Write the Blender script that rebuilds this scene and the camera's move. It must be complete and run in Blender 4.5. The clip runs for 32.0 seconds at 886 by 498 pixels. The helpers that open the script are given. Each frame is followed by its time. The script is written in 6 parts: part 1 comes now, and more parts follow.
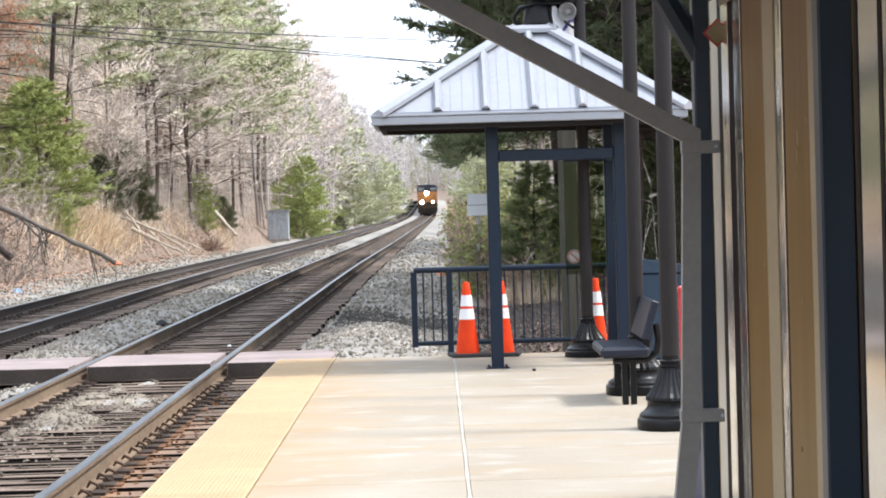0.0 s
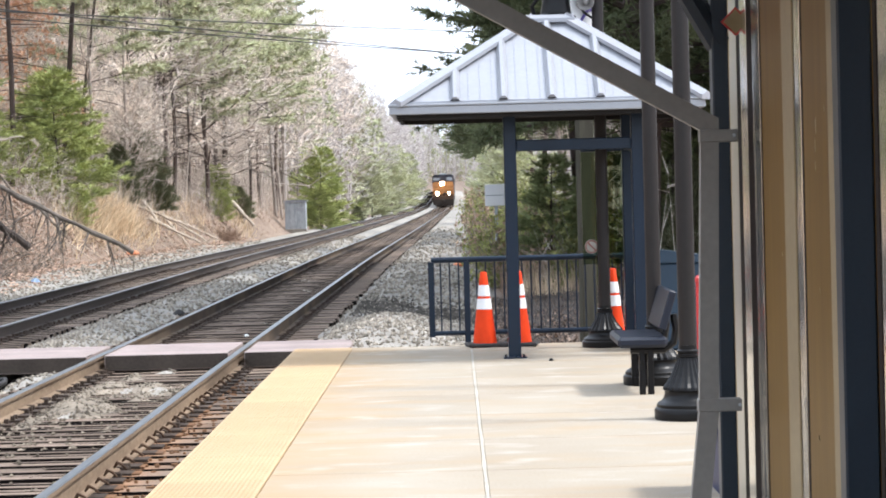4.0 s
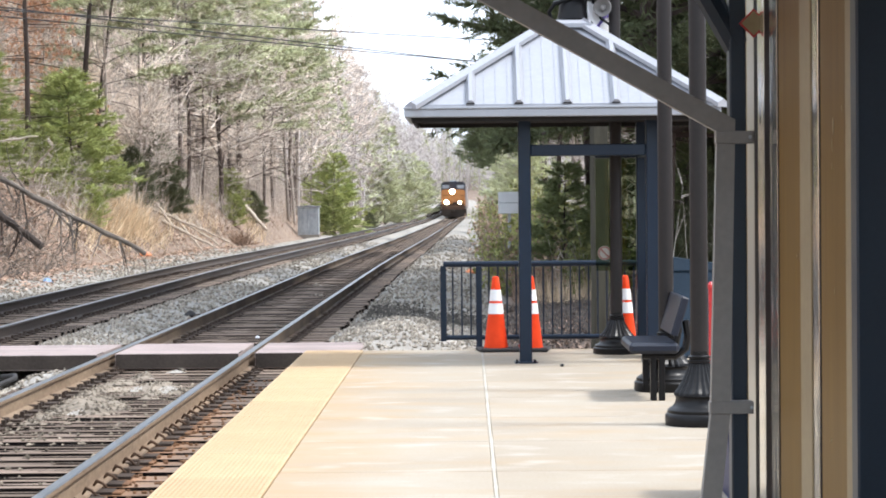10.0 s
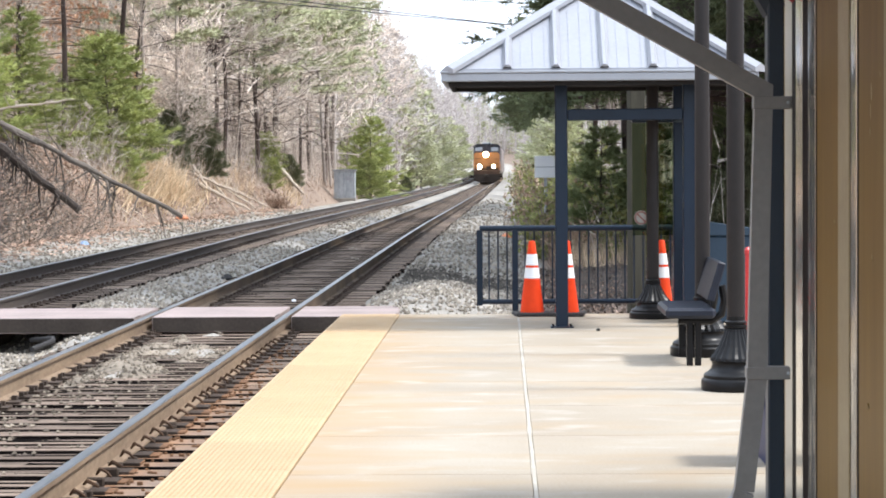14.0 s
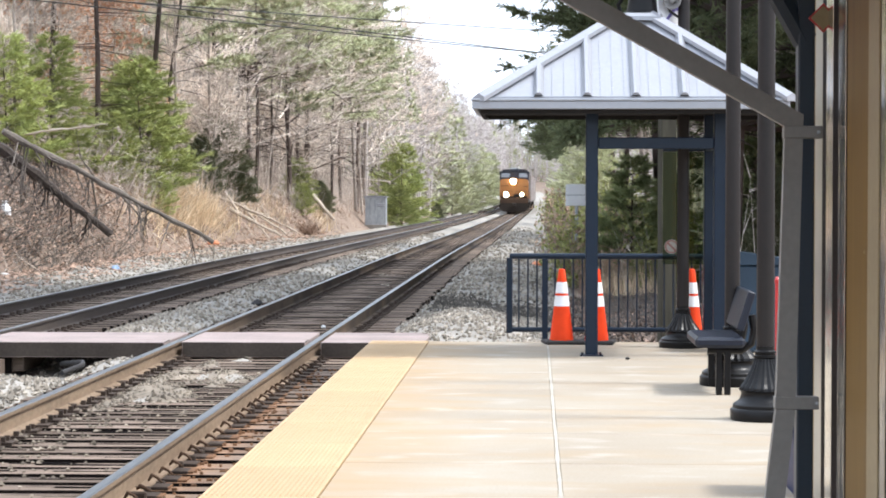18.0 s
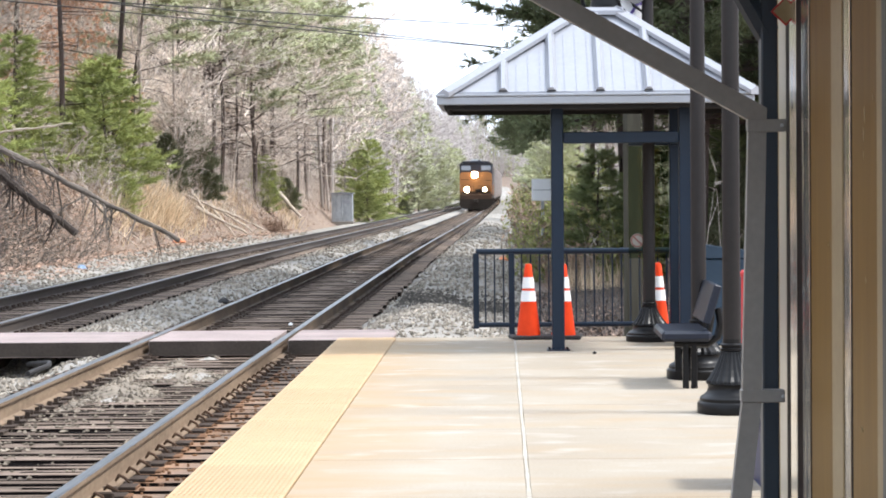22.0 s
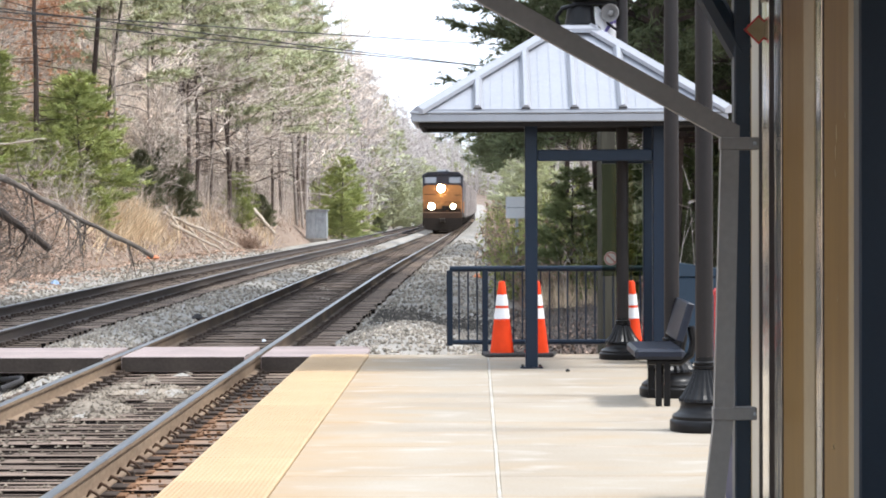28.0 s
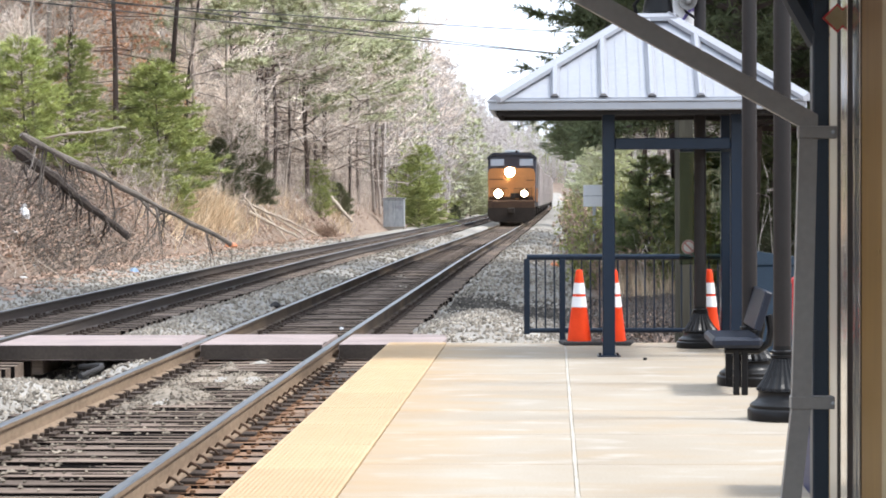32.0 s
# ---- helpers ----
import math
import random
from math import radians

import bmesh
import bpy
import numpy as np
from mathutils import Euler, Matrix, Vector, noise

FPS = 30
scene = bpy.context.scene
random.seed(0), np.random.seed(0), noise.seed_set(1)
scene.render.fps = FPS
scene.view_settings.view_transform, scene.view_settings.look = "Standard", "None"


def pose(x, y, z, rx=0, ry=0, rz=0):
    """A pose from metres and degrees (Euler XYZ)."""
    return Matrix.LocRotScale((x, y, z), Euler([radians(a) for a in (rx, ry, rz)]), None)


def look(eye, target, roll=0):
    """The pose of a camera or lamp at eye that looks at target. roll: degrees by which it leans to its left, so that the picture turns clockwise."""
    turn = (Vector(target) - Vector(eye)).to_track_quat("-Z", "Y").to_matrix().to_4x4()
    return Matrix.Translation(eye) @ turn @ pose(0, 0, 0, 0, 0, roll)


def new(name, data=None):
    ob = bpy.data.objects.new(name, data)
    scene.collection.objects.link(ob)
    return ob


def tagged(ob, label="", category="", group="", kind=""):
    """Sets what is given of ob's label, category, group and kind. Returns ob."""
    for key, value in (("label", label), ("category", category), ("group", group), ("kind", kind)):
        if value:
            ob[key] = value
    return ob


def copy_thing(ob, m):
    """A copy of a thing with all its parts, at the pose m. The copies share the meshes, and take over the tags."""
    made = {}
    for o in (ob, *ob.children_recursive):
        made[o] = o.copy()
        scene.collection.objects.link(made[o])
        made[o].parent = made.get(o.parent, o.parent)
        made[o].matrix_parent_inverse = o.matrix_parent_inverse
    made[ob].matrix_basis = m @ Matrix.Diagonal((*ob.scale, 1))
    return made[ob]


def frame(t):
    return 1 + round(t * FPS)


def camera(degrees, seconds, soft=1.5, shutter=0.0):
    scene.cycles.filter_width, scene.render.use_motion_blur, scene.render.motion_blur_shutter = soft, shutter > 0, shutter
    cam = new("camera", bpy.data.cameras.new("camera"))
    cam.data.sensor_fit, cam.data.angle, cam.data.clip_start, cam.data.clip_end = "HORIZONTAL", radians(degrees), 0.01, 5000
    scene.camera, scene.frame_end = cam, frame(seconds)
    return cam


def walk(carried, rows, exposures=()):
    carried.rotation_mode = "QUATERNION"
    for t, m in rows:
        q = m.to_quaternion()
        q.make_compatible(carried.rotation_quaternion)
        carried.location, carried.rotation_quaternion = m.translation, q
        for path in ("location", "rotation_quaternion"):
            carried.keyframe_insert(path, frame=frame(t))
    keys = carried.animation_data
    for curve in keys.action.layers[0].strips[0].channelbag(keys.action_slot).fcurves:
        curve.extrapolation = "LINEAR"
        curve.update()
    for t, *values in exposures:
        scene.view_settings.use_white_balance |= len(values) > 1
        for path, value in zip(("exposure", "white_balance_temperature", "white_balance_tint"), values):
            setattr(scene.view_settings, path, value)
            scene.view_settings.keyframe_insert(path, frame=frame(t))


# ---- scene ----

# ---- camera ----
cam = camera(22.18, 32.0, soft=1.85)
# seconds, eye x, y, z, turn to the left, tilt up, lean (degrees)
PATH = [
    (0, -0.012, -0.033, 1.620, -0.131, -1.209, -1.617),
    (0.5, -0.010, -0.026, 1.619, -0.161, -1.756, -1.536),
    (1, -0.004, -0.039, 1.611, 0.132, -1.584, -1.827),
    (1.5, -0.002, -0.033, 1.603, 1.109, -1.560, -2.240),
    (2, -0.001, -0.026, 1.605, 0.509, -1.978, -2.092),
    (2.5, -0.011, -0.034, 1.613, 0.548, -1.999, -1.632),
    (3, -0.013, -0.040, 1.603, 0.442, -1.800, -1.473),
    (3.5, -0.011, -0.030, 1.608, 0.313, -1.510, -1.532),
    (5.5, -0.019, -0.023, 1.614, 0.538, -1.374, -1.469),
    (6, -0.020, -0.023, 1.619, 0.956, -1.589, -1.458),
    (6.5, -0.015, -0.013, 1.587, 0.334, -2.684, -1.260),
    (7, -0.013, 0.017, 1.555, -0.439, -0.661, -0.923),
    (7.5, -0.019, 0.006, 1.550, 0.105, -1.737, -0.697),
    (8, -0.012, 0.002, 1.552, 0.472, -1.330, -0.857),
    (8.5, -0.012, -0.005, 1.552, 1.005, -1.139, -0.873),
    (9, -0.011, 0.000, 1.553, 0.978, -1.220, -0.863),
    (9.5, -0.016, -0.002, 1.554, 0.785, -1.502, -0.571),
    (10, -0.018, -0.001, 1.557, 0.621, -1.201, -0.518),
    (10.5, -0.017, -0.021, 1.561, 0.685, -0.714, -0.790),
    (11, -0.018, -0.017, 1.561, 0.858, -0.622, -0.790),
    (11.5, -0.019, -0.017, 1.560, 1.320, -0.835, -0.732),
    (12, -0.023, -0.018, 1.562, 1.507, -0.999, -0.456),
    (12.5, -0.021, -0.015, 1.562, 1.458, -0.955, -0.526),
    (13, -0.020, -0.016, 1.559, 1.278, -1.315, -0.630),
    (13.5, -0.015, 0.003, 1.561, 1.286, -1.721, -0.577),
    (14, -0.022, -0.013, 1.562, 1.539, -2.112, -0.397),
    (14.5, -0.020, -0.015, 1.564, 1.674, -2.231, -0.381),
    (16.5, -0.014, -0.005, 1.565, 1.580, -1.327, -0.164),
    (17, -0.011, -0.013, 1.563, 1.780, -1.406, -0.267),
    (17.5, -0.015, -0.018, 1.564, 2.071, -1.402, -0.218),
    (18, -0.014, -0.019, 1.560, 2.317, -1.418, 0.063),
    (18.5, -0.015, -0.020, 1.563, 2.271, -1.511, 0.128),
    (19, -0.015, -0.017, 1.563, 2.096, -1.379, 0.147),
    (19.5, -0.012, -0.002, 1.565, 1.813, -1.051, -0.014),
    (20, -0.016, -0.006, 1.562, 1.504, -1.289, 0.167),
    (20.5, -0.018, -0.003, 1.564, 1.588, -1.577, 0.100),
    (21, -0.011, -0.013, 1.569, 1.353, -1.477, -0.361),
    (21.5, -0.003, -0.013, 1.566, 1.663, -1.455, -0.505),
    (22, -0.006, -0.009, 1.564, 1.481, -1.529, -0.509),
    (22.5, -0.008, -0.007, 1.569, 1.192, -1.707, -0.439),
    (23, -0.004, 0.001, 1.570, 1.175, -1.588, -0.542),
    (23.5, -0.003, -0.010, 1.566, 1.465, -1.486, -0.569),
    (24, -0.002, -0.007, 1.566, 1.663, -1.325, -0.586),
    (24.5, -0.001, -0.003, 1.568, 1.686, -1.340, -0.519),
    (25, -0.000, -0.006, 1.574, 1.493, -1.119, -0.521),
    (25.5, -0.001, -0.021, 1.568, 1.619, -1.155, -0.638),
    (27.5, -0.001, -0.008, 1.566, 1.081, -0.933, -0.379),
    (28, 0.001, -0.006, 1.559, 0.829, -1.089, -0.237),
    (28.5, -0.001, -0.018, 1.559, 1.147, -1.539, -0.094),
    (29, 0.001, -0.004, 1.563, 1.336, -1.829, -0.102),
    (29.5, 0.000, -0.004, 1.563, 1.291, -1.763, -0.097),
    (30, -0.003, -0.013, 1.560, 1.526, -1.804, 0.013),
    (30.5, -0.002, -0.017, 1.562, 1.573, -1.196, 0.125),
    (31, -0.006, -0.025, 1.566, 1.566, -1.696, 0.256),
    (31.5, 0.002, -0.036, 1.563, 2.482, -1.378, -0.159),
    (32, -0.000, -0.042, 1.562, 2.785, -1.383, -0.231),
]


def view(x, y, z, turn, tilt, lean):
    return Matrix.Translation((x, y, z)) @ Euler((0, 0, radians(turn))).to_matrix().to_4x4() \
        @ Euler((radians(90 + tilt), 0, 0)).to_matrix().to_4x4() @ Euler((0, 0, radians(lean))).to_matrix().to_4x4()


EXPOSURE = [(0, 0.93), (19.5, 0.92), (21.5, 0.93), (23.5, 0.93), (25.0, 0.80), (27.5, 0.86), (32, 0.90)]
walk(cam, [(t, view(*v)) for t, *v in PATH], EXPOSURE)

# ---- world and sun: thin bright overcast ----
SUN_ELEV, SUN_AZ = 56.0, 95.0     # azimuth clockwise from +y
world = bpy.data.worlds.new("world")
scene.world = world
world.use_nodes = True
wn, wl = world.node_tree.nodes, world.node_tree.links
sky = wn.new("ShaderNodeTexSky")
sky.sky_type, sky.sun_disc = "NISHITA", False
sky.sun_elevation, sky.sun_rotation = radians(SUN_ELEV), radians(SUN_AZ)
sky.air_density, sky.dust_density, sky.ozone_density = 1.0, 4.0, 1.0
veil = wn.new("ShaderNodeMixRGB")
veil.inputs[0].default_value = 0.75
veil.inputs[2].default_value = (10.6, 12.0, 14.2, 1)
wl.new(sky.outputs[0], veil.inputs[1])
wn["Background"].inputs[1].default_value = 0.117
wl.new(veil.outputs[0], wn["Background"].inputs[0])
sun = new("sun", bpy.data.lights.new("sun", "SUN"))
sun.data.energy, sun.data.angle, sun.data.color = 2.6, radians(9), (1.0, 0.98, 0.955)
sa, se = radians(SUN_AZ), radians(SUN_ELEV)
sun_from = Vector((math.sin(sa) * math.cos(se), math.cos(sa) * math.cos(se), math.sin(se)))
sun.matrix_world = look(sun_from * 60, (0, 0, 0))

# ---- materials ----


def material(name, a, b=None, rough=0.7, metal=0.0, grain=40.0, patch=2.0, bump=0.15, depth=0.01, island=0.0, each=0.0, gloss=0.5, stretch=(1, 1, 1)):
    """Two tones mixed by a coarse and a fine noise, with fine relief. island / each: variation by piece."""
    m = bpy.data.materials.new(name)
    m.use_nodes = True
    n, k = m.node_tree.nodes, m.node_tree.links
    p = n["Principled BSDF"]
    b = b or tuple(c * 0.7 for c in a)
    co = n.new("ShaderNodeTexCoord")
    mp = n.new("ShaderNodeMapping")
    mp.inputs["Scale"].default_value = stretch
    k.new(co.outputs["Object"], mp.inputs[0])
    n1, n2 = n.new("ShaderNodeTexNoise"), n.new("ShaderNodeTexNoise")
    n1.inputs["Scale"].default_value, n1.inputs["Detail"].default_value = patch, 5
    n2.inputs["Scale"].default_value, n2.inputs["Detail"].default_value = grain, 4
    k.new(mp.outputs[0], n1.inputs[0]), k.new(mp.outputs[0], n2.inputs[0])
    mix = n.new("ShaderNodeMixRGB")
    mix.inputs[1].default_value, mix.inputs[2].default_value = (*a, 1), (*b, 1)
    add = n.new("ShaderNodeMath")
    add.operation = "MULTIPLY_ADD"
    k.new(n1.outputs[0], add.inputs[0])
    add.inputs[1].default_value = 1.6
    half = n.new("ShaderNodeMath")
    half.operation = "MULTIPLY_ADD"
    k.new(n2.outputs[0], half.inputs[0])
    half.inputs[1].default_value, half.inputs[2].default_value = 1.2, -0.95
    k.new(half.outputs[0], add.inputs[2])
    add.use_clamp = True
    k.new(add.outputs[0], mix.inputs[0])
    last = mix.outputs[0]
    for amount, kind in ((island, "geo"), (each, "obj")):
        if amount:
            src = n.new("ShaderNodeNewGeometry") if kind == "geo" else n.new("ShaderNodeObjectInfo")
            hsv = n.new("ShaderNodeHueSaturation")
            mr = n.new("ShaderNodeMapRange")
            mr.inputs[3].default_value, mr.inputs[4].default_value = 1 - amount, 1 + amount
            k.new(src.outputs["Random Per Island" if kind == "geo" else "Random"], mr.inputs[0])
            k.new(mr.outputs[0], hsv.inputs["Value"])
            k.new(last, hsv.inputs["Color"])
            last = hsv.outputs[0]
    k.new(last, p.inputs["Base Color"])
    p.inputs["Roughness"].default_value, p.inputs["Metallic"].default_value = rough, metal
    p.inputs["Specular IOR Level"].default_value = gloss
    if bump:
        bp = n.new("ShaderNodeBump")
        bp.inputs["Strength"].default_value, bp.inputs["Distance"].default_value = bump, depth
        k.new(n2.outputs[0], bp.inputs["Height"])
        k.new(bp.outputs[0], p.inputs["Normal"])
    return m


def glowing(name, colour, strength):
    m = bpy.data.materials.new(name)
    m.use_nodes = True
    p = m.node_tree.nodes["Principled BSDF"]
    p.inputs["Base Color"].default_value = (*colour, 1)
    p.inputs["Emission Color"].default_value, p.inputs["Emission Strength"].default_value = (*colour, 1), strength
    return m


def clear_glass(name, tint, rough=0.03):
    m = bpy.data.materials.new(name)
    m.use_nodes = True
    n, k = m.node_tree.nodes, m.node_tree.links
    out = n["Material Output"]
    tr, gl, mx, fr = n.new("ShaderNodeBsdfTransparent"), n.new("ShaderNodeBsdfGlossy"), n.new("ShaderNodeMixShader"), n.new("ShaderNodeFresnel")
    tr.inputs[0].default_value = (*tint, 1)
    gl.inputs["Roughness"].default_value = rough
    fr.inputs[0].default_value = 1.5
    k.new(fr.outputs[0], mx.inputs[0]), k.new(tr.outputs[0], mx.inputs[1]), k.new(gl.outputs[0], mx.inputs[2])
    k.new(mx.outputs[0], out.inputs[0])
    return m


M_CONC = material("concrete", (0.329, 0.2925, 0.2376), (0.2538, 0.2061, 0.1521), 0.85, grain=60, patch=0.7, bump=0.1, depth=0.004, each=0.05, gloss=0.25)


def rust_stain(m, x0, x1, tint):
    """Rusty run-off from the strip along the platform edge, fading across the slabs in ragged streaks."""
    n, k = m.node_tree.nodes, m.node_tree.links
    bs = n["Principled BSDF"]
    was = bs.inputs["Base Color"].links[0].from_socket
    co, sp = n.new("ShaderNodeTexCoord"), n.new("ShaderNodeSeparateXYZ")
    k.new(co.outputs["Object"], sp.inputs[0])
    mp, nz = n.new("ShaderNodeMapping"), n.new("ShaderNodeTexNoise")
    mp.inputs["Scale"].default_value = (0.7, 2.2, 1)
    nz.inputs["Scale"].default_value, nz.inputs["Detail"].default_value = 1.3, 6
    k.new(co.outputs["Object"], mp.inputs[0]), k.new(mp.outputs[0], nz.inputs[0])
    fall = n.new("ShaderNodeMapRange")
    fall.inputs[1].default_value, fall.inputs[2].default_value, fall.inputs[3].default_value, fall.inputs[4].default_value = x0, x1, 0.75, 0.0
    k.new(sp.outputs[0], fall.inputs[0])
    ra = n.new("ShaderNodeMapRange")
    ra.inputs[1].default_value, ra.inputs[2].default_value, ra.inputs[3].default_value, ra.inputs[4].default_value = 0.35, 0.75, -0.25, 0.55
    k.new(nz.outputs[0], ra.inputs[0])
    ad = n.new("ShaderNodeMath")
    ad.operation, ad.use_clamp = "ADD", True
    k.new(fall.outputs[0], ad.inputs[0]), k.new(ra.outputs[0], ad.inputs[1])
    mx = n.new("ShaderNodeMixRGB")
    k.new(ad.outputs[0], mx.inputs[0]), k.new(was, mx.inputs[1])
    mx.inputs[2].default_value = (*tint, 1)
    k.new(mx.outputs[0], bs.inputs["Base Color"])


rust_stain(M_CONC, -1.15, -0.30, (0.325, 0.232, 0.138))


def lime_streaks(m, tint):
    """Pale lime marks left across the slabs where water has dried."""
    n, k = m.node_tree.nodes, m.node_tree.links
    bs = n["Principled BSDF"]
    was = bs.inputs["Base Color"].links[0].from_socket
    co, mp, nz, ra, mx = n.new("ShaderNodeTexCoord"), n.new("ShaderNodeMapping"), n.new("ShaderNodeTexNoise"), n.new("ShaderNodeMapRange"), n.new("ShaderNodeMixRGB")
    mp.inputs["Scale"].default_value = (1.1, 1.9, 1)
    nz.inputs["Scale"].default_value, nz.inputs["Detail"].default_value = 1.7, 3
    k.new(co.outputs["Object"], mp.inputs[0]), k.new(mp.outputs[0], nz.inputs[0]), k.new(nz.outputs[0], ra.inputs[0])
    ra.inputs[1].default_value, ra.inputs[2].default_value, ra.inputs[3].default_value, ra.inputs[4].default_value = 0.56, 0.74, 0.0, 0.5
    k.new(ra.outputs[0], mx.inputs[0]), k.new(was, mx.inputs[1])
    mx.inputs[2].default_value = (*tint, 1)
    k.new(mx.outputs[0], bs.inputs["Base Color"])


lime_streaks(M_CONC, (0.40, 0.375, 0.335))
M_JOINT = material("joint_filler", (0.40, 0.372, 0.32), (0.29, 0.255, 0.205), 0.9, grain=14, patch=3)
M_SLABSIDE = material("concrete_edge", (0.288, 0.264, 0.232), (0.176, 0.152, 0.128), 0.9, grain=25)
M_TACT = material("tactile_yellow", (0.4417, 0.3181, 0.1899), (0.3711, 0.2562, 0.1458), 0.75, grain=50, patch=1.5, bump=0.1, depth=0.003, each=0.06, gloss=0.25)
M_BALL = material("ballast", (0.41, 0.385, 0.345), (0.22, 0.205, 0.184), 0.95, grain=22, patch=0.6, bump=1.0, depth=0.06, gloss=0.1)
M_STONE = material("ballast_stone", (0.35, 0.312, 0.26), (0.145, 0.125, 0.102), 0.95, grain=14, patch=2.5, island=0.45, bump=0, gloss=0.1)
# creosoted tie sides, near black with the shade of the gaps put in
M_TIESIDE = material("creosote_gap_shade", (0.012, 0.009, 0.008), (0.006, 0.005, 0.0045), 0.9, grain=18, patch=2, bump=0.3, gloss=0.05)
M_TIE = material("creosoted_tie", (0.25, 0.192, 0.152), (0.075, 0.057, 0.046), 0.9, grain=18, patch=1.2, bump=0.8, depth=0.02, each=0.3, stretch=(0.25, 2, 2), gloss=0.08)
M_RUST = material("rusty_steel", (0.26, 0.19, 0.13), (0.12, 0.083, 0.058), 0.8, 0.0, grain=30, patch=1.5, bump=0.2, stretch=(1, 0.3, 1), gloss=0.2)


def rail_rust(m, tint):
    """Rust washed from the rail over the outer end of each tie."""
    n, k = m.node_tree.nodes, m.node_tree.links
    bs = n["Principled BSDF"]
    was = bs.inputs["Base Color"].links[0].from_socket
    co, sp, nz, mx = n.new("ShaderNodeTexCoord"), n.new("ShaderNodeSeparateXYZ"), n.new("ShaderNodeTexNoise"), n.new("ShaderNodeMixRGB")
    nz.inputs["Scale"].default_value, nz.inputs["Detail"].default_value = 7.0, 4
    k.new(co.outputs["Object"], sp.inputs[0]), k.new(co.outputs["Object"], nz.inputs[0])
    last = nz.outputs[0]
    for lo, hi, a, b in ((0.76, 0.82, 0.0, 1.0), (0.90, 1.2, 1.6, 0.0)):
        mr, mu = n.new("ShaderNodeMapRange"), n.new("ShaderNodeMath")
        mr.inputs[1].default_value, mr.inputs[2].default_value, mr.inputs[3].default_value, mr.inputs[4].default_value = lo, hi, a, b
        mu.operation = "MULTIPLY"
        k.new(sp.outputs[0], mr.inputs[0]), k.new(mr.outputs[0], mu.inputs[0]), k.new(last, mu.inputs[1])
        last = mu.outputs[0]
    k.new(last, mx.inputs[0]), k.new(was, mx.inputs[1])
    mx.inputs[2].default_value = (*tint, 1)
    k.new(mx.outputs[0], bs.inputs["Base Color"])


M_RUSTYTIE = material("rust_washed_tie", (0.25, 0.192, 0.152), (0.075, 0.057, 0.046), 0.9, grain=18, patch=1.2, bump=0.8, depth=0.02, each=0.3, stretch=(0.25, 2, 2), gloss=0.08)
rail_rust(M_RUSTYTIE, (0.29, 0.165, 0.095))
M_GRIMESTONE = material("grimy_ballast_stone", (0.25, 0.212, 0.168), (0.075, 0.063, 0.051), 0.95, grain=14, patch=2.5, island=0.55, bump=0, gloss=0.1)
M_RAILTOP = material("polished_rail", (0.17, 0.18, 0.192), (0.09, 0.095, 0.10), 0.38, 1.0, grain=20, patch=2, bump=0.02, stretch=(1, 0.1, 1))


def shade_along(m, y0, y1, tint):
    """Darkens the rail sides past the crossing: shade there put into the colour."""
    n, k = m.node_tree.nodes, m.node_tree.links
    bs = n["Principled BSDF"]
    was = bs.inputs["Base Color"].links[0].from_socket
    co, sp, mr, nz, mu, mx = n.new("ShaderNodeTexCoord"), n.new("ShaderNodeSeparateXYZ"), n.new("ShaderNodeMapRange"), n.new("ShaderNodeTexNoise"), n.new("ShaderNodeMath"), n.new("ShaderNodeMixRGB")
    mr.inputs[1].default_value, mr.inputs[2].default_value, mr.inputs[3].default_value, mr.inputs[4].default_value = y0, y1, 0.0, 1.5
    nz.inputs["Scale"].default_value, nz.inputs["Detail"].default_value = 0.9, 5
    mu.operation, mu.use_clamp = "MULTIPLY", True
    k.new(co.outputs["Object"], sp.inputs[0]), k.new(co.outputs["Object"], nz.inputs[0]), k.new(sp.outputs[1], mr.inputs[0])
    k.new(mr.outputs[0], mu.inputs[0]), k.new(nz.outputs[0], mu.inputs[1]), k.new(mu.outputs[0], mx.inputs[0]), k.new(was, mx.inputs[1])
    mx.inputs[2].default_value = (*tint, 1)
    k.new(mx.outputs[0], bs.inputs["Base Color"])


shade_along(M_RUST, 22.0, 30.0, (0.06, 0.047, 0.038))
M_OLDRAIL = material("dull_dark_rail", (0.084, 0.0665, 0.056), (0.049, 0.0392, 0.035), 0.8, 0.1, grain=30, patch=1.5, bump=0.2, stretch=(1, 0.3, 1))
M_PLATE = material("tie_plate_rust", (0.075, 0.054, 0.042), (0.035, 0.027, 0.022), 0.85, 0.1, grain=30, gloss=0.15)
M_HOOK = material("spike_rust", (0.10, 0.058, 0.036), (0.035, 0.024, 0.018), 0.85, grain=30, patch=6, gloss=0.12)
M_RUSTPLATE = material("orange_rust", (0.20, 0.105, 0.056), (0.075, 0.046, 0.031), 0.9, 0.0, grain=30, patch=3, bump=0.3, gloss=0.1)
M_BOARD = material("crossing_board", (0.31, 0.25, 0.235), (0.215, 0.178, 0.17), 0.9, grain=30, patch=2, bump=0.3, each=0.08, gloss=0.2)
# brown board fronts, darker than the tops with their shade put in
M_BOARDSIDE = material("shaded_board_face", (0.072, 0.058, 0.048), (0.034, 0.028, 0.024), 0.9, grain=30, gloss=0.1)
M_BLUE = material("slate_blue_paint", (0.006, 0.0155, 0.032), (0.005, 0.012, 0.025), 0.38, grain=60, patch=3, bump=0.03, gloss=0.3)
M_NAVY = material("navy_paint", (0.012, 0.025, 0.042), (0.009, 0.019, 0.033), 0.4, grain=60, patch=3, bump=0.03, gloss=0.5)
M_ROOF = material("white_metal_roof", (0.3069, 0.3155, 0.3412), (0.2649, 0.2734, 0.2984), 0.35, 0.15, grain=25, patch=1.5, bump=0.03)
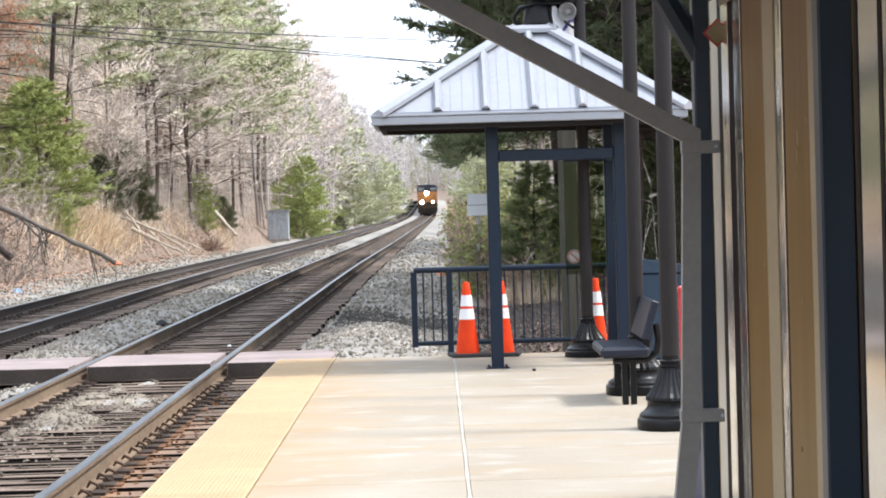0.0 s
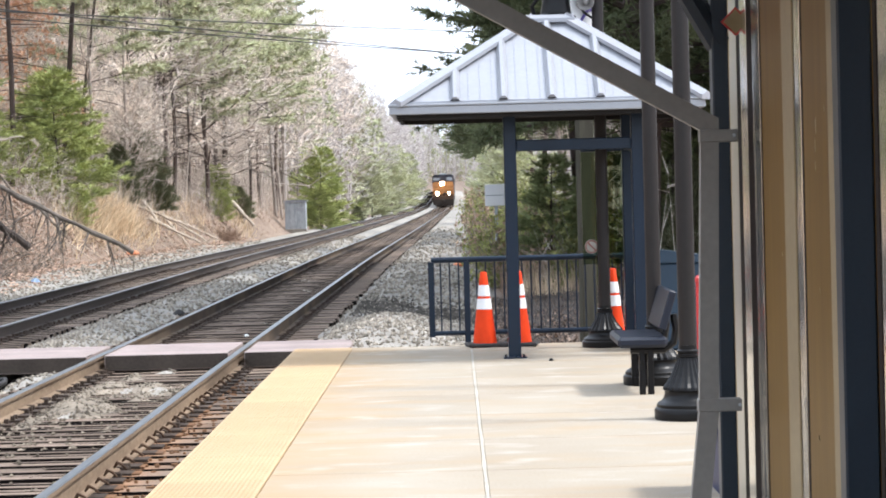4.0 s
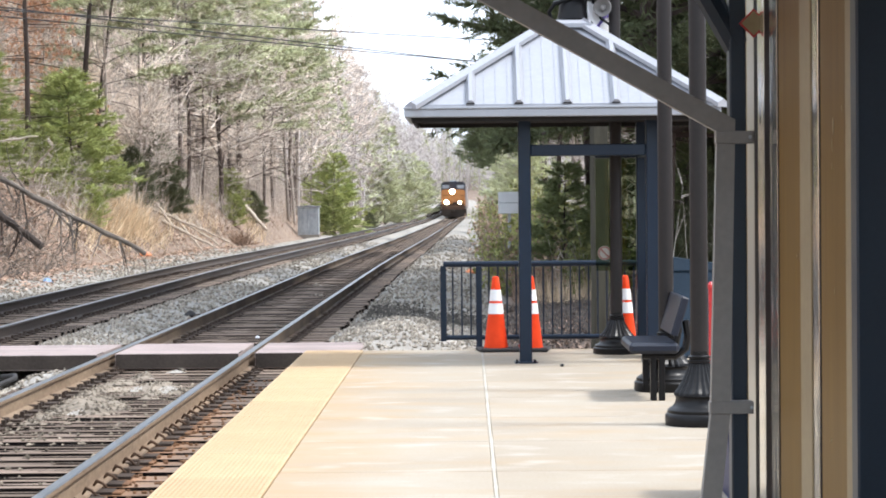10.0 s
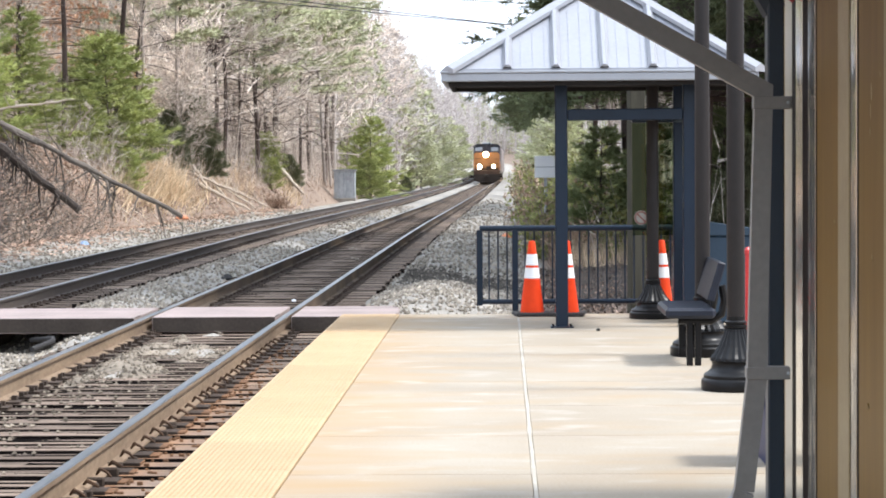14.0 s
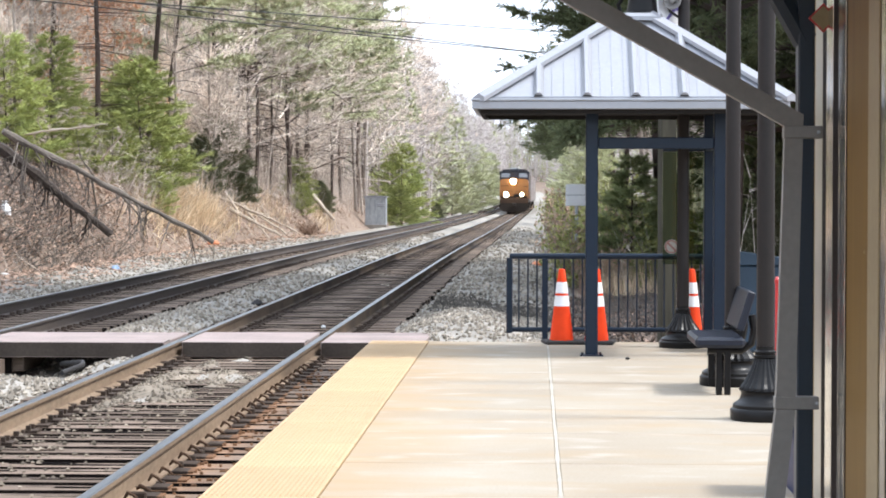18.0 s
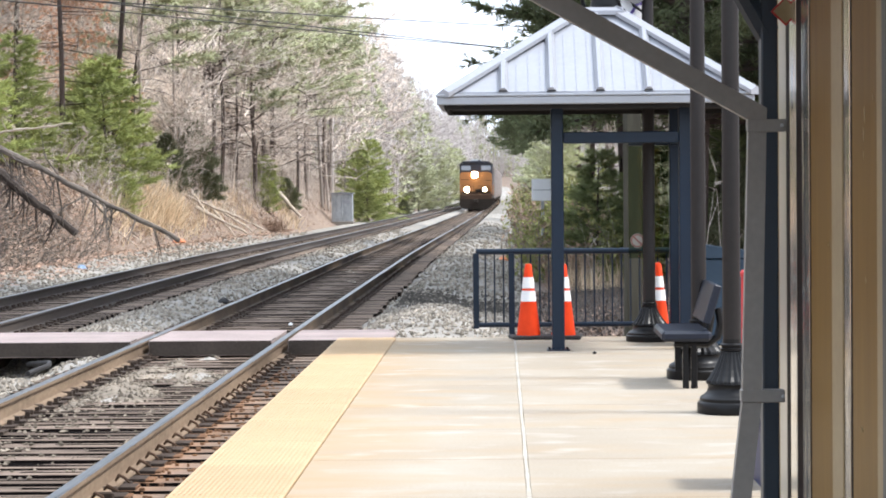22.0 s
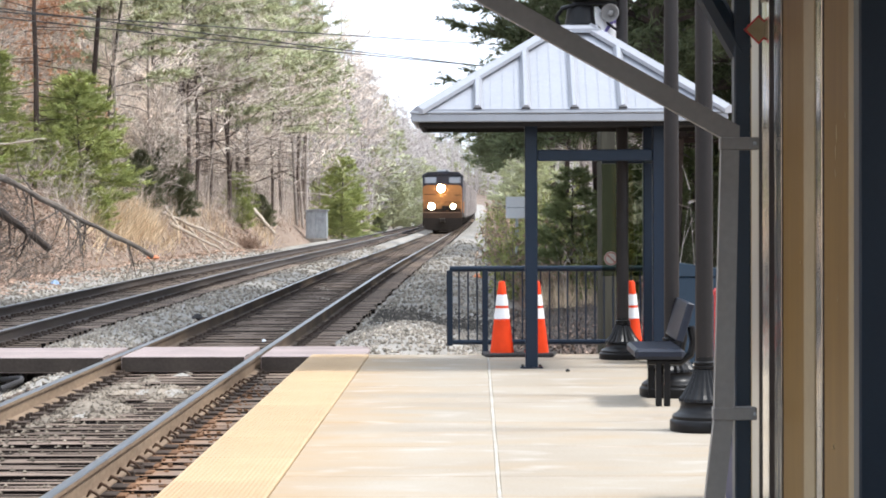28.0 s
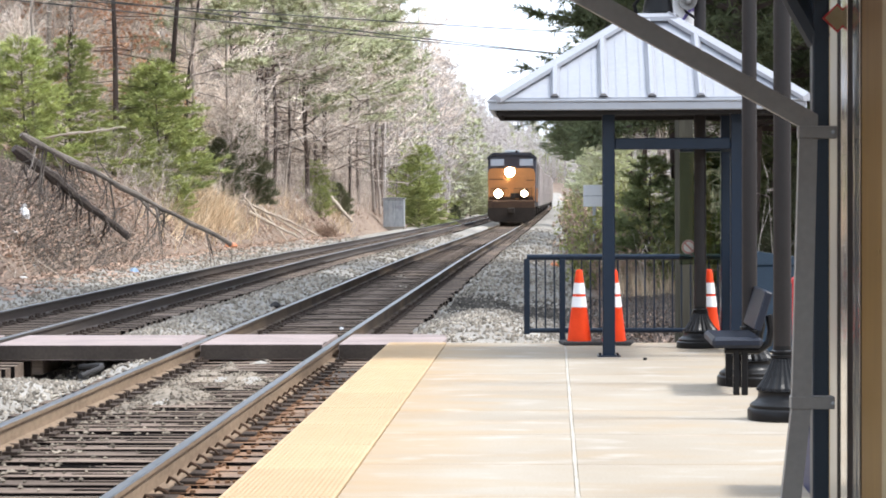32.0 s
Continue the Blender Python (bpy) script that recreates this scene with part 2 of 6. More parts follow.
M_FASCIA = material("grey_fascia", (0.33, 0.345, 0.375), (0.28, 0.295, 0.32), 0.5, grain=30, bump=0.03)
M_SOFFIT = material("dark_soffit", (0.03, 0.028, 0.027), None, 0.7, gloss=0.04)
M_BRIGHT = material("bright_rolled_metal", (0.80, 0.76, 0.68), (0.62, 0.57, 0.49), 0.13, 0.9, grain=7, patch=2.2, bump=0.35, depth=0.012, stretch=(1, 1, 0.22))
M_DOWN = material("grey_downspout", (0.235, 0.224, 0.212), (0.185, 0.176, 0.168), 0.5, grain=30, bump=0.05)
M_IRON = material("black_iron", (0.009, 0.0088, 0.0095), (0.006, 0.0058, 0.006), 0.36, 0.0, grain=60, patch=6, bump=0.1, gloss=0.2)
M_PIPE = material("dark_bronze_pole", (0.022, 0.0185, 0.0175), (0.016, 0.0135, 0.013), 0.5, 0.2, grain=40, patch=3, bump=0.05, gloss=0.3)
M_BENCH = material("bench_recycled_plank", (0.013, 0.017, 0.029), (0.009, 0.012, 0.021), 0.42, grain=40, bump=0.08, gloss=0.34)
M_ORANGE = material("cone_orange", (0.76, 0.058, 0.011), (0.64, 0.046, 0.009), 0.6, grain=20, patch=6, bump=0.02, gloss=0.15)
M_BAND = material("cone_reflective_band", (0.82, 0.82, 0.82), (0.70, 0.70, 0.70), 0.4, bump=0)
M_RUBBER = material("black_rubber", (0.022, 0.020, 0.020), None, 0.8)
M_BRONZE = material("bronze_panel", (0.225, 0.128, 0.029), (0.14, 0.076, 0.0175), 0.42, 0.25, grain=9, patch=1.4, bump=0.1, depth=0.004, stretch=(1, 1, 0.12), gloss=0.06)
M_TAN = material("tan_frame", (0.33, 0.255, 0.14), (0.25, 0.185, 0.1), 0.45, 0.2, grain=20, bump=0.04)
M_DKFRAME = material("dark_frame", (0.020, 0.014, 0.013), None, 0.6, gloss=0.04)
M_ALU = material("pale_aluminium_trim", (0.44, 0.415, 0.35), (0.33, 0.31, 0.26), 0.28, 0.3, grain=5, patch=2.2, bump=0.15, depth=0.006, stretch=(1, 1, 0.3))
M_MIRRORPANE = material("coated_window", (0.62, 0.60, 0.55), (0.5, 0.48, 0.44), 0.12, 0.75, grain=3, patch=1.0, bump=0.02)
M_GLASS = clear_glass("tinted_glass", (0.66, 0.72, 0.60))
M_RED = material("red_enamel", (0.55, 0.035, 0.035), None, 0.4)
M_WHITE = material("white_enamel", (0.80, 0.80, 0.80), (0.70, 0.71, 0.73), 0.4, bump=0.02)
M_SIGN = material("white_sign_sheet", (0.90, 0.91, 0.92), (0.82, 0.83, 0.85), 0.35, bump=0.01)
M_PURPLE = material("purple_enamel", (0.14, 0.11, 0.34), None, 0.4)
M_BINSLATE = material("slate_bin_paint", (0.030, 0.052, 0.080), (0.022, 0.040, 0.062), 0.45, grain=40, patch=3, bump=0.04, gloss=0.25)
M_SCRAP = material("faded_orange_plastic", (0.72, 0.25, 0.10), (0.58, 0.19, 0.08), 0.6, grain=14, patch=6, bump=0.1)
M_BIN = material("bin_blue", (0.006, 0.017, 0.085), None, 0.45, gloss=0.15)
M_CABINET = material("cabinet_aluminium", (0.46, 0.49, 0.52), (0.24, 0.265, 0.285), 0.5, 0.3, grain=8, patch=2.6, bump=0.05, stretch=(1.5, 1.5, 0.5))
M_LOCOY = material("loco_yellow", (0.47, 0.195, 0.055), (0.31, 0.13, 0.042), 0.45, grain=12, patch=0.8, bump=0.04)
M_LOCOB = material("loco_dark_blue", (0.022, 0.030, 0.055), (0.035, 0.035, 0.040), 0.5, grain=12, patch=0.8, bump=0.04)
M_LOCOK = material("loco_grime", (0.045, 0.036, 0.03), (0.024, 0.02, 0.018), 0.8, grain=10, patch=1, bump=0.2, gloss=0.12)
M_CARG = material("freight_car_grey", (0.36, 0.32, 0.30), (0.25, 0.215, 0.20), 0.75, grain=6, patch=0.5, bump=0.1, each=0.2)
M_SCREEN = material("cab_glass", (0.30, 0.33, 0.36), (0.24, 0.26, 0.28), 0.1, 0.4, bump=0)
M_LAMP = glowing("headlight_glow", (1.0, 0.86, 0.62), 60.0)
M_DITCH = glowing("ditch_light_glow", (1.0, 0.84, 0.58), 45.0)
M_DIM = glowing("dim_lamp_glow", (1.0, 0.80, 0.50), 14.0)
M_EARTH = material("leaf_litter_ground", (0.28, 0.208, 0.158), (0.14, 0.10, 0.076), 0.95, grain=9, patch=0.35, bump=1.0, depth=0.08)
# darker copy of the dead leaf, with the shade of the pines put in
M_SHADELEAF = material("shade_leaf", (0.15, 0.112, 0.088), (0.05, 0.038, 0.031), 0.85, grain=4, patch=1.0, island=0.5, bump=0)
M_LEAF = material("dead_leaf", (0.41, 0.285, 0.21), (0.20, 0.13, 0.093), 0.9, grain=4, patch=1.0, island=0.55, bump=0)
M_GRASS = material("dry_grass", (0.78, 0.63, 0.44), (0.60, 0.45, 0.29), 0.9, grain=3, patch=0.8, island=0.3, bump=0)
M_WEED = material("dead_weed", (0.30, 0.205, 0.145), (0.20, 0.13, 0.095), 0.9, grain=3, patch=0.8, island=0.35, bump=0)
M_BARK = material("grey_bark", (0.36, 0.31, 0.268), (0.19, 0.158, 0.138), 0.95, grain=9, patch=1.5, each=0.25, bump=0.6, depth=0.02, stretch=(1, 1, 0.25))
M_FARTWIG = material("distant_twig", (0.52, 0.475, 0.45), (0.43, 0.39, 0.37), 0.95, grain=2, patch=0.05, island=0.1, bump=0)
M_TWIG = material("bare_twig", (0.76, 0.665, 0.58), (0.58, 0.50, 0.43), 0.95, grain=2, patch=0.25, each=0.25, island=0.25, bump=0)
M_PINEBARK = material("pine_bark", (0.09, 0.0638, 0.0525), (0.0488, 0.036, 0.0315), 0.95, grain=9, patch=1.5, each=0.2, bump=0.6, depth=0.02, stretch=(1, 1, 0.3))
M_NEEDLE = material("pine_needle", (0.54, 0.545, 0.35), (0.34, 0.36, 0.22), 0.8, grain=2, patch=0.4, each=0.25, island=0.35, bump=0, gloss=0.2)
M_YOUNG = material("young_pine_needle", (0.46, 0.485, 0.185), (0.23, 0.275, 0.105), 0.8, grain=2, patch=0.6, each=0.2, island=0.35, bump=0, gloss=0.2)
M_DKNEEDLE = material("dark_needle", (0.16, 0.18, 0.09), (0.08, 0.098, 0.05), 0.8, grain=2, patch=0.6, each=0.2, island=0.4, bump=0, gloss=0.2)
M_CEDAR = material("cedar_spray", (0.18, 0.187, 0.108), (0.095, 0.103, 0.06), 0.85, grain=2, patch=0.8, each=0.25, island=0.4, bump=0, gloss=0.2)
M_OAKLEAF = material("clinging_brown_leaf", (0.72, 0.46, 0.32), (0.55, 0.33, 0.2), 0.9, grain=2, patch=0.6, island=0.3, bump=0)
M_DEADWOOD = material("weathered_deadwood", (0.21, 0.18, 0.155), (0.05, 0.042, 0.037), 0.95, grain=12, patch=2, bump=0.5, depth=0.02)
M_ROTWOOD = material("dark_rotting_bark", (0.075, 0.058, 0.049), (0.025, 0.02, 0.018), 0.95, grain=12, patch=3, bump=0.9, depth=0.03)
M_PALEROCK = material("pale_quartz_rock", (0.62, 0.60, 0.56), (0.46, 0.43, 0.39), 0.8, grain=12, patch=4, bump=0.4)
M_PALEWOOD = material("pale_dead_branch", (0.50, 0.43, 0.35), (0.38, 0.31, 0.25), 0.9, grain=12, patch=2, bump=0.3)
M_FADED = material("faded_sticker", (0.36, 0.35, 0.31), None, 0.6)
M_FADEDRED = material("faded_red_print", (0.26, 0.10, 0.08), None, 0.6)
M_LITTER = material("blue_plastic_film", (0.24, 0.36, 0.55), (0.17, 0.27, 0.44), 0.35, grain=20, patch=8, bump=0.3)
M_SHRUB = material("shrub_leaf", (0.40, 0.40, 0.15), (0.18, 0.20, 0.08), 0.8, grain=2, patch=0.8, each=0.3, island=0.4, bump=0, gloss=0.2)
M_BRIAR = material("brown_briar", (0.45, 0.32, 0.225), (0.23, 0.165, 0.118), 0.9, grain=2, patch=0.8, each=0.25, island=0.4, bump=0)
M_POLEWOOD = material("weathered_timber", (0.07, 0.066, 0.05), (0.03, 0.028, 0.022), 0.9, grain=18, patch=1.2, bump=0.4, stretch=(1, 1, 0.12), gloss=0.1)
M_SPRUCE = material("shaded_conifer_spray", (0.22, 0.25, 0.115), (0.11, 0.135, 0.062), 0.8, grain=2, patch=0.6, each=0.2, island=0.4, bump=0, gloss=0.2)
M_LOCOBR = material("loco_brown_grime", (0.105, 0.062, 0.04), (0.05, 0.033, 0.025), 0.8, grain=10, patch=1, bump=0.15, gloss=0.12)
M_SHADESTONE = material("shade_dark_stone", (0.12, 0.108, 0.094), (0.05, 0.045, 0.04), 0.95, grain=14, patch=2.5, island=0.4, bump=0, gloss=0.1)
M_CABLE = material("black_cable", (0.022, 0.022, 0.024), None, 0.6)

# ---- mesh building ----


class Shape:
    """Vertices and faces gathered into one mesh."""

    def __init__(self):
        self.v, self.f, self.mi, self.cur = [], [], [], 0

    def add(self, verts, faces):
        o = len(self.v)
        self.v += [tuple(p) for p in verts]
        self.f += [tuple(i + o for i in face) for face in faces]
        self.mi += [self.cur] * len(faces)
        return self

    def box(self, x0, x1, y0, y1, z0, z1, c=0.0, m=None):
        """A box with chamfered edges of width c."""
        c = min(c, (x1 - x0) * 0.45, (y1 - y0) * 0.45, (z1 - z0) * 0.45)
        if c <= 0:
            v = [(x, y, z) for z in (z0, z1) for y in (y0, y1) for x in (x0, x1)]
            f = [(0, 2, 3, 1), (4, 5, 7, 6), (0, 1, 5, 4), (2, 6, 7, 3), (0, 4, 6, 2), (1, 3, 7, 5)]
        else:
            X, Y, Z = (x0, x1), (y0, y1), (z0, z1)
            v, at = [], {}
            for i in (0, 1):
                for j in (0, 1):
                    for k in (0, 1):
                        s = [1 - 2 * i, 1 - 2 * j, 1 - 2 * k]
                        for ax in range(3):
                            p = [X[i] + s[0] * c, Y[j] + s[1] * c, Z[k] + s[2] * c]
                            p[ax] = (X[i], Y[j], Z[k])[ax]
                            at[i, j, k, ax] = len(v)
                            v.append(tuple(p))
            f = []
            for ax in range(3):
                b1, b2 = (ax + 1) % 3, (ax + 2) % 3
                for s in (0, 1):
                    q = []
                    for a1, a2 in ((0, 0), (1, 0), (1, 1), (0, 1)):
                        key = [0, 0, 0]
                        key[ax], key[b1], key[b2] = s, a1, a2
                        q.append(at[(*key, ax)])
                    f.append(tuple(q if s else q[::-1]))
                for a1 in (0, 1):
                    for a2 in (0, 1):
                        k0, k1 = [0, 0, 0], [0, 0, 0]
                        k0[b1] = k1[b1] = a1
                        k0[b2] = k1[b2] = a2
                        k1[ax] = 1
                        q = (at[(*k0, b1)], at[(*k1, b1)], at[(*k1, b2)], at[(*k0, b2)])
                        f.append(q if (a1 + a2) % 2 == 0 else q[::-1])
            for i in (0, 1):
                for j in (0, 1):
                    for k in (0, 1):
                        q = (at[i, j, k, 0], at[i, j, k, 1], at[i, j, k, 2])
                        f.append(q if (i + j + k) % 2 == 0 else q[::-1])
        if m is not None:
            v = [tuple(m @ Vector(p)) for p in v]
        return self.add(v, f)

    def tube(self, pts, radii, n=8, caps=True):
        """A tube along points, with a radius at each (a number serves all)."""
        pts = [Vector(p) for p in pts]
        if not hasattr(radii, "__len__"):
            radii = [radii] * len(pts)
        v, f, ref = [], [], None
        for i, p in enumerate(pts):
            d = (pts[min(i + 1, len(pts) - 1)] - pts[max(i - 1, 0)]).normalized()
            if ref is None:
                ref = d.orthogonal().normalized()
            ref = (ref - d * ref.dot(d))
            ref = ref.normalized() if ref.length > 1e-6 else d.orthogonal().normalized()
            w = d.cross(ref)
            for k in range(n):
                a = 2 * math.pi * k / n
                v.append(p + (ref * math.cos(a) + w * math.sin(a)) * radii[i])
        for i in range(len(pts) - 1):
            for k in range(n):
                f.append((i * n + k, i * n + (k + 1) % n, (i + 1) * n + (k + 1) % n, (i + 1) * n + k))
        if caps:
            f.append(tuple(range(n))[::-1])
            f.append(tuple((len(pts) - 1) * n + k for k in range(n)))
        return self.add(v, f)

    def lathe(self, profile, n=16, at=(0, 0, 0), flutes=0, deep=0.0):
        """A turned shape from (radius, height) pairs."""
        v, f = [], []
        for r, z in profile:
            for k in range(n):
                a = 2 * math.pi * k / n
                rr = r * (1 - deep * (k % 2)) if flutes else r
                v.append((at[0] + rr * math.cos(a), at[1] + rr * math.sin(a), at[2] + z))
        for i in range(len(profile) - 1):
            for k in range(n):
                f.append((i * n + k, i * n + (k + 1) % n, (i + 1) * n + (k + 1) % n, (i + 1) * n + k))
        f.append(tuple(range(n))[::-1])
        f.append(tuple((len(profile) - 1) * n + k for k in range(n)))
        return self.add(v, f)

    def prism(self, outline, a, b, axis="y"):
        """A closed outline of 2D points drawn out along an axis from a to b."""
        n = len(outline)

        def p3(u, w, t):
            return {"x": (t, u, w), "y": (u, t, w), "z": (u, w, t)}[axis]
        v = [p3(u, w, a) for u, w in outline] + [p3(u, w, b) for u, w in outline]
        f = [tuple(range(n)), tuple(range(n, 2 * n))[::-1]]
        f += [(i, n + i, n + (i + 1) % n, (i + 1) % n) for i in range(n)]
        return self.add(v, f)

    def mesh(self, name, mats, smooth=False):
        me = bpy.data.meshes.new(name)
        me.from_pydata(self.v, [], self.f)
        for m in mats if isinstance(mats, (list, tuple)) else [mats]:
            me.materials.append(m)
        if self.cur or any(self.mi):
            me.polygons.foreach_set("material_index", self.mi)
        if smooth:
            me.polygons.foreach_set("use_smooth", [True] * len(me.polygons))
        me.update()
        bm = bmesh.new()
        bm.from_mesh(me)
        if len(bm.faces) < 4000:
            bmesh.ops.recalc_face_normals(bm, faces=bm.faces)
            bm.to_mesh(me)
        bm.free()
        if smooth:
            me.set_sharp_from_angle(angle=radians(40))
        return me


def part(name, shape, mats, parent=None, label="", smooth=False, at=None):
    me = shape if isinstance(shape, bpy.types.Mesh) else shape.mesh(name, mats, smooth)
    ob = new(name, me)
    if parent:
        ob.parent = parent
    if at is not None:
        ob.matrix_basis = at
    if label:
        tagged(ob, label)
    return ob


def thing(name, label, category, at=None, group="", kind=""):
    ob = new(name)
    ob.empty_display_size = 0.2
    if at is not None:
        ob.matrix_basis = at
    return tagged(ob, label, category, group, kind)


def single(name, shape, mats, label, category, at=None, group="", kind="", smooth=False):
    ob = part(name, shape, mats, None, "", smooth, at)
    return tagged(ob, label, category, group, kind)


# ---- the line of the railway ----
KY = np.arange(-40.0, 1200.0, 2.0)


def eased(ys, vs, width):
    raw = np.interp(KY, ys, vs)
    k = np.hanning(width)
    pad = np.concatenate([np.full(width, raw[0]), raw, raw[-1] + (raw[-1] - raw[-2]) * np.arange(1, width + 1)])
    return np.convolve(pad, k / k.sum(), "same")[width:-width]


CX = eased([-40, 25, 60, 90, 170, 225, 267, 352, 450, 700, 1200], [-3.17, -3.17, -3.04, -2.92, -2.58, -2.32, -1.98, -1.42, -1.5, -1.6, 10], 15)
CZ = eased([-40, 60, 110, 160, 240, 300, 370, 500, 700, 1200], [-0.06, -0.06, -0.26, -0.40, -0.55, -0.52, -0.35, 0.8, 3, 9], 19)


def cx(y):
    return float(np.interp(y, KY, CX))


def cz(y):
    return float(np.interp(y, KY, CZ))


SPACING = 3.88      # between the two tracks
PLAT_END, PLAT_EDGE = 23.7, -1.73


def height(x, y):
    """Ground level under everything: bed of the line, bank on the one side, flat woods on the other."""
    u, b = x - cx(y), cz(y) - 0.42
    if u < -7.7:
        d = -7.7 - u
        z = b + 0.18 + (0.2 * d if d < 0.4 else 0.08 + 3.0 * (1 - math.exp(-(d - 0.4) / 2.1)) + 0.06 * d + (0.26 if y < 180 else max(0.08, 0.26 - (y - 180) * 0.001)) * max(0, min(d, 70) - 5))
        z += 0.22 * noise.noise((x * 0.35, y * 0.18, 1.0)) * min(1, d) + 0.08 * noise.noise((x * 1.3, y * 0.9, 4.0))
    elif u > 2.8:
        d = u - 2.8
        z = b - 0.1 + 0.05 * d + 0.10 * noise.noise((x * 0.5, y * 0.4, 2.0)) * min(1, d) + max(0, min(d, 80) - 5) * 0.14
    else:
        z = b - 0.05
    if y > 640:      # the line bends away behind a wooded rise
        z += min(9.0, (y - 640) * 0.08)
    return z


# ---- ground ----


def sheet(name, xs, ys, zf, mat, label, category):
    s = Shape()
    nx = len(xs[0]) if hasattr(xs[0], "__len__") else len(xs)
    for j, y in enumerate(ys):
        row = xs[j] if hasattr(xs[0], "__len__") else xs
        s.v += [(x, y, zf(x, y)) for x in row]
    s.f = [(j * nx + i, j * nx + i + 1, (j + 1) * nx + i + 1, (j + 1) * nx + i) for j in range(len(ys) - 1) for i in range(nx - 1)]
    s.mi = [0] * len(s.f)
    return single(name, s, mat, label, category, kind="structure", smooth=True)


gy = list(np.arange(-30, 130, 1.0)) + list(np.arange(130, 420, 4.0)) + [440, 480, 540, 620, 720, 900, 1300, 2000, 3500]
gu = [-2500, -900, -300, -120, -70, -50, -40, -32, -26] + list(np.arange(-22, -7.2, 0.5)) + [-7.0, -6, -3, 0, 2.4] + list(np.arange(2.8, 14, 0.7)) + [16, 20, 26, 34, 45, 70, 120, 300, 900, 2500]
sheet("ground", [[cx(min(y, 1200)) + u for u in gu] for y in gy], gy, lambda x, y: height(x, min(y, 1200)), M_EARTH,
      "brown woodland ground covered in dead leaves", "ground")


tie_rng = np.random.default_rng(3)
TIE_AT = -12.0 + np.cumsum(0.395 + tie_rng.uniform(-0.014, 0.014, 1600))


def ballast_z(u, y):
    """Level of the stone bed at a distance u across from the near track's middle."""
    z = cz(y) - 0.262
    heap = 0.0
    if abs(u) < 0.66 and y < 60:
        heap = math.exp(-((y - 21.0) / 2.7) ** 4) * (0.70 - 1.0 * u) + 0.7 * noise.noise((u * 1.6, y * 0.6, 9.0)) + 0.5 * noise.noise((u * 5.0, y * 2.2, 4.0)) - 0.16
        heap = max(0.0, min(1.0, heap))
    if abs(u) < 1.4 and y < 23 and heap < 0.3:
        # the cribs are swept low, with a ridge of stones left along the middle of each
        k = int(np.searchsorted(TIE_AT, y))
        if 0 < k < len(TIE_AT):
            away = abs(y - (TIE_AT[k - 1] + TIE_AT[k]) / 2)
            z += -0.105 + 0.03 * math.exp(-(away / 0.05) ** 2)
    z += 0.135 * heap * (1 - (abs(u) / 0.66) ** 4)
    if u > 1.35:
        d = u - 1.35
        mound = 0.34 * math.exp(-((y - 28.3) / 3.6) ** 4) + 0.16 * math.exp(-((y - 52) / 9) ** 2) - 0.10 * math.exp(-((y - 37.5) / 2.6) ** 2)
        mound += 0.34 * math.exp(-((y - 80) / 8) ** 2) - 0.15 * math.exp(-((y - 66) / 5) ** 2) + 0.4 * math.exp(-((y - 110) / 10) ** 2)
        z += 0.04 * math.sin(min(d, 1) * 3.14) + mound * math.exp(-((d - 0.95) / 0.8) ** 2) - max(0, d - 1.7) * 0.24
    elif -SPACING + 1.3 < u < -1.35:
        z += 0.13 * math.sin((u + 1.35) / (-SPACING + 2.65) * 3.14)
    elif u < -SPACING - 1.35:
        z += -max(0, (-SPACING - 1.35 - u) - 0.25) * 0.06 + 0.17 * max(0, -6.3 - u)
    z -= 0.26 * math.exp(-((u + 2.15) / 0.62) ** 4 - ((y - 23.8) / 1.65) ** 4)      # hollow under the crossing
    z += 0.13 * math.exp(-((u + 1.2) / 0.38) ** 2 - ((y - 23.7) / 0.7) ** 2)
    x = cx(y) + u
    return z + 0.045 * noise.noise((x * 1.1, y * 0.8, 7.0)) + 0.02 * noise.noise((x * 4.0, y * 3.0, 3.0))


by = list(np.arange(-14, 8, 0.5)) + list(np.arange(8, 24, 0.06)) + list(np.arange(24, 60, 0.25)) + list(np.arange(60, 120, 1.0)) + list(np.arange(120, 460, 4.0)) + list(np.arange(460, 660, 20.0))
bu = list(np.arange(-8.6, 4.01, 0.172))


def bed_z(x, y):
    u = x - cx(y)
    z = ballast_z(u, y)
    if y < PLAT_END and u > 1.3:
        z = min(z, -0.36)
    if y > 95 and u < -6.9:      # brown earth takes over from the stones
        z += (u + 6.9) * 0.4 * min(1, (y - 95) / 20)
    return z


sheet("ballast_bed", [[cx(y) + u for u in bu] for y in by], by, bed_z, M_BALL, "grey crushed stone ballast under the rails", "ballast")

CRIB_Y = list(np.arange(14, 24, 0.06))
sheet("crib_bed", [[cx(y) + u for u in np.linspace(-0.67, 0.67, 18)] for y in CRIB_Y], CRIB_Y, lambda x, y: bed_z(x, y) + 0.006, M_GRIMESTONE, "grimy brown stones packed between the near rails", "ballast")
rng = np.random.default_rng(5)


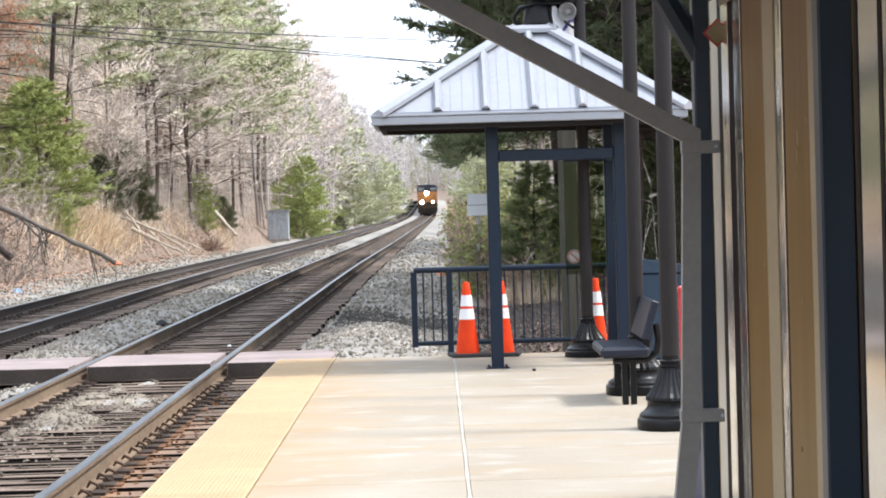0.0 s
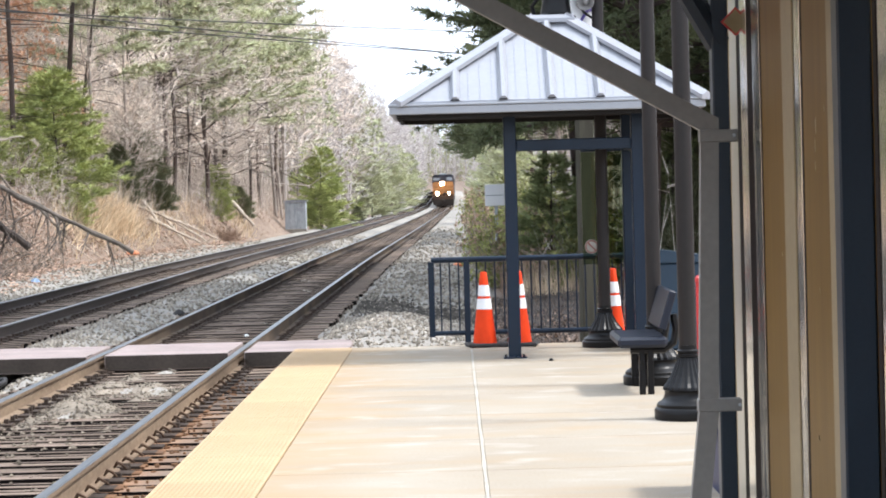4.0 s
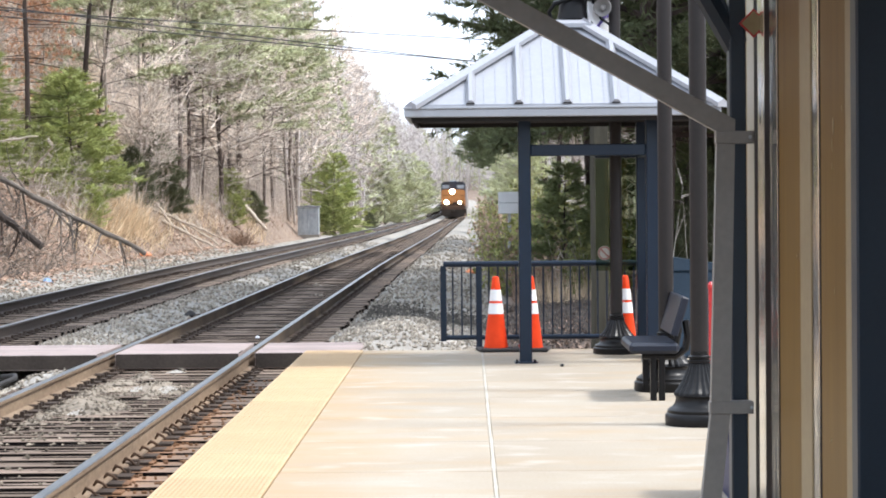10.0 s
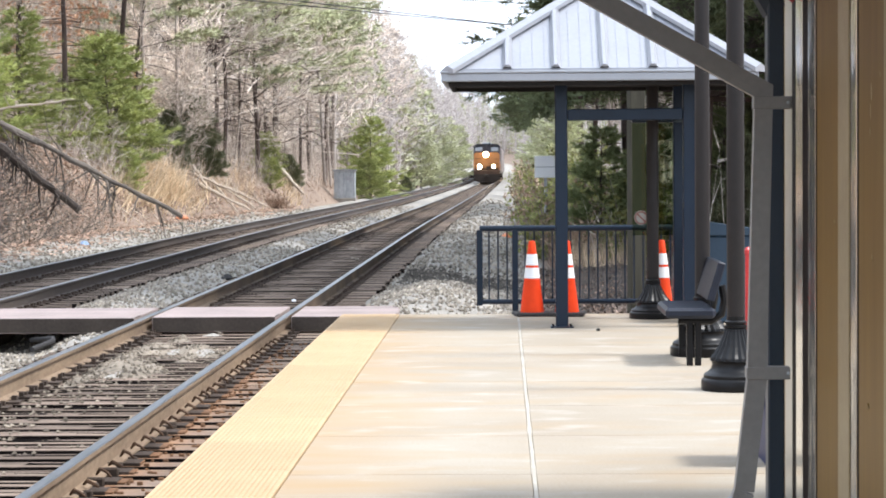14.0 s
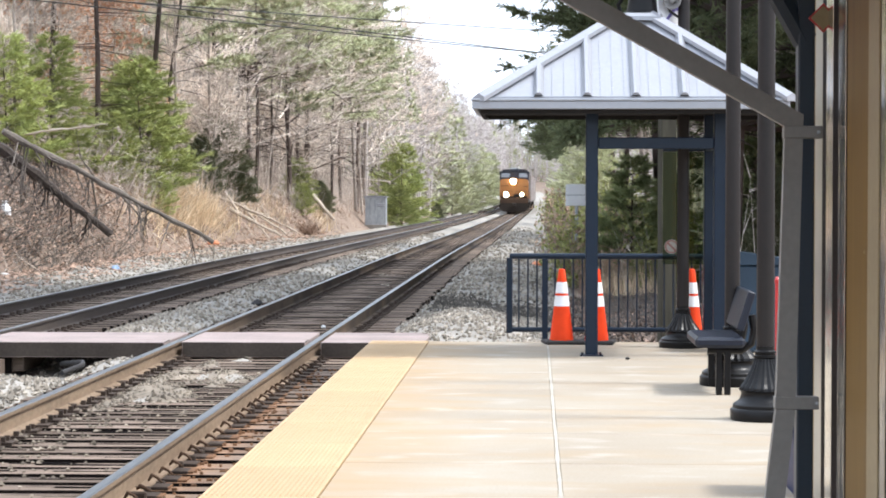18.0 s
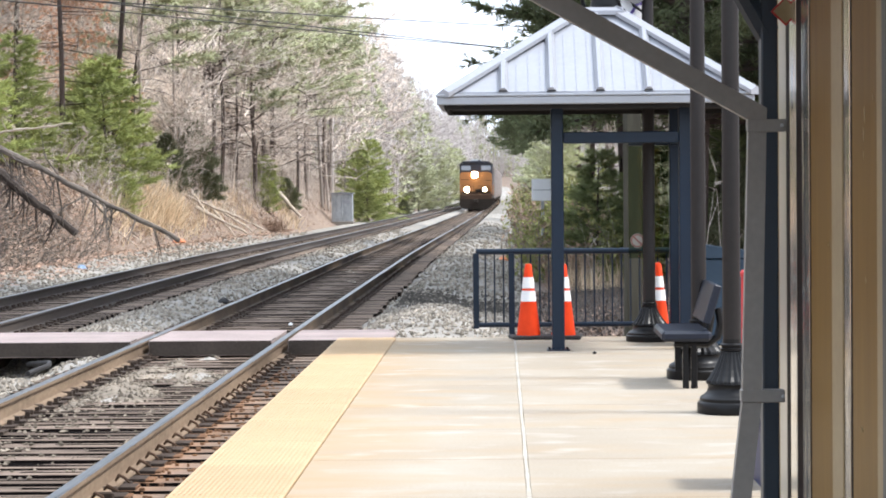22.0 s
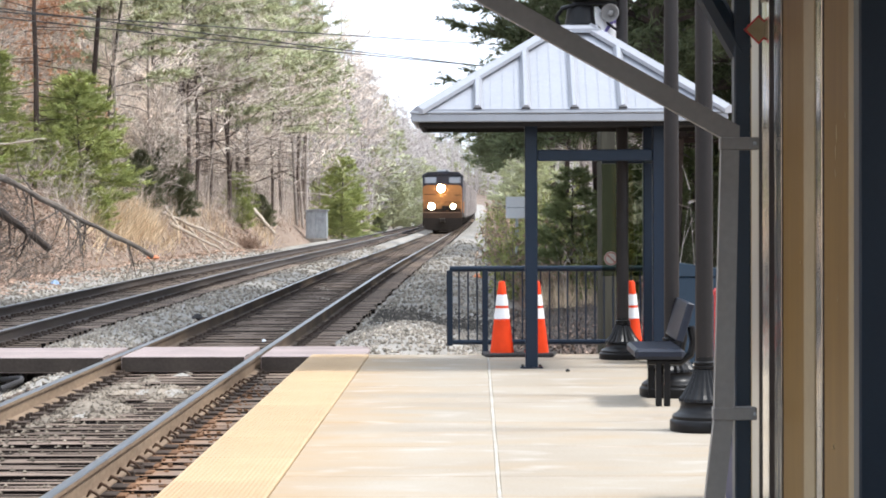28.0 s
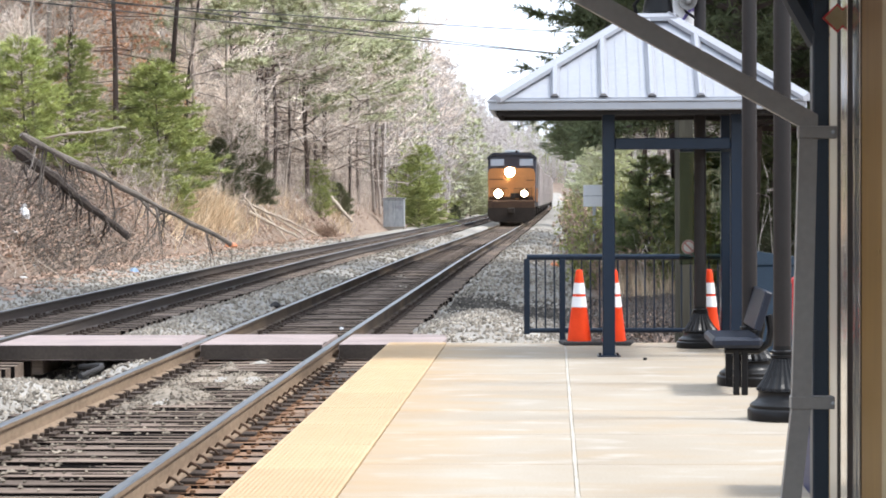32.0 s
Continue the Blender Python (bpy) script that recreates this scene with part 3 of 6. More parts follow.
def scatter_stones():
    """Loose stones lying on the bed, densest close by."""
    oct_v = np.array([(1, 0, 0), (-1, 0, 0), (0, 1, 0), (0, -1, 0), (0, 0, 1), (0, 0, -1)], float)
    oct_f = np.array([(0, 2, 4), (2, 1, 4), (1, 3, 4), (3, 0, 4), (2, 0, 5), (1, 2, 5), (3, 1, 5), (0, 3, 5)])
    pos = []
    for y0, y1, per in ((9, 22, 230), (22, 34, 150), (34, 50, 60), (50, 75, 26), (75, 110, 10)):
        for _ in range(int((y1 - y0) * 11.0 * per)):
            y = rng.uniform(y0, y1)
            u = rng.uniform(-8.3, 3.6)
            if y < PLAT_END + 0.1 and u > 1.45:
                continue
            if y < 45 and u < -3.2 - 0.085 * y:
                continue
            if abs(u) < 1.35 and y < 18.0 and rng.random() < (0.55 if u < 0 and y > 15.8 else 0.8):
                continue
            pos.append((u, y))
    verts = np.empty((len(pos) * 6, 3))
    for i, (u, y) in enumerate(pos):
        near = abs(u) < 1.32 or abs(u + SPACING) < 1.32
        r = rng.uniform(0.015, 0.031) * (1.0 if y < 34 else 1.3 if y < 60 else 1.8) * (0.8 if near else 1)
        x = cx(y) + u
        sc = r * rng.uniform(0.6, 1.25, 3)
        a = rng.uniform(0, 6.3)
        v = oct_v * sc + rng.normal(0, 0.18 * r, (6, 3))
        ca, sa_ = math.cos(a), math.sin(a)
        v = np.stack([v[:, 0] * ca - v[:, 1] * sa_, v[:, 0] * sa_ + v[:, 1] * ca, v[:, 2]], 1)
        verts[i * 6:i * 6 + 6] = v + (x, y, bed_z(x, y) + r * 0.35)
    inside = np.array([abs(u) < 0.66 and y < 24 for u, y in pos])
    for name, pick, m, label in (("ballast_stones", ~inside, M_STONE, "loose angular grey ballast stones"), ("grimy_stones", inside, M_GRIMESTONE, "heap of grimy brown ballast stones between the rails")):
        own = verts.reshape(-1, 6, 3)[pick]
        faces = (np.arange(len(own))[:, None, None] * 6 + oct_f[None]).reshape(-1, 3)
        me = bpy.data.meshes.new(name)
        me.from_pydata(own.reshape(-1, 3).tolist(), [], faces.tolist())
        me.materials.append(m)
        tagged(new(name, me), label, "stones", kind="stuff")


scatter_stones()


def silted_stones():
    """Dark stones in the dip: the shade across the bed put into their colour."""
    s = Shape()
    gen = random.Random(8)
    for _ in range(3600):
        u = gen.uniform(1.4, 3.7)
        y = gen.gauss(38.6 - 1.3 * (u - 1.4), 1.2)
        x, r = cx(y) + u, gen.uniform(0.022, 0.045)
        c = (x, y, bed_z(x, y) + r * 0.3)
        s.add([(c[0] + dx * r * gen.uniform(0.7, 1.3), c[1] + dy * r * gen.uniform(0.7, 1.3), c[2] + dz * r * gen.uniform(0.6, 1.1)) for dx, dy, dz in ((1, 0, 0), (-0.5, 0.87, 0), (-0.5, -0.87, 0), (0, 0, 1), (0, 0, -0.6))],
              [(0, 1, 3), (1, 2, 3), (2, 0, 3), (1, 0, 4), (2, 1, 4), (0, 2, 4)])
    top = Shape()      # a few stones thrown up on the near ties
    for _ in range(620):
        y = 13.2 + 9.5 * gen.random() ** 0.7
        u = gen.uniform(-0.68, 0.62) if gen.random() < 0.5 else gen.uniform(-0.68, -0.1)
        r = gen.uniform(0.012, 0.028)
        near = TIE_AT[int(np.abs(TIE_AT - y).argmin())]
        c = (cx(y) + u, near + gen.uniform(-0.08, 0.08), cz(y) - 0.186 + r * 0.35)
        top.add([(c[0] + dx * r * gen.uniform(0.7, 1.4), c[1] + dy * r * gen.uniform(0.7, 1.3), c[2] + dz * r * gen.uniform(0.5, 1.0)) for dx, dy, dz in ((1, 0, 0), (-0.5, 0.87, 0), (-0.5, -0.87, 0), (0, 0, 1), (0, 0, -0.6))],
                [(0, 1, 3), (1, 2, 3), (2, 0, 3), (1, 0, 4), (2, 1, 4), (0, 2, 4)])
    single("tie_stones", top, M_GRIMESTONE, "loose grimy stones lying on the wooden ties", "stones", kind="stuff")
    return single("silted_stones", s, M_SHADESTONE, "dark stones standing for shade in the dip beside the track", "stones", kind="stuff")


silted_stones()

# ---- tracks ----
RAIL_PROFILE = [(-0.070, -0.172), (0.070, -0.172), (0.068, -0.160), (0.012, -0.145), (0.009, -0.045), (0.034, -0.034), (0.036, -0.006), (0.026, 0.0),
                (-0.026, 0.0), (-0.036, -0.006), (-0.034, -0.034), (-0.009, -0.045), (-0.012, -0.145), (-0.068, -0.160)]
RAIL_Y = list(np.arange(-12, 60, 2.0)) + list(np.arange(60, 650, 6.0))


def rail_shape(offset):
    s, n = Shape(), len(RAIL_PROFILE)
    for y in RAIL_Y:
        s.v += [(cx(y) + offset + px, y, cz(y) + pz) for px, pz in RAIL_PROFILE]
    for j in range(len(RAIL_Y) - 1):
        for i in range(n):
            s.f.append((j * n + i, j * n + (i + 1) % n, (j + 1) * n + (i + 1) % n, (j + 1) * n + i))
            s.mi.append(1 if i in (6, 7, 8) else 0)
    s.cur = 1
    return s


tie_meshes, rusty_ties = [], []
for i in range(5):
    s = Shape()
    a, b = random.uniform(0.090, 0.108), random.uniform(0.090, 0.108)
    s.box(-1.30, 1.30, -a, b, -0.36, -0.186, 0.008)
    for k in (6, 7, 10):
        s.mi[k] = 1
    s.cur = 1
    for _ in range(2):      # weathered splits along the grain
        crack, x0 = random.uniform(-0.05, 0.06), random.uniform(-1.25, 0.4)
        s.box(x0, x0 + random.uniform(0.4, 0.8), crack - 0.013, crack + 0.013, -0.19, -0.1835, 0.002)
    for k, v in enumerate(s.v):
        s.v[k] = (v[0] + random.uniform(-0.02, 0.02), v[1] + random.uniform(-0.008, 0.008), v[2] + random.uniform(-0.006, 0.004))
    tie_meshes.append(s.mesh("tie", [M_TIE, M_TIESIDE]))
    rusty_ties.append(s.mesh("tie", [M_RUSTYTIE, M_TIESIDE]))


def track(off, label, first, count):
    t = thing("railway_track", label, "railway track", kind="structure")
    for side in (-0.755, 0.755):
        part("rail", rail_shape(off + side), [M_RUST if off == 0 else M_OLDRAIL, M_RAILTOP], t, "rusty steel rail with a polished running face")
    plates, rest, spikes = Shape(), Shape(), Shape()
    rusty = Shape()
    k = 0
    for y in TIE_AT:
        y = float(y)
        if off:
            y += 0.2
        x, z = cx(y) + off, cz(y)
        skew = random.uniform(-0.5, 0.5)
        m = pose(x + random.uniform(-0.04, 0.04), y, z, 0, 0, skew)
        if y >= first and k < count:
            part("tie", (rusty_ties if off == 0 and y < 20 else tie_meshes)[k % 5], None, t, at=m)
            k += 1
        else:
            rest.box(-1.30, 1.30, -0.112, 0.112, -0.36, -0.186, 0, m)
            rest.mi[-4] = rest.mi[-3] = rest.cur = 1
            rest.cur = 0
        if y < 150:
            for side in (-0.755, 0.755):
                plates.box(x + side - 0.175, x + side + 0.175, y - 0.095, y + 0.095, z - 0.188, z - 0.170, 0)
                if off == 0 and side > 0 and y < 23:
                    reach = random.uniform(0.17, 0.24)
                    rusty.box(x + side + 0.05, x + side + reach, y - 0.086, y + 0.086, z - 0.187, z - 0.174 + random.uniform(-0.003, 0.003), 0.004)
                    for _ in range(14):      # flakes fallen on the tie and the stones
                        fx, fy, fr = x + side + random.uniform(0.10, 0.42), y + random.uniform(-0.22, 0.22), random.uniform(0.008, 0.018)
                        on = -0.184 if abs(fy - y) < 0.09 else -0.235
                        rusty.box(fx - fr, fx + fr, fy - fr * 0.7, fy + fr * 0.7, z + on - 0.01, z + on + 0.012, 0.004)
                    sy, up = random.uniform(-0.05, -0.02), random.uniform(-0.008, 0.008)
                    hook = [(x + side + 0.045, y + sy + 0.02, z - 0.140), (x + side + 0.070, y + sy, z - 0.108 + up), (x + side + 0.105, y + sy - 0.012, z - 0.122 + up), (x + side + 0.135, y + sy - 0.006, z - 0.150), (x + side + 0.20, y + sy + 0.01, z - 0.168)]
                    spikes.tube(hook[:4], [0.007, 0.013, 0.010, 0.007], 5)
                if y < 60:
                    for sx in (-0.105, 0.105):
                        for sy in (-0.06, 0.06):
                            if random.random() < 0.25 or (off == 0 and side > 0 and sx > 0 and y < 23):
                                continue
                            plates.box(x + side + sx - 0.018, x + side + sx + 0.018, y + sy - 0.018, y + sy + 0.018, z - 0.172, z - 0.135, 0)
                    # rail anchors gripping the foot beside the tie
                    for sy in (-0.13, 0.13):
                        if random.random() < 0.45:
                            continue
                        g0, g1, lift = random.uniform(0.085, 0.115), random.uniform(0.085, 0.13), random.uniform(-0.012, 0.012)
                        plates.box(x + side - g0, x + side + g1, y + sy - 0.022, y + sy + 0.022, z - 0.205, z - 0.150 + lift, 0.008)
    tagged(part("far_ties", rest, [M_TIE, M_TIESIDE], t), "dark creosoted wooden ties", kind="stuff")
    tagged(part("tie_plates", plates, M_PLATE, t), "rusty tie plates, spikes and anchors", kind="stuff")
    if off == 0:
        tagged(part("spike_heads", spikes, M_HOOK, t), "hooked iron rail spikes along the rail foot", kind="stuff")
    if off == 0:
        tagged(part("rust_scale", rusty, M_RUSTPLATE, t), "flaking orange rust on the outer tie plates", kind="stuff")
    return t


track(0.0, "railway track of rusty rails on dark wooden ties beside the platform", 8.5, 200)
track(-SPACING, "second railway track of rusty rails on dark wooden ties", 34, 100)

# boards of the crossing between the rails
cross = thing("track_crossing", "pinkish-grey timber pedestrian crossing laid between the rails", "crossing", kind="structure")
cz0 = -0.058
for x0, x1, y0, y1, lift in ((-3.845, -2.50, 24.4, 26.1, 0), (-2.33, -1.2, 24.4, 26.1, 0), (-6.10, -4.02, 24.3, 26.0, 0.0), (-7.70, -6.38, 24.4, 26.0, 0), (-9.4, -7.9, 24.4, 26.0, 0)):
    n = 4
    for i in range(n):
        a, b = y0 + (y1 - y0) * i / n, y0 + (y1 - y0) * (i + 1) / n - 0.006
        s = Shape().box(x0, x1, a, b, cz0 - 0.17, cz0, 0.008)
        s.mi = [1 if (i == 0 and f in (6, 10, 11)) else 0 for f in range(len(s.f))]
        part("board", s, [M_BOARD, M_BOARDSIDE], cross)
part("support", Shape().box(-5.9, -5.6, 24.5, 25.9, -0.40, cz0 - 0.17, 0.01).box(-4.5, -4.2, 24.5, 25.9, -0.40, cz0 - 0.17, 0.01), M_TIE, cross)

single("drain_pipe", Shape().tube([(-5.15, 24.35, -0.30), (-4.86, 24.05, -0.262), (-4.80, 23.75, -0.268), (-4.86, 23.5, -0.29), (-4.93, 23.3, -0.32)], 0.028, 12), M_RUBBER, "short black plastic drain pipe under the crossing", "pipe", smooth=True)

# ---- platform ----
plat = thing("platform", "cream concrete station platform with a yellow edge strip", "platform", kind="structure")
part("slab_base", Shape().box(PLAT_EDGE + 0.01, 4.2, -8, PLAT_END - 0.004, -0.5, -0.14, 0.0), M_SLABSIDE, plat)
rows_y = [13.0 + 1.63 * k for k in range(-12, 7)]
rows_y = [y for y in rows_y if y < PLAT_END - 0.4] + [PLAT_END]
for k in range(len(rows_y) - 1):
    y0, y1 = rows_y[k], rows_y[k + 1]
    for x0, x1 in ((PLAT_EDGE + 0.612, 0.116), (0.134, 2.2), (2.21, 4.2)):
        part("slab", Shape().box(x0, x1, y0 + 0.004, y1 - 0.004, -0.139, 0.0, 0.006), M_CONC, plat)
jf = Shape()
jy = np.arange(-6.5, PLAT_END, 0.15)
for yy in jy:
    jw = 0.0105 + 0.004 * noise.noise((0.0, yy * 1.7, 2.0)) + random.uniform(-0.0015, 0.0015)
    jx = 0.125 + 0.003 * noise.noise((3.0, yy * 0.8, 0.0))
    jf.v += [(jx - jw, yy, -0.139), (jx - jw, yy, 0.002), (jx + jw, yy, 0.002), (jx + jw, yy, -0.139)]
jf.f = [(i * 4 + j, i * 4 + j + 1, i * 4 + j + 5, i * 4 + j + 4) for i in range(len(jy) - 1) for j in range(3)]
jf.mi = [0] * len(jf.f)
part("joint_filler", jf, M_JOINT, plat, "pale sealant line along the slabs")
tile = Shape().box(0.0, 0.606, 0.003, 1.216, -0.139, 0.004, 0.004)
for i in range(21):
    x = 0.03 + i * 0.0273
    for j in range(12):
        tile.box(x - 0.0065, x + 0.0065, 0.02 + j * 0.1, 0.105 + j * 0.1, 0.0035, 0.010, 0.004)
tile_mesh = tile.mesh("tactile_tile", M_TACT)
y = PLAT_END - 1.22
while y > -7:
    part("tactile_tile", tile_mesh, None, plat, at=Matrix.Translation((PLAT_EDGE, y, 0)))
    y -= 1.22

# ---- far shelter ----
SH = thing("platform_shelter", "blue steel platform shelter with a white metal hip roof", "shelter", at=pose(0, 0, 0))
E0, E1, F0, F1, EZ = -0.60, 2.37, 21.2, 23.1, 2.352
for name, x, y in (("post", 0.535, 21.72), ("post", 1.76, 21.72), ("post", 1.76, 22.98), ("post", 0.483, 23.45)):
    if y > 22 and x < 1:
        continue
    q = part(name, Shape().box(x - 0.06, x + 0.06, y - 0.06, y + 0.06, 0.0, EZ, 0.008), M_BLUE, SH)
    s = Shape().box(x - 0.11, x + 0.11, y - 0.11, y + 0.11, 0.0, 0.014, 0.003)
    part("base_plate", s, M_BLUE, q)
    for sx in (-0.085, 0.085):
        for sy in (-0.085, 0.085):
            part("bolt", Shape().lathe([(0.012, 0.0142), (0.012, 0.024), (0.006, 0.028)], 6, (x + sx, y + sy, 0)), M_IRON, q)
part("crossbar", Shape().box(0.597, 1.698, 21.67, 21.77, 1.985, 2.095, 0.008), M_BLUE, SH)
part("crossbar", Shape().box(1.71, 1.81, 21.782, 22.918, 1.985, 2.095, 0.008), M_BLUE, SH)
part("crossbar", Shape().box(1.28, 1.698, 22.93, 23.03, 1.985, 2.095, 0.008), M_BLUE, SH)
g = part("glass_panel", Shape().box(1.285, 1.698, 22.975, 22.985, 0.84, 1.98), M_GLASS, SH, "greenish tinted glass panel")
g.visible_shadow = False
sg = part("no_smoking_sign", Shape().lathe([(0.072, 0.0), (0.072, 0.004)], 24), M_FADED, SH, "round faded red and white prohibition sticker", at=pose(1.375, 22.968, 1.02, 90))
part("ring", Shape().tube([(0.06 * math.cos(a), 0.06 * math.sin(a), 0.006) for a in np.linspace(0, 6.2832, 25)], 0.008, 5), M_FADEDRED, sg)
part("bar", Shape().box(-0.056, 0.056, -0.008, 0.008, 0.005, 0.009, 0, pose(0, 0, 0, 0, 0, -45)), M_FADEDRED, sg)
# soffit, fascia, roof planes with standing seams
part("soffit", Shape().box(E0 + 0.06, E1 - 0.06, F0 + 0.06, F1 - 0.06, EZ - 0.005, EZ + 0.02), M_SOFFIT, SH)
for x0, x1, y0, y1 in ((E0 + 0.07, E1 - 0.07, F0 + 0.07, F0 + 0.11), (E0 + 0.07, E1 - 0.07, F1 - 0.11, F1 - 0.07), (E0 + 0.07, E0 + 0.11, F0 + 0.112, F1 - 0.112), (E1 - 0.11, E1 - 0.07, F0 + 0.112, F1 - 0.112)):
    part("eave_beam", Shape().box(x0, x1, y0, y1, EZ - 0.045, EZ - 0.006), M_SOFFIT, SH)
for x0, x1, y0, y1 in ((E0, E1, F0, F0 + 0.05), (E0, E1, F1 - 0.05, F1), (E0, E0 + 0.05, F0 + 0.052, F1 - 0.052), (E1 - 0.05, E1, F0 + 0.052, F1 - 0.052)):
    part("fascia", Shape().box(x0, x1, y0, y1, EZ - 0.004, EZ + 0.072, 0.008), M_FASCIA, SH)
    part("gutter_lip", Shape().box(x0 - 0.012, x1 + 0.012, y0 - 0.012, y1 + 0.012, EZ + 0.073, EZ + 0.095, 0.004), M_FASCIA, SH)
AP0, AP1, AZ = Vector((0.76, 22.25, 3.27)), Vector((1.17, 22.25, 3.27)), EZ + 0.115
c00, c10, c11, c01 = Vector((E0 + 0.1, F0 + 0.04, AZ)), Vector((E1 - 0.02, F0 + 0.04, AZ)), Vector((E1 - 0.02, F1 - 0.04, AZ)), Vector((E0 + 0.1, F1 - 0.04, AZ))
up = Vector((0, 0, 0.02))
for name, pts in (("front", (c00, c10, AP1, AP0)), ("back", (c11, c01, AP0, AP1)), ("side", (c01, c00, AP0)), ("side", (c10, c11, AP1))):
    s = Shape()
    n = len(pts)
    s.add([p for p in pts] + [p - up for p in pts], [tuple(range(n)), tuple(range(n, 2 * n))[::-1]] + [(i, n + i, n + (i + 1) % n, (i + 1) % n) for i in range(n)])
    part("roof_plane", s, M_ROOF, SH)
slope_n = (c10 - c00).cross(AP0 - c00).normalized()
for k in range(-2, 5):
    x = 0.477 + k * 0.455
    if not (c00.x + 0.1 < x < c10.x - 0.1):
        continue
    f = min(1.0, (x - c00.x) / (AP0.x - c00.x), (c10.x - x) / (c10.x - AP1.x))
    a = Vector((x, c00.y - 0.02, AZ))
    b = a + (Vector((x, AP0.y, AP0.z)) - Vector((x, c00.y, AZ))) * f * 0.97
    s = Shape()
    for p in (a, b):
        s.v += [tuple(p + Vector((d, 0, 0)) + slope_n * h) for d, h in ((-0.046, 0), (-0.017, 0.045), (0.017, 0.045), (0.046, 0))]
    s.f = [(0, 1, 5, 4), (1, 2, 6, 5), (2, 3, 7, 6), (0, 3, 2, 1), (4, 5, 6, 7), (0, 4, 7, 3)]
    s.mi = [0] * 6
    sm = part("seam", s, M_ROOF, SH)
    part("seam_end", Shape().prism([(x - 0.042, AZ + 0.002), (x + 0.042, AZ + 0.002), (x + 0.028, AZ + 0.03), (x, AZ + 0.04), (x - 0.028, AZ + 0.03)], c00.y - 0.03, c00.y - 0.018), M_SOFFIT, sm)
    for dx in (-0.16, 0.0, 0.16):     # low ribs between the seams
        xr = x + 0.2375 + dx * 0.7
        if c00.x + 0.15 < xr < c10.x - 0.15:
            f = min(1.0, (xr - c00.x) / (AP0.x - c00.x), (c10.x - xr) / (c10.x - AP1.x))
            a2 = Vector((xr, c00.y, AZ)) + slope_n * 0.002
            b2 = a2 + (Vector((xr, AP0.y, AP0.z)) - Vector((xr, c00.y, AZ))) * f * 0.95
            part("rib", Shape().tube([a2, b2], 0.0035, 4), M_ROOF, sm)
for a, b in ((c00, AP0), (c10, AP1), (c01, AP0), (c11, AP1), (AP0, AP1)):
    d = (b - a).normalized()
    w = d.cross(Vector((0, 0, 1))).normalized()
    s = Shape()
    for p in (a - d * 0.06, b + d * 0.04):
        s.v += [tuple(p - w * 0.09 - up), tuple(p - w * 0.09 + up), tuple(p + up * 3), tuple(p + w * 0.09 + up), tuple(p + w * 0.09 - up)]
    s.f = [(0, 1, 6, 5), (1, 2, 7, 6), (2, 3, 8, 7), (3, 4, 9, 8), (4, 0, 5, 9), (4, 3, 2, 1, 0), (5, 6, 7, 8, 9)]
    s.mi = [0] * 7
    part("hip_cap", s, M_ROOF, SH)

# ---- railing at the platform end ----
RL = thing("guard_railing", "slate blue steel guard railing with thin balusters", "railing")
RY = 24.2
part("top_rail", Shape().tube([(-0.28, RY, 0.885), (1.86, RY, 0.885)], 0.032, 10), M_BLUE, RL, smooth=True)
part("bottom_rail", Shape().tube([(-0.28, RY, 0.10), (1.86, RY, 0.10)], 0.027, 10), M_BLUE, RL, smooth=True)
for x in (-0.28, 0.10, 1.86):
    part("post", Shape().box(x - 0.032, x + 0.032, RY - 0.032, RY + 0.032, 0.06 if x < 0 else -0.45, 0.87, 0.006), M_BLUE, RL)
bal = Shape().tube([(0, 0, 0.11), (0, 0, 0.875)], 0.009, 6).mesh("baluster", M_BLUE)
x = -0.18
while x < 1.82:
    if min(abs(x - q) for q in (-0.28, 0.10, 1.86)) > 0.05:
        part("baluster", bal, None, RL, at=Matrix.Translation((x, RY, 0)))
    x += 0.097

# ---- traffic cones ----


def cone(at):
    c = thing("traffic_cone", "orange traffic cone with two white bands on a black base", "traffic cone", at, "traffic cones at the platform end")
    part("base", Shape().box(-0.19, 0.19, -0.19, 0.19, 0.0, 0.04, 0.012), M_RUBBER, c, "black rubber base")

    def r(z):
        return 0.125 - (z - 0.04) * 0.125
    for nm, a, b, m, o in (("body", 0.04, 0.39, M_ORANGE, 0), ("band", 0.39, 0.50, M_BAND, 0.003), ("body", 0.50, 0.525, M_ORANGE, 0), ("band", 0.525, 0.64, M_BAND, 0.003), ("tip", 0.64, 0.765, M_ORANGE, 0)):
        prof = [(r(a) + o, a), (r(b) + o, b)]
        if nm == "tip":
            prof += [(0.026, 0.775), (0.014, 0.778)]
        part(nm, Shape().lathe(prof, 20), m, c, "white reflective band" if nm == "band" else "", smooth=True)
    return c


c1 = cone(pose(0.27, 23.42, 0.0, 0, 0, 8))
copy_thing(c1, pose(0.63, 23.40, 0.0, 0, 0, -6))
copy_thing(c1, pose(1.61, 23.42, 0.0, 0, 0, 20))

# ---- lamp posts ----


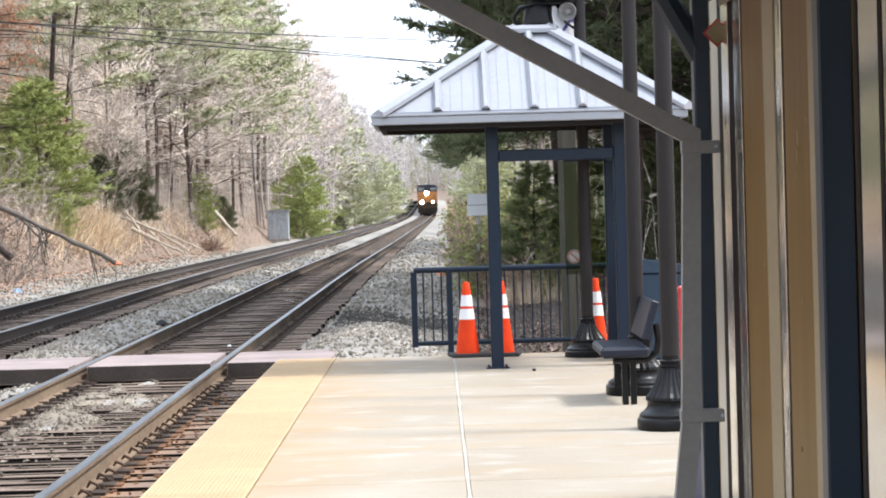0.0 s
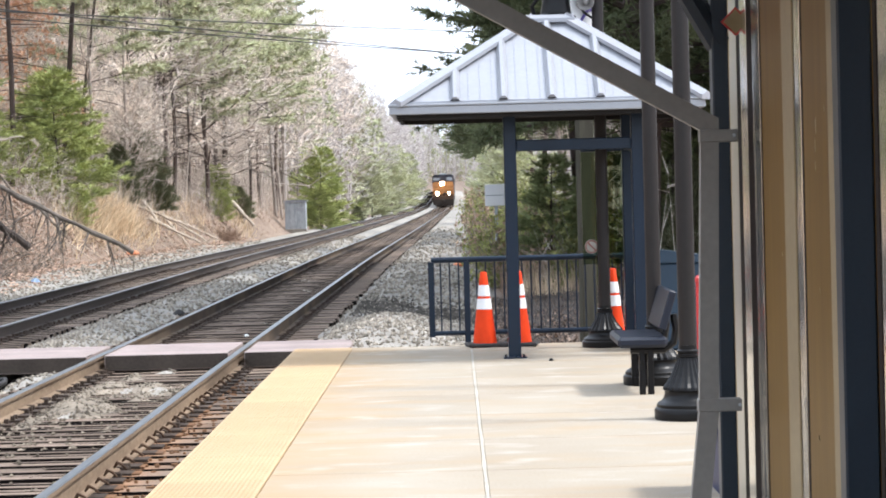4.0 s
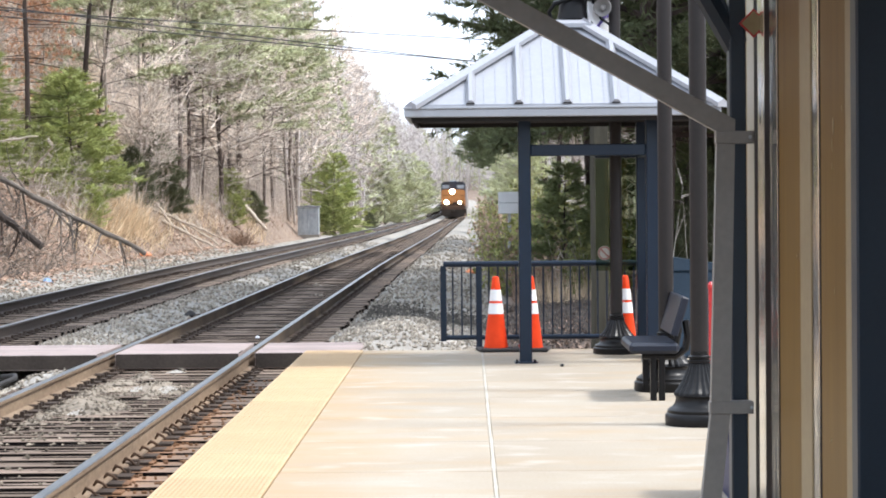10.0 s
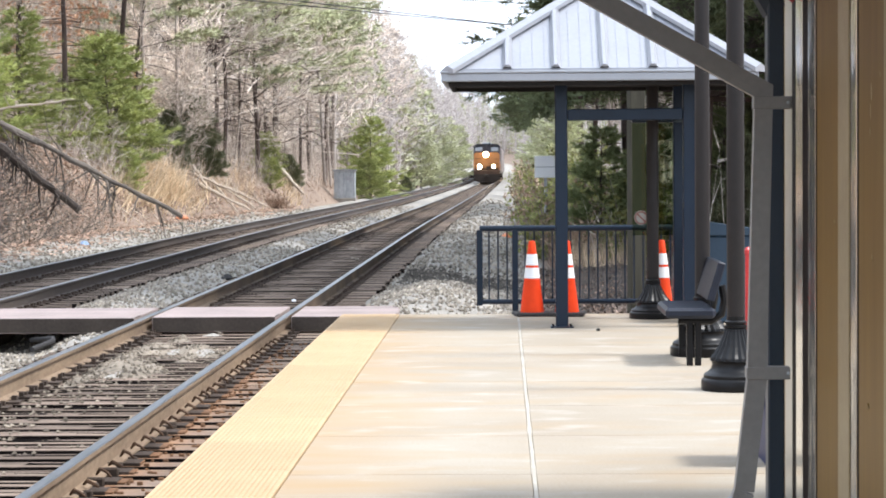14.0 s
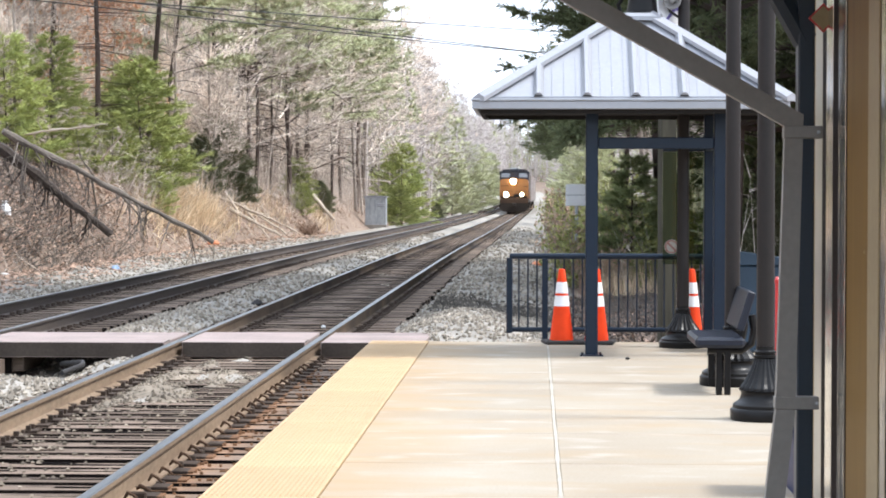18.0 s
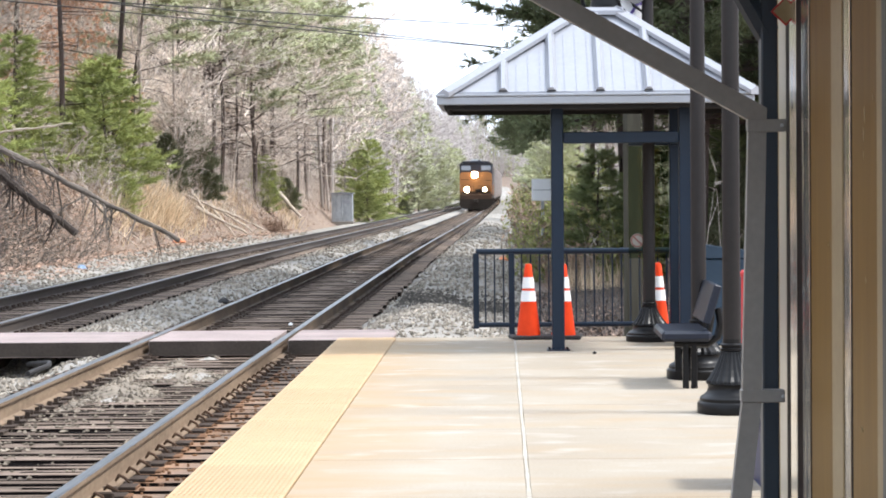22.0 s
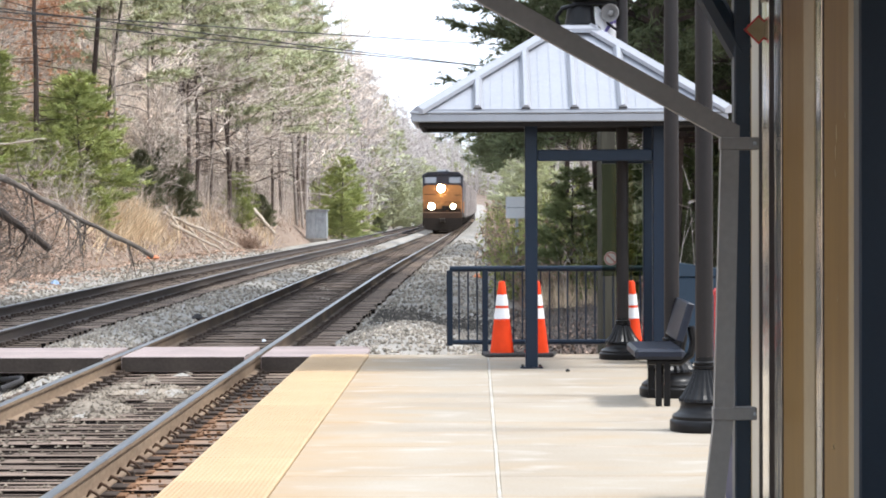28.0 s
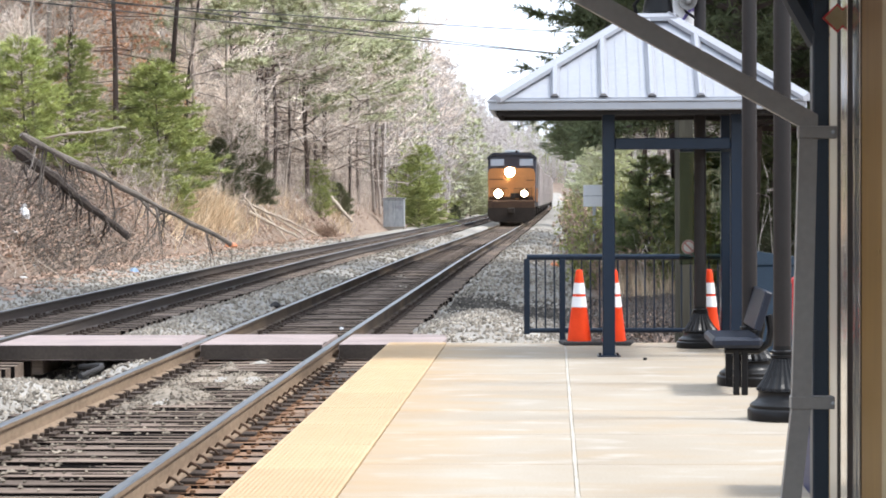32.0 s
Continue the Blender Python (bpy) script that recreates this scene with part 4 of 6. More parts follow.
def lamp_post(x, y, base, top, lamp, tall=1.0):
    p = thing("lamp_post", "dark bronze lamp post with a bell lamp and iron base" if lamp else "dark bronze lamp post on a fluted cast iron base", "lamp post", pose(x, y, 0), "lamp posts along the platform")
    b = part("base", Shape().lathe([(r * base, z * tall) for r, z in ((0.98, 0), (1.0, 0.012), (1.0, 0.07), (0.96, 0.082), (0.93, 0.085), (0.93, 0.105), (0.88, 0.118), (0.80, 0.128), (0.72, 0.15), (0.69, 0.18), (0.70, 0.195), (0.74, 0.205))], 28), M_IRON, p, "turned cast iron plinth", smooth=True)
    part("fluted_bell", Shape().lathe([(max(r * base, 0.066), z * tall) for r, z in ((0.75, 0.206), (0.73, 0.225), (0.635, 0.255), (0.52, 0.30), (0.42, 0.35), (0.34, 0.40), (0.31, 0.425))], 44, flutes=1, deep=0.07), M_IRON, b)
    part("collar", Shape().lathe([(r, z * tall) for r, z in ((0.070, 0.426), (0.082, 0.432), (0.082, 0.444), (0.070, 0.450), (0.070, 0.458), (0.078, 0.463), (0.078, 0.473), (0.064, 0.482), (0.063, 0.51))], 24), M_IRON, b, smooth=True)
    part("pole", Shape().lathe([(0.062, 0.50 * tall), (0.058, top)], 16), M_PIPE, p, smooth=True)
    if lamp:
        part("arm", Shape().tube([(0, 0, 3.60), (-0.2, -0.1, 3.60), (-0.45, -0.13, 3.59), (-0.60, -0.08, 3.55), (-0.66, 0, 3.47), (-0.64, 0.02, 3.38)], 0.022, 8), M_IRON, p, smooth=True)
        part("arm_brace", Shape().tube([(0, 0, 3.30), (-0.14, 0, 3.40), (-0.20, 0, 3.55), (-0.28, 0, 3.70)], 0.014, 8), M_IRON, p, smooth=True)
        sh = part("shade", Shape().lathe([(0.05, 3.60), (0.115, 3.595), (0.13, 3.575), (0.14, 3.50), (0.16, 3.39), (0.20, 3.365), (0.215, 3.335), (0.215, 3.31), (0.17, 3.315)], 28, (-0.42, 0, 0)), M_IRON, p, "dark bell-shaped lamp shade", smooth=True)
        up = part("upper_shade", Shape().lathe([(0.04, 4.10), (0.14, 4.07), (0.19, 3.98), (0.205, 3.80), (0.225, 3.765), (0.275, 3.735), (0.288, 3.71), (0.288, 3.665), (0.25, 3.66), (0.24, 3.635), (0.18, 3.63)], 28, (-0.31, 0, 0)), M_IRON, p, "dark tiered bell lamp shade", smooth=True)
        part("stem", Shape().tube([(-0.42, 0, 3.59), (-0.40, 0, 3.645)], 0.09, 14), M_IRON, up)
        part("cross_arm", Shape().tube([(-0.62, 0, 3.56), (0.0, 0, 3.56)], 0.022, 8), M_IRON, p)
        ds_ = part("diamond_sign", Shape().box(-0.25, 0.25, -0.004, 0.004, -0.25, 0.25, 0.002), M_WHITE, p, "red diamond warning sign with a white border", at=pose(0.12, -0.08, 3.96, 0, 45, 0))
        part("face", Shape().box(-0.225, 0.225, -0.008, -0.0042, -0.225, 0.225, 0.001), M_RED, ds_)
        part("lens", Shape().lathe([(0.16, 3.312), (0.12, 3.29), (0.02, 3.28)], 20, (-0.42, 0, 0)), M_WHITE, sh, smooth=True)
        hs = part("loudspeaker", Shape().lathe([(0.025, -0.12), (0.035, -0.07), (0.065, -0.03), (0.095, 0.01), (0.088, 0.014), (0.05, -0.03), (0.03, -0.045), (0.028, 0.0), (0.01, 0.012)], 20), M_DOWN, p, "grey horn loudspeaker", smooth=True, at=pose(-0.125, -0.10, 3.50, 90, 0, -15))
        part("bracket", Shape().box(-0.015, 0.015, -0.015, 0.015, -0.16, -0.09, 0.003), M_IRON, hs)
        sn = part("station_sign", Shape().box(-0.24, 0.10, -0.012, 0.012, 2.98, 3.36, 0.006), M_WHITE, p, "white and purple station name sign", at=pose(-0.08, 0.10, 0.21, 0, 0, 35))
        part("border", Shape().prism([(-0.24, 2.98), (-0.21, 2.98), (0.10, 3.33), (0.10, 3.36), (0.07, 3.36)], -0.018, -0.0125), M_PURPLE, sn)
        part("lettering_bar", Shape().box(0.0, 0.05, -0.018, -0.0125, 3.20, 3.24), M_PURPLE, sn)
    return p


lamp_post(1.578, 15.62, 0.24, 4.6, False)
lamp_post(1.598, 18.45, 0.265, 4.6, False)
lamp_post(1.49, 22.95, 0.24, 5.2, True, 0.82)

# ---- bench ----
bn = thing("platform_bench", "dark slate blue slab bench on black steel legs", "bench", pose(1.225, 17.42, 0))
part("seat", Shape().box(0.0, 0.385, 0.0, 0.98, 0.367, 0.452, 0.024), M_BENCH, bn)
part("backrest", Shape().box(-0.03, 0.03, 0.0, 0.98, 0.0, 0.31, 0.008), M_BENCH, bn, at=pose(0.345, 0, 0.505, 0, 17, 0))
for y in (0.10, 0.88):
    for x in (0.19, 0.255):
        part("leg", Shape().box(x - 0.024, x + 0.024, y - 0.028, y + 0.028, 0.0, 0.365, 0.005), M_IRON, bn)
    part("bracket", Shape().tube([(0.10, y, 0.35), (0.36, y, 0.345), (0.44, y, 0.40), (0.46, y, 0.50), (0.44, y, 0.62)], 0.03, 8), M_IRON, bn, smooth=True)

# litter bin and red post behind the bench
lb = thing("litter_bin", "slate blue steel litter bin with a sloped lid", "litter bin", pose(2.15, 22.4, 0))
part("body", Shape().box(-0.22, 0.30, -0.25, 0.25, 0.0, 0.86, 0.02), M_BINSLATE, lb)
part("lid", Shape().prism([(-0.24, 0.862), (0.32, 0.862), (0.32, 0.92), (-0.22, 1.0)], -0.27, 0.27), M_BINSLATE, lb)
rp = thing("red_marker_post", "red enamel marker post standing on the platform", "marker post", pose(1.765, 16.6, 0))
part("post", Shape().box(-0.016, 0.016, -0.016, 0.016, 0.0, 0.9, 0.005), M_RED, rp)
part("cap", Shape().lathe([(0.024, 0.9), (0.024, 0.93), (0.01, 0.95)], 8), M_RED, rp)

# ---- near shelter ----
DRAWN = Matrix.Translation((0, 0, 1.56)) @ Matrix.Diagonal((0.92, 0.92, 0.92, 1)) @ Matrix.Translation((0, 0, -1.56))
NS = thing("station_shelter", "bronze panelled station shelter with navy columns and coated windows", "shelter", at=DRAWN)
WX, FOOT = 1.40, -0.13
colA, colB = (1.26, 11.0), (1.365, 8.05)
for (x, y), m in ((colA, M_NAVY), (colB, M_NAVY), ((1.38, 5.0), M_NAVY), ((1.38, 2.0), M_NAVY)):
    part("column", Shape().box(x, x + (0.08 if y > 10 else 0.125), y, y + 0.125, FOOT, 2.75, 0.008), m, NS, "navy painted steel column")


def wall_piece(name, y0, y1, mat, dx=0.0, z0=FOOT, z1=2.6, label=""):
    return part(name, Shape().box(WX + dx, WX + 0.05 + dx, min(y0, y1), max(y0, y1), z0, z1, 0.003), mat, NS, label)


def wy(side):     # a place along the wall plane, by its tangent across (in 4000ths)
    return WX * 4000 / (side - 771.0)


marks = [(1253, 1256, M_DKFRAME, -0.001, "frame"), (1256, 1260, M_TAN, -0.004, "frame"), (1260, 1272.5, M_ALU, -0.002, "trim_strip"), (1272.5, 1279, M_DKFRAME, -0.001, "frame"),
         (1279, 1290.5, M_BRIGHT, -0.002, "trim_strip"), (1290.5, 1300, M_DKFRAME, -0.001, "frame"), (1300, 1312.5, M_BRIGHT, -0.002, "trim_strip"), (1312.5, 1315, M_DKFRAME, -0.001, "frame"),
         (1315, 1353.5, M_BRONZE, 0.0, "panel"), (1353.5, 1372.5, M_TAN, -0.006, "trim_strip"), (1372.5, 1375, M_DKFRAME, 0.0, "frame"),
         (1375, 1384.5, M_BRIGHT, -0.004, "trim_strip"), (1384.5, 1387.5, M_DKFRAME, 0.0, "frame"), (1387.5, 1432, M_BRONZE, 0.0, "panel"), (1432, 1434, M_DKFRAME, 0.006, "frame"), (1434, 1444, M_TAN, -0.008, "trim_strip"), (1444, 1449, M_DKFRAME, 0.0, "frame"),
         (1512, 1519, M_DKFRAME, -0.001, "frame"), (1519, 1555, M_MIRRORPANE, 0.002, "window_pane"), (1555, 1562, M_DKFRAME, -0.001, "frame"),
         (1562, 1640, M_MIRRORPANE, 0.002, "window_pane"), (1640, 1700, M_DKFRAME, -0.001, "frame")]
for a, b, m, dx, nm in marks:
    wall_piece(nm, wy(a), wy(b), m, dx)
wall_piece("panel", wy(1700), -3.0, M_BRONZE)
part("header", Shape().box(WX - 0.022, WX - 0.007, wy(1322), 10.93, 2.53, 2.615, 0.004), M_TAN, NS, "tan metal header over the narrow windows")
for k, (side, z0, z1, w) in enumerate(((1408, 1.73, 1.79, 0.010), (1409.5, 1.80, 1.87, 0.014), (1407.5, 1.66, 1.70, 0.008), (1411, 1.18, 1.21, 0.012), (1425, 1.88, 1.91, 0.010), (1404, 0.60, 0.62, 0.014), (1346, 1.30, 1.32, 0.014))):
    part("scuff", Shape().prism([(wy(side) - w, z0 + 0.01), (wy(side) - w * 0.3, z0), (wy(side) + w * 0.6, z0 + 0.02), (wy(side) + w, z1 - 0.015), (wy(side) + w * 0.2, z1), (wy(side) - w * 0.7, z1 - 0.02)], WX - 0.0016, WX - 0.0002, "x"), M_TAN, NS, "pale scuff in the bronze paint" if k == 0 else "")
part("back_wall", Shape().box(3.4, 3.5, -3.0, 11.68, FOOT, 2.6), M_BRONZE, NS)
part("end_wall", Shape().box(WX + 0.07, 3.39, 11.6, 11.68, FOOT, 2.6), M_BRONZE, NS)
part("roof_beam", Shape().box(1.25, 1.40, -3.0, 11.12, 2.62, 2.78, 0.01), M_NAVY, NS)
part("roof", Shape().prism([(-0.25, 2.80), (1.3, 2.80), (3.9, 2.80), (3.9, 2.92), (1.3, 3.75), (-0.25, 2.92)], -3.4, 10.88), M_ROOF, NS)
part("gutter", Shape().box(-0.37, -0.26, -3.4, 10.88, 2.74, 2.90, 0.015), M_FASCIA, NS)
part("knee_brace", Shape().tube([(1.30, 11.06, 2.30), (1.12, 11.06, 2.62), (0.95, 11.06, 2.79)], 0.062, 8), M_NAVY, NS)
# downspout: slanting run from the gutter, drop along the column, kicked-out foot
ds = thing("downspout", "grey square metal downspout strapped to a navy column", "downspout", at=DRAWN)


def square_run(pts, w, d):
    s = Shape()
    n = len(pts)
    for i, p in enumerate(pts):
        p = Vector(p)
        t = (Vector(pts[min(i + 1, n - 1)]) - Vector(pts[max(i - 1, 0)])).normalized()
        side = t.cross(Vector((0, 1, 0))).normalized()
        if 0 < i < n - 1:
            t0 = (p - Vector(pts[i - 1])).normalized()
            side = side / max(0.5, side.dot(t0.cross(Vector((0, 1, 0))).normalized()))
        for a, b in ((-1, -1), (1, -1), (1, 1), (-1, 1)):
            s.v.append(tuple(p + side * a * w / 2 + Vector((0, b * d / 2, 0))))
    for i in range(n - 1):
        for k in range(4):
            s.f.append((i * 4 + k, i * 4 + (k + 1) % 4, i * 4 + 4 + (k + 1) % 4, i * 4 + 4 + k))
    s.f += [(3, 2, 1, 0), (n * 4 - 4, n * 4 - 3, n * 4 - 2, n * 4 - 1)]
    s.mi = [0] * len(s.f)
    return s


part("pipe", square_run([(-0.30, 10.78, 2.76), (1.213, 10.78, 1.905), (1.178, 10.78, 0.53), (1.118, 10.78, 0.0)], 0.092, 0.075), M_DOWN, ds)
part("shoe", square_run([(1.117, 10.78, -0.004), (1.095, 10.77, -0.06), (1.03, 10.72, -0.10)], 0.094, 0.077), M_DOWN, ds)
for z in (1.85, 0.565):
    o = 0.0 if z > 1 else -0.036
    st = part("strap", Shape().box(1.163 + o, 1.345 + o * 0.3, 10.735, 10.815, z - 0.03, z + 0.03, 0.004), M_DOWN, ds)
    part("screw", Shape().lathe([(0.009, 0), (0.009, 0.006), (0.004, 0.008)], 8), M_CABINET, st, at=pose(1.325, 10.733, z, 90))
hz = thing("hazard_placard", "small white diamond placard with a red border", "placard", DRAWN @ pose(1.372, 10.955, 2.405, 0, 45, 0))
part("plate", Shape().box(-0.05, 0.05, -0.004, 0.004, -0.05, 0.05, 0.001), M_RED, hz)
part("face", Shape().box(-0.042, 0.042, -0.008, -0.0045, -0.042, 0.042, 0.001), M_TAN, hz)
bb = thing("recycling_bin", "bright blue plastic recycling bin behind the column", "recycling bin", pose(1.30, 11.6, 0))
part("body", Shape().prism([(0.03, 0.0), (0.40, 0.0), (0.43, 0.55), (0.0, 0.55)], 0.0, 0.45), M_BIN, bb)
part("lid", Shape().box(-0.01, 0.44, -0.01, 0.46, 0.552, 0.59, 0.01), M_BIN, bb)

# ---- lineside ----
wp = thing("timber_post", "weathered square timber post behind the railing", "post", pose(1.62, 28.0, height(1.62, 28.0) - 0.2, 0, 0, 12))
part("shaft", Shape().box(-0.095, 0.095, -0.095, 0.095, 0.0, 3.3, 0.012), M_POLEWOOD, wp)
part("cap", Shape().box(-0.11, 0.11, -0.11, 0.11, 3.302, 3.34, 0.01), M_POLEWOOD, wp)
gb = thing("signal_cabinet", "weathered aluminium signal cabinet beside the line", "signal cabinet", pose(-10.05, 143, cz(143) - 0.1))
part("body", Shape().box(-0.66, 0.66, -0.5, 0.5, 0.0, 1.72, 0.02), M_CABINET, gb)
part("door", Shape().box(-0.55, 0.05, -0.53, -0.502, 0.15, 1.6, 0.01), M_CABINET, gb)
part("vent", Shape().box(0.12, 0.55, -0.53, -0.502, 1.15, 1.35, 0.01), M_FASCIA, gb)
part("roof", Shape().prism([(-0.75, 1.722), (0.75, 1.722), (0.75, 1.80), (0.0, 1.86), (-0.75, 1.80)], -0.58, 0.58), M_ROOF, gb)
part("plinth", Shape().box(-0.7, 0.7, -0.55, 0.55, -0.7, -0.002, 0.02), M_SLABSIDE, gb)
ws = thing("lineside_sign", "white rectangular lineside sign on a steel post", "sign", pose(0.87, 50, 0, 0, 0, 8))
part("board", Shape().box(-0.20, 0.30, -0.012, 0.012, 1.28, 1.76, 0.006), M_SIGN, ws)
part("fold_line", Shape().box(-0.19, 0.29, -0.016, -0.0125, 1.51, 1.525), M_FASCIA, ws)
part("post", Shape().box(0.02, 0.08, 0.014, 0.07, -0.7, 1.7, 0.004), M_CABINET, ws)


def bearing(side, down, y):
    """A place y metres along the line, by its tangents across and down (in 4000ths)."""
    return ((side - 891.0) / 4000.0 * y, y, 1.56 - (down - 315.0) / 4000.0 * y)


wires = thing("overhead_cables", "thin black utility cables crossing above the line", "cables", kind="structure")
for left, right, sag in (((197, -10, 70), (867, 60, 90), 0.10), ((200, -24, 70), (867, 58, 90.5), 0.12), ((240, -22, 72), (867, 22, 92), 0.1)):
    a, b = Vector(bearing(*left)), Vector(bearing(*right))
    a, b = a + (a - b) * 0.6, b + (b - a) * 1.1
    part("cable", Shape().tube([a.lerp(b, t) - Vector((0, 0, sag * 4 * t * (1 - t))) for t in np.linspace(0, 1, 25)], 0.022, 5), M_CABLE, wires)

# ---- train ----
wheel_mesh = Shape().tube([(-0.07, 0, 0), (0.07, 0, 0)], 0.46, 20).mesh("wheel", M_LOCOK)


def bogie(parent, y, axles, gap):
    b = part("bogie", Shape().box(-1.05, -0.88, y - gap * axles / 2, y + gap * axles / 2, 0.35, 0.75, 0.03)
             .box(0.88, 1.05, y - gap * axles / 2, y + gap * axles / 2, 0.35, 0.75, 0.03).box(-0.88, 0.88, y - 0.3, y + 0.3, 0.45, 0.8, 0.03), M_LOCOK, parent)
    for i in range(axles):
        for x in (-0.755, 0.755):
            part("wheel", wheel_mesh, None, b, at=Matrix.Translation((x, y + (i - (axles - 1) / 2) * gap, 0.46)))


def locomotive(label):
    L = 22.3
    e = thing("locomotive", label, "locomotive", group="freight train")
    f = -L / 2
    part("frame", Shape().box(-1.5, 1.5, f + 0.35, L / 2, 1.05, 1.42, 0.04), M_LOCOK, e)
    part("plow", Shape().prism([(-1.5, 1.05), (1.5, 1.05), (1.45, 0.35), (1.1, 0.13), (-1.1, 0.13), (-1.45, 0.35)], f + 0.05, f + 0.3), M_LOCOK, e, "grimy snowplow")
    part("pilot", Shape().box(-1.52, 1.52, f + 0.2, f + 0.42, 0.95, 1.52, 0.04), M_LOCOBR, e, "grimy brown pilot beam")
    part("coupler", Shape().box(-0.16, 0.16, f - 0.45, f + 0.25, 0.75, 1.0, 0.04).box(-0.24, 0.24, f - 0.6, f - 0.35, 0.68, 1.06, 0.06), M_LOCOK, e)
    nose = part("nose", Shape().prism([(-1.5, 1.43), (1.5, 1.43), (1.53, 3.30), (1.42, 3.54), (1.2, 3.62), (-1.2, 3.62), (-1.42, 3.54), (-1.53, 3.30)], f + 0.8, f + 2.3), M_LOCOY, e, "yellow nose")
    part("nose_door", Shape().box(0.25, 0.95, f + 0.765, f + 0.798, 1.6, 3.1, 0.01), M_LOCOY, nose)
    part("coupling_gear", Shape().box(-0.05, 0.55, f + 0.72, f + 0.798, 1.66, 2.0, 0.02).box(0.5, 1.1, f + 0.74, f + 0.798, 1.60, 1.86, 0.02), M_LOCOK, nose, "dark hoses and grab irons")
    part("stripe", Shape().box(-1.5, 1.5, f + 0.788, f + 0.799, 1.44, 1.78), M_LOCOBR, nose, "grimy brown lower band")
    part("rib", Shape().box(-1.44, -0.55, f + 0.78, f + 0.799, 2.86, 2.92).box(0.4, 1.44, f + 0.78, f + 0.799, 2.80, 2.86), M_LOCOBR, nose)
    cab = part("cab", Shape().prism([(-1.56, 1.43), (1.56, 1.43), (1.56, 4.25), (1.2, 4.48), (-1.2, 4.48), (-1.56, 4.25)], f + 2.31, f + 4.9), M_LOCOB, e, "dark blue cab")
    part("cab_roof", Shape().prism([(-1.64, 4.22), (-1.25, 4.50), (1.25, 4.50), (1.64, 4.22), (1.60, 4.36), (1.22, 4.66), (-1.22, 4.66), (-1.60, 4.36)], f + 2.15, f + 5.0), M_LOCOB, cab, "dark roof")
    part("visor_band", Shape().box(-1.5, 1.5, f + 2.28, f + 2.308, 3.62, 4.30, 0.01), M_LOCOB, cab)
    for x0, x1 in ((-1.40, -0.50), (0.50, 1.40)):
        part("windshield", Shape().box(x0, x1, f + 2.24, f + 2.278, 3.78, 4.24, 0.015), M_SCREEN, cab, "glass windshield")
    # lit discs drawn oversize, the bloom around the lamps put into their shape
    hl = part("headlight_housing", Shape().box(-0.46, 0.30, f + 0.70, f + 2.3, 3.02, 3.70, 0.08), M_LOCOY, e)
    part("headlight", Shape().lathe([(0.30, 0), (0.30, 0.02), (0.17, 0.05)], 22), M_LAMP, hl, "lit round headlight", at=pose(-0.1, f + 0.69, 3.36, 90))
    for x in (-0.84, 0.84):
        d = part("ditch_light_housing", Shape().box(x - 0.27, x + 0.27, f + 0.42, f + 0.75, 1.69, 2.23, 0.03), M_LOCOK, e)
        part("ditch_light", Shape().lathe([(0.26, 0), (0.26, 0.02), (0.14, 0.04)] if x < 0 else [(0.21, 0), (0.21, 0.02), (0.11, 0.04)], 18), M_DITCH if x < 0 else M_DIM, d, "lit ditch light", at=pose(x, f + 0.415, 1.96, 90))
    for x in (-1.46, 1.46):
        part("handrail", Shape().tube([(x, f + 0.45, 1.1), (x, f + 0.45, 2.35), (x, f + 0.7, 2.45), (x, f + 2.2, 2.45)], 0.022, 6), M_LOCOY, e)
        part("handrail", Shape().tube([(x, f + 5.2, 2.4), (x, L / 2 - 0.3, 2.4)], 0.022, 6), M_LOCOY, e)
        for k in range(10):
            part("stanchion", Shape().tube([(x, f + 5.3 + k * 1.8, 1.42), (x, f + 5.3 + k * 1.8, 2.4)], 0.02, 6), M_LOCOY, e)
        part("step_well", Shape().box(x - 0.08 if x < 0 else x - 0.35, x + 0.35 if x < 0 else x + 0.08, f + 0.45, f + 0.8, 0.45, 1.04, 0.02), M_LOCOK, e)
    for i in range(2):
        part("front_handrail", Shape().tube([(-1.3 + i * 1.5, f + 0.3, 1.5), (-1.3 + i * 1.5, f + 0.3, 2.3), (-0.2 + i * 1.5, f + 0.3, 2.3), (-0.2 + i * 1.5, f + 0.3, 1.5)], 0.02, 6), M_LOCOK, e)
    part("long_hood", Shape().prism([(-0.95, 1.43), (0.95, 1.43), (0.95, 4.1), (0.75, 4.38), (-0.75, 4.38), (-0.95, 4.1)], f + 4.91, L / 2 - 1.0), M_LOCOB, e, "dark blue engine hood")
    part("radiator_flare", Shape().prism([(-1.4, 4.02), (1.4, 4.02), (1.45, 4.45), (1.2, 4.72), (-1.2, 4.72), (-1.45, 4.45)], L / 2 - 6.5, L / 2 - 1.5), M_LOCOB, e)
    part("exhaust_stack", Shape().box(-0.35, 0.35, 0.6, 1.6, 4.381, 4.62, 0.05), M_LOCOK, e)
    part("horn", Shape().tube([(0.3, f + 3.2, 4.68), (0.3, f + 2.8, 4.74)], [0.03, 0.08], 8), M_LOCOK, e)
    part("air_conditioner", Shape().box(-0.5, 0.5, f + 3.3, f + 4.6, 4.661, 4.84, 0.04), M_CABINET, e)
    part("fuel_tank", Shape().box(-1.35, 1.35, -3.2, 3.2, 0.35, 1.04, 0.1), M_LOCOK, e)
    bogie(e, f + 4.6, 3, 1.9)
    bogie(e, L / 2 - 4.6, 3, 1.9)
    return e


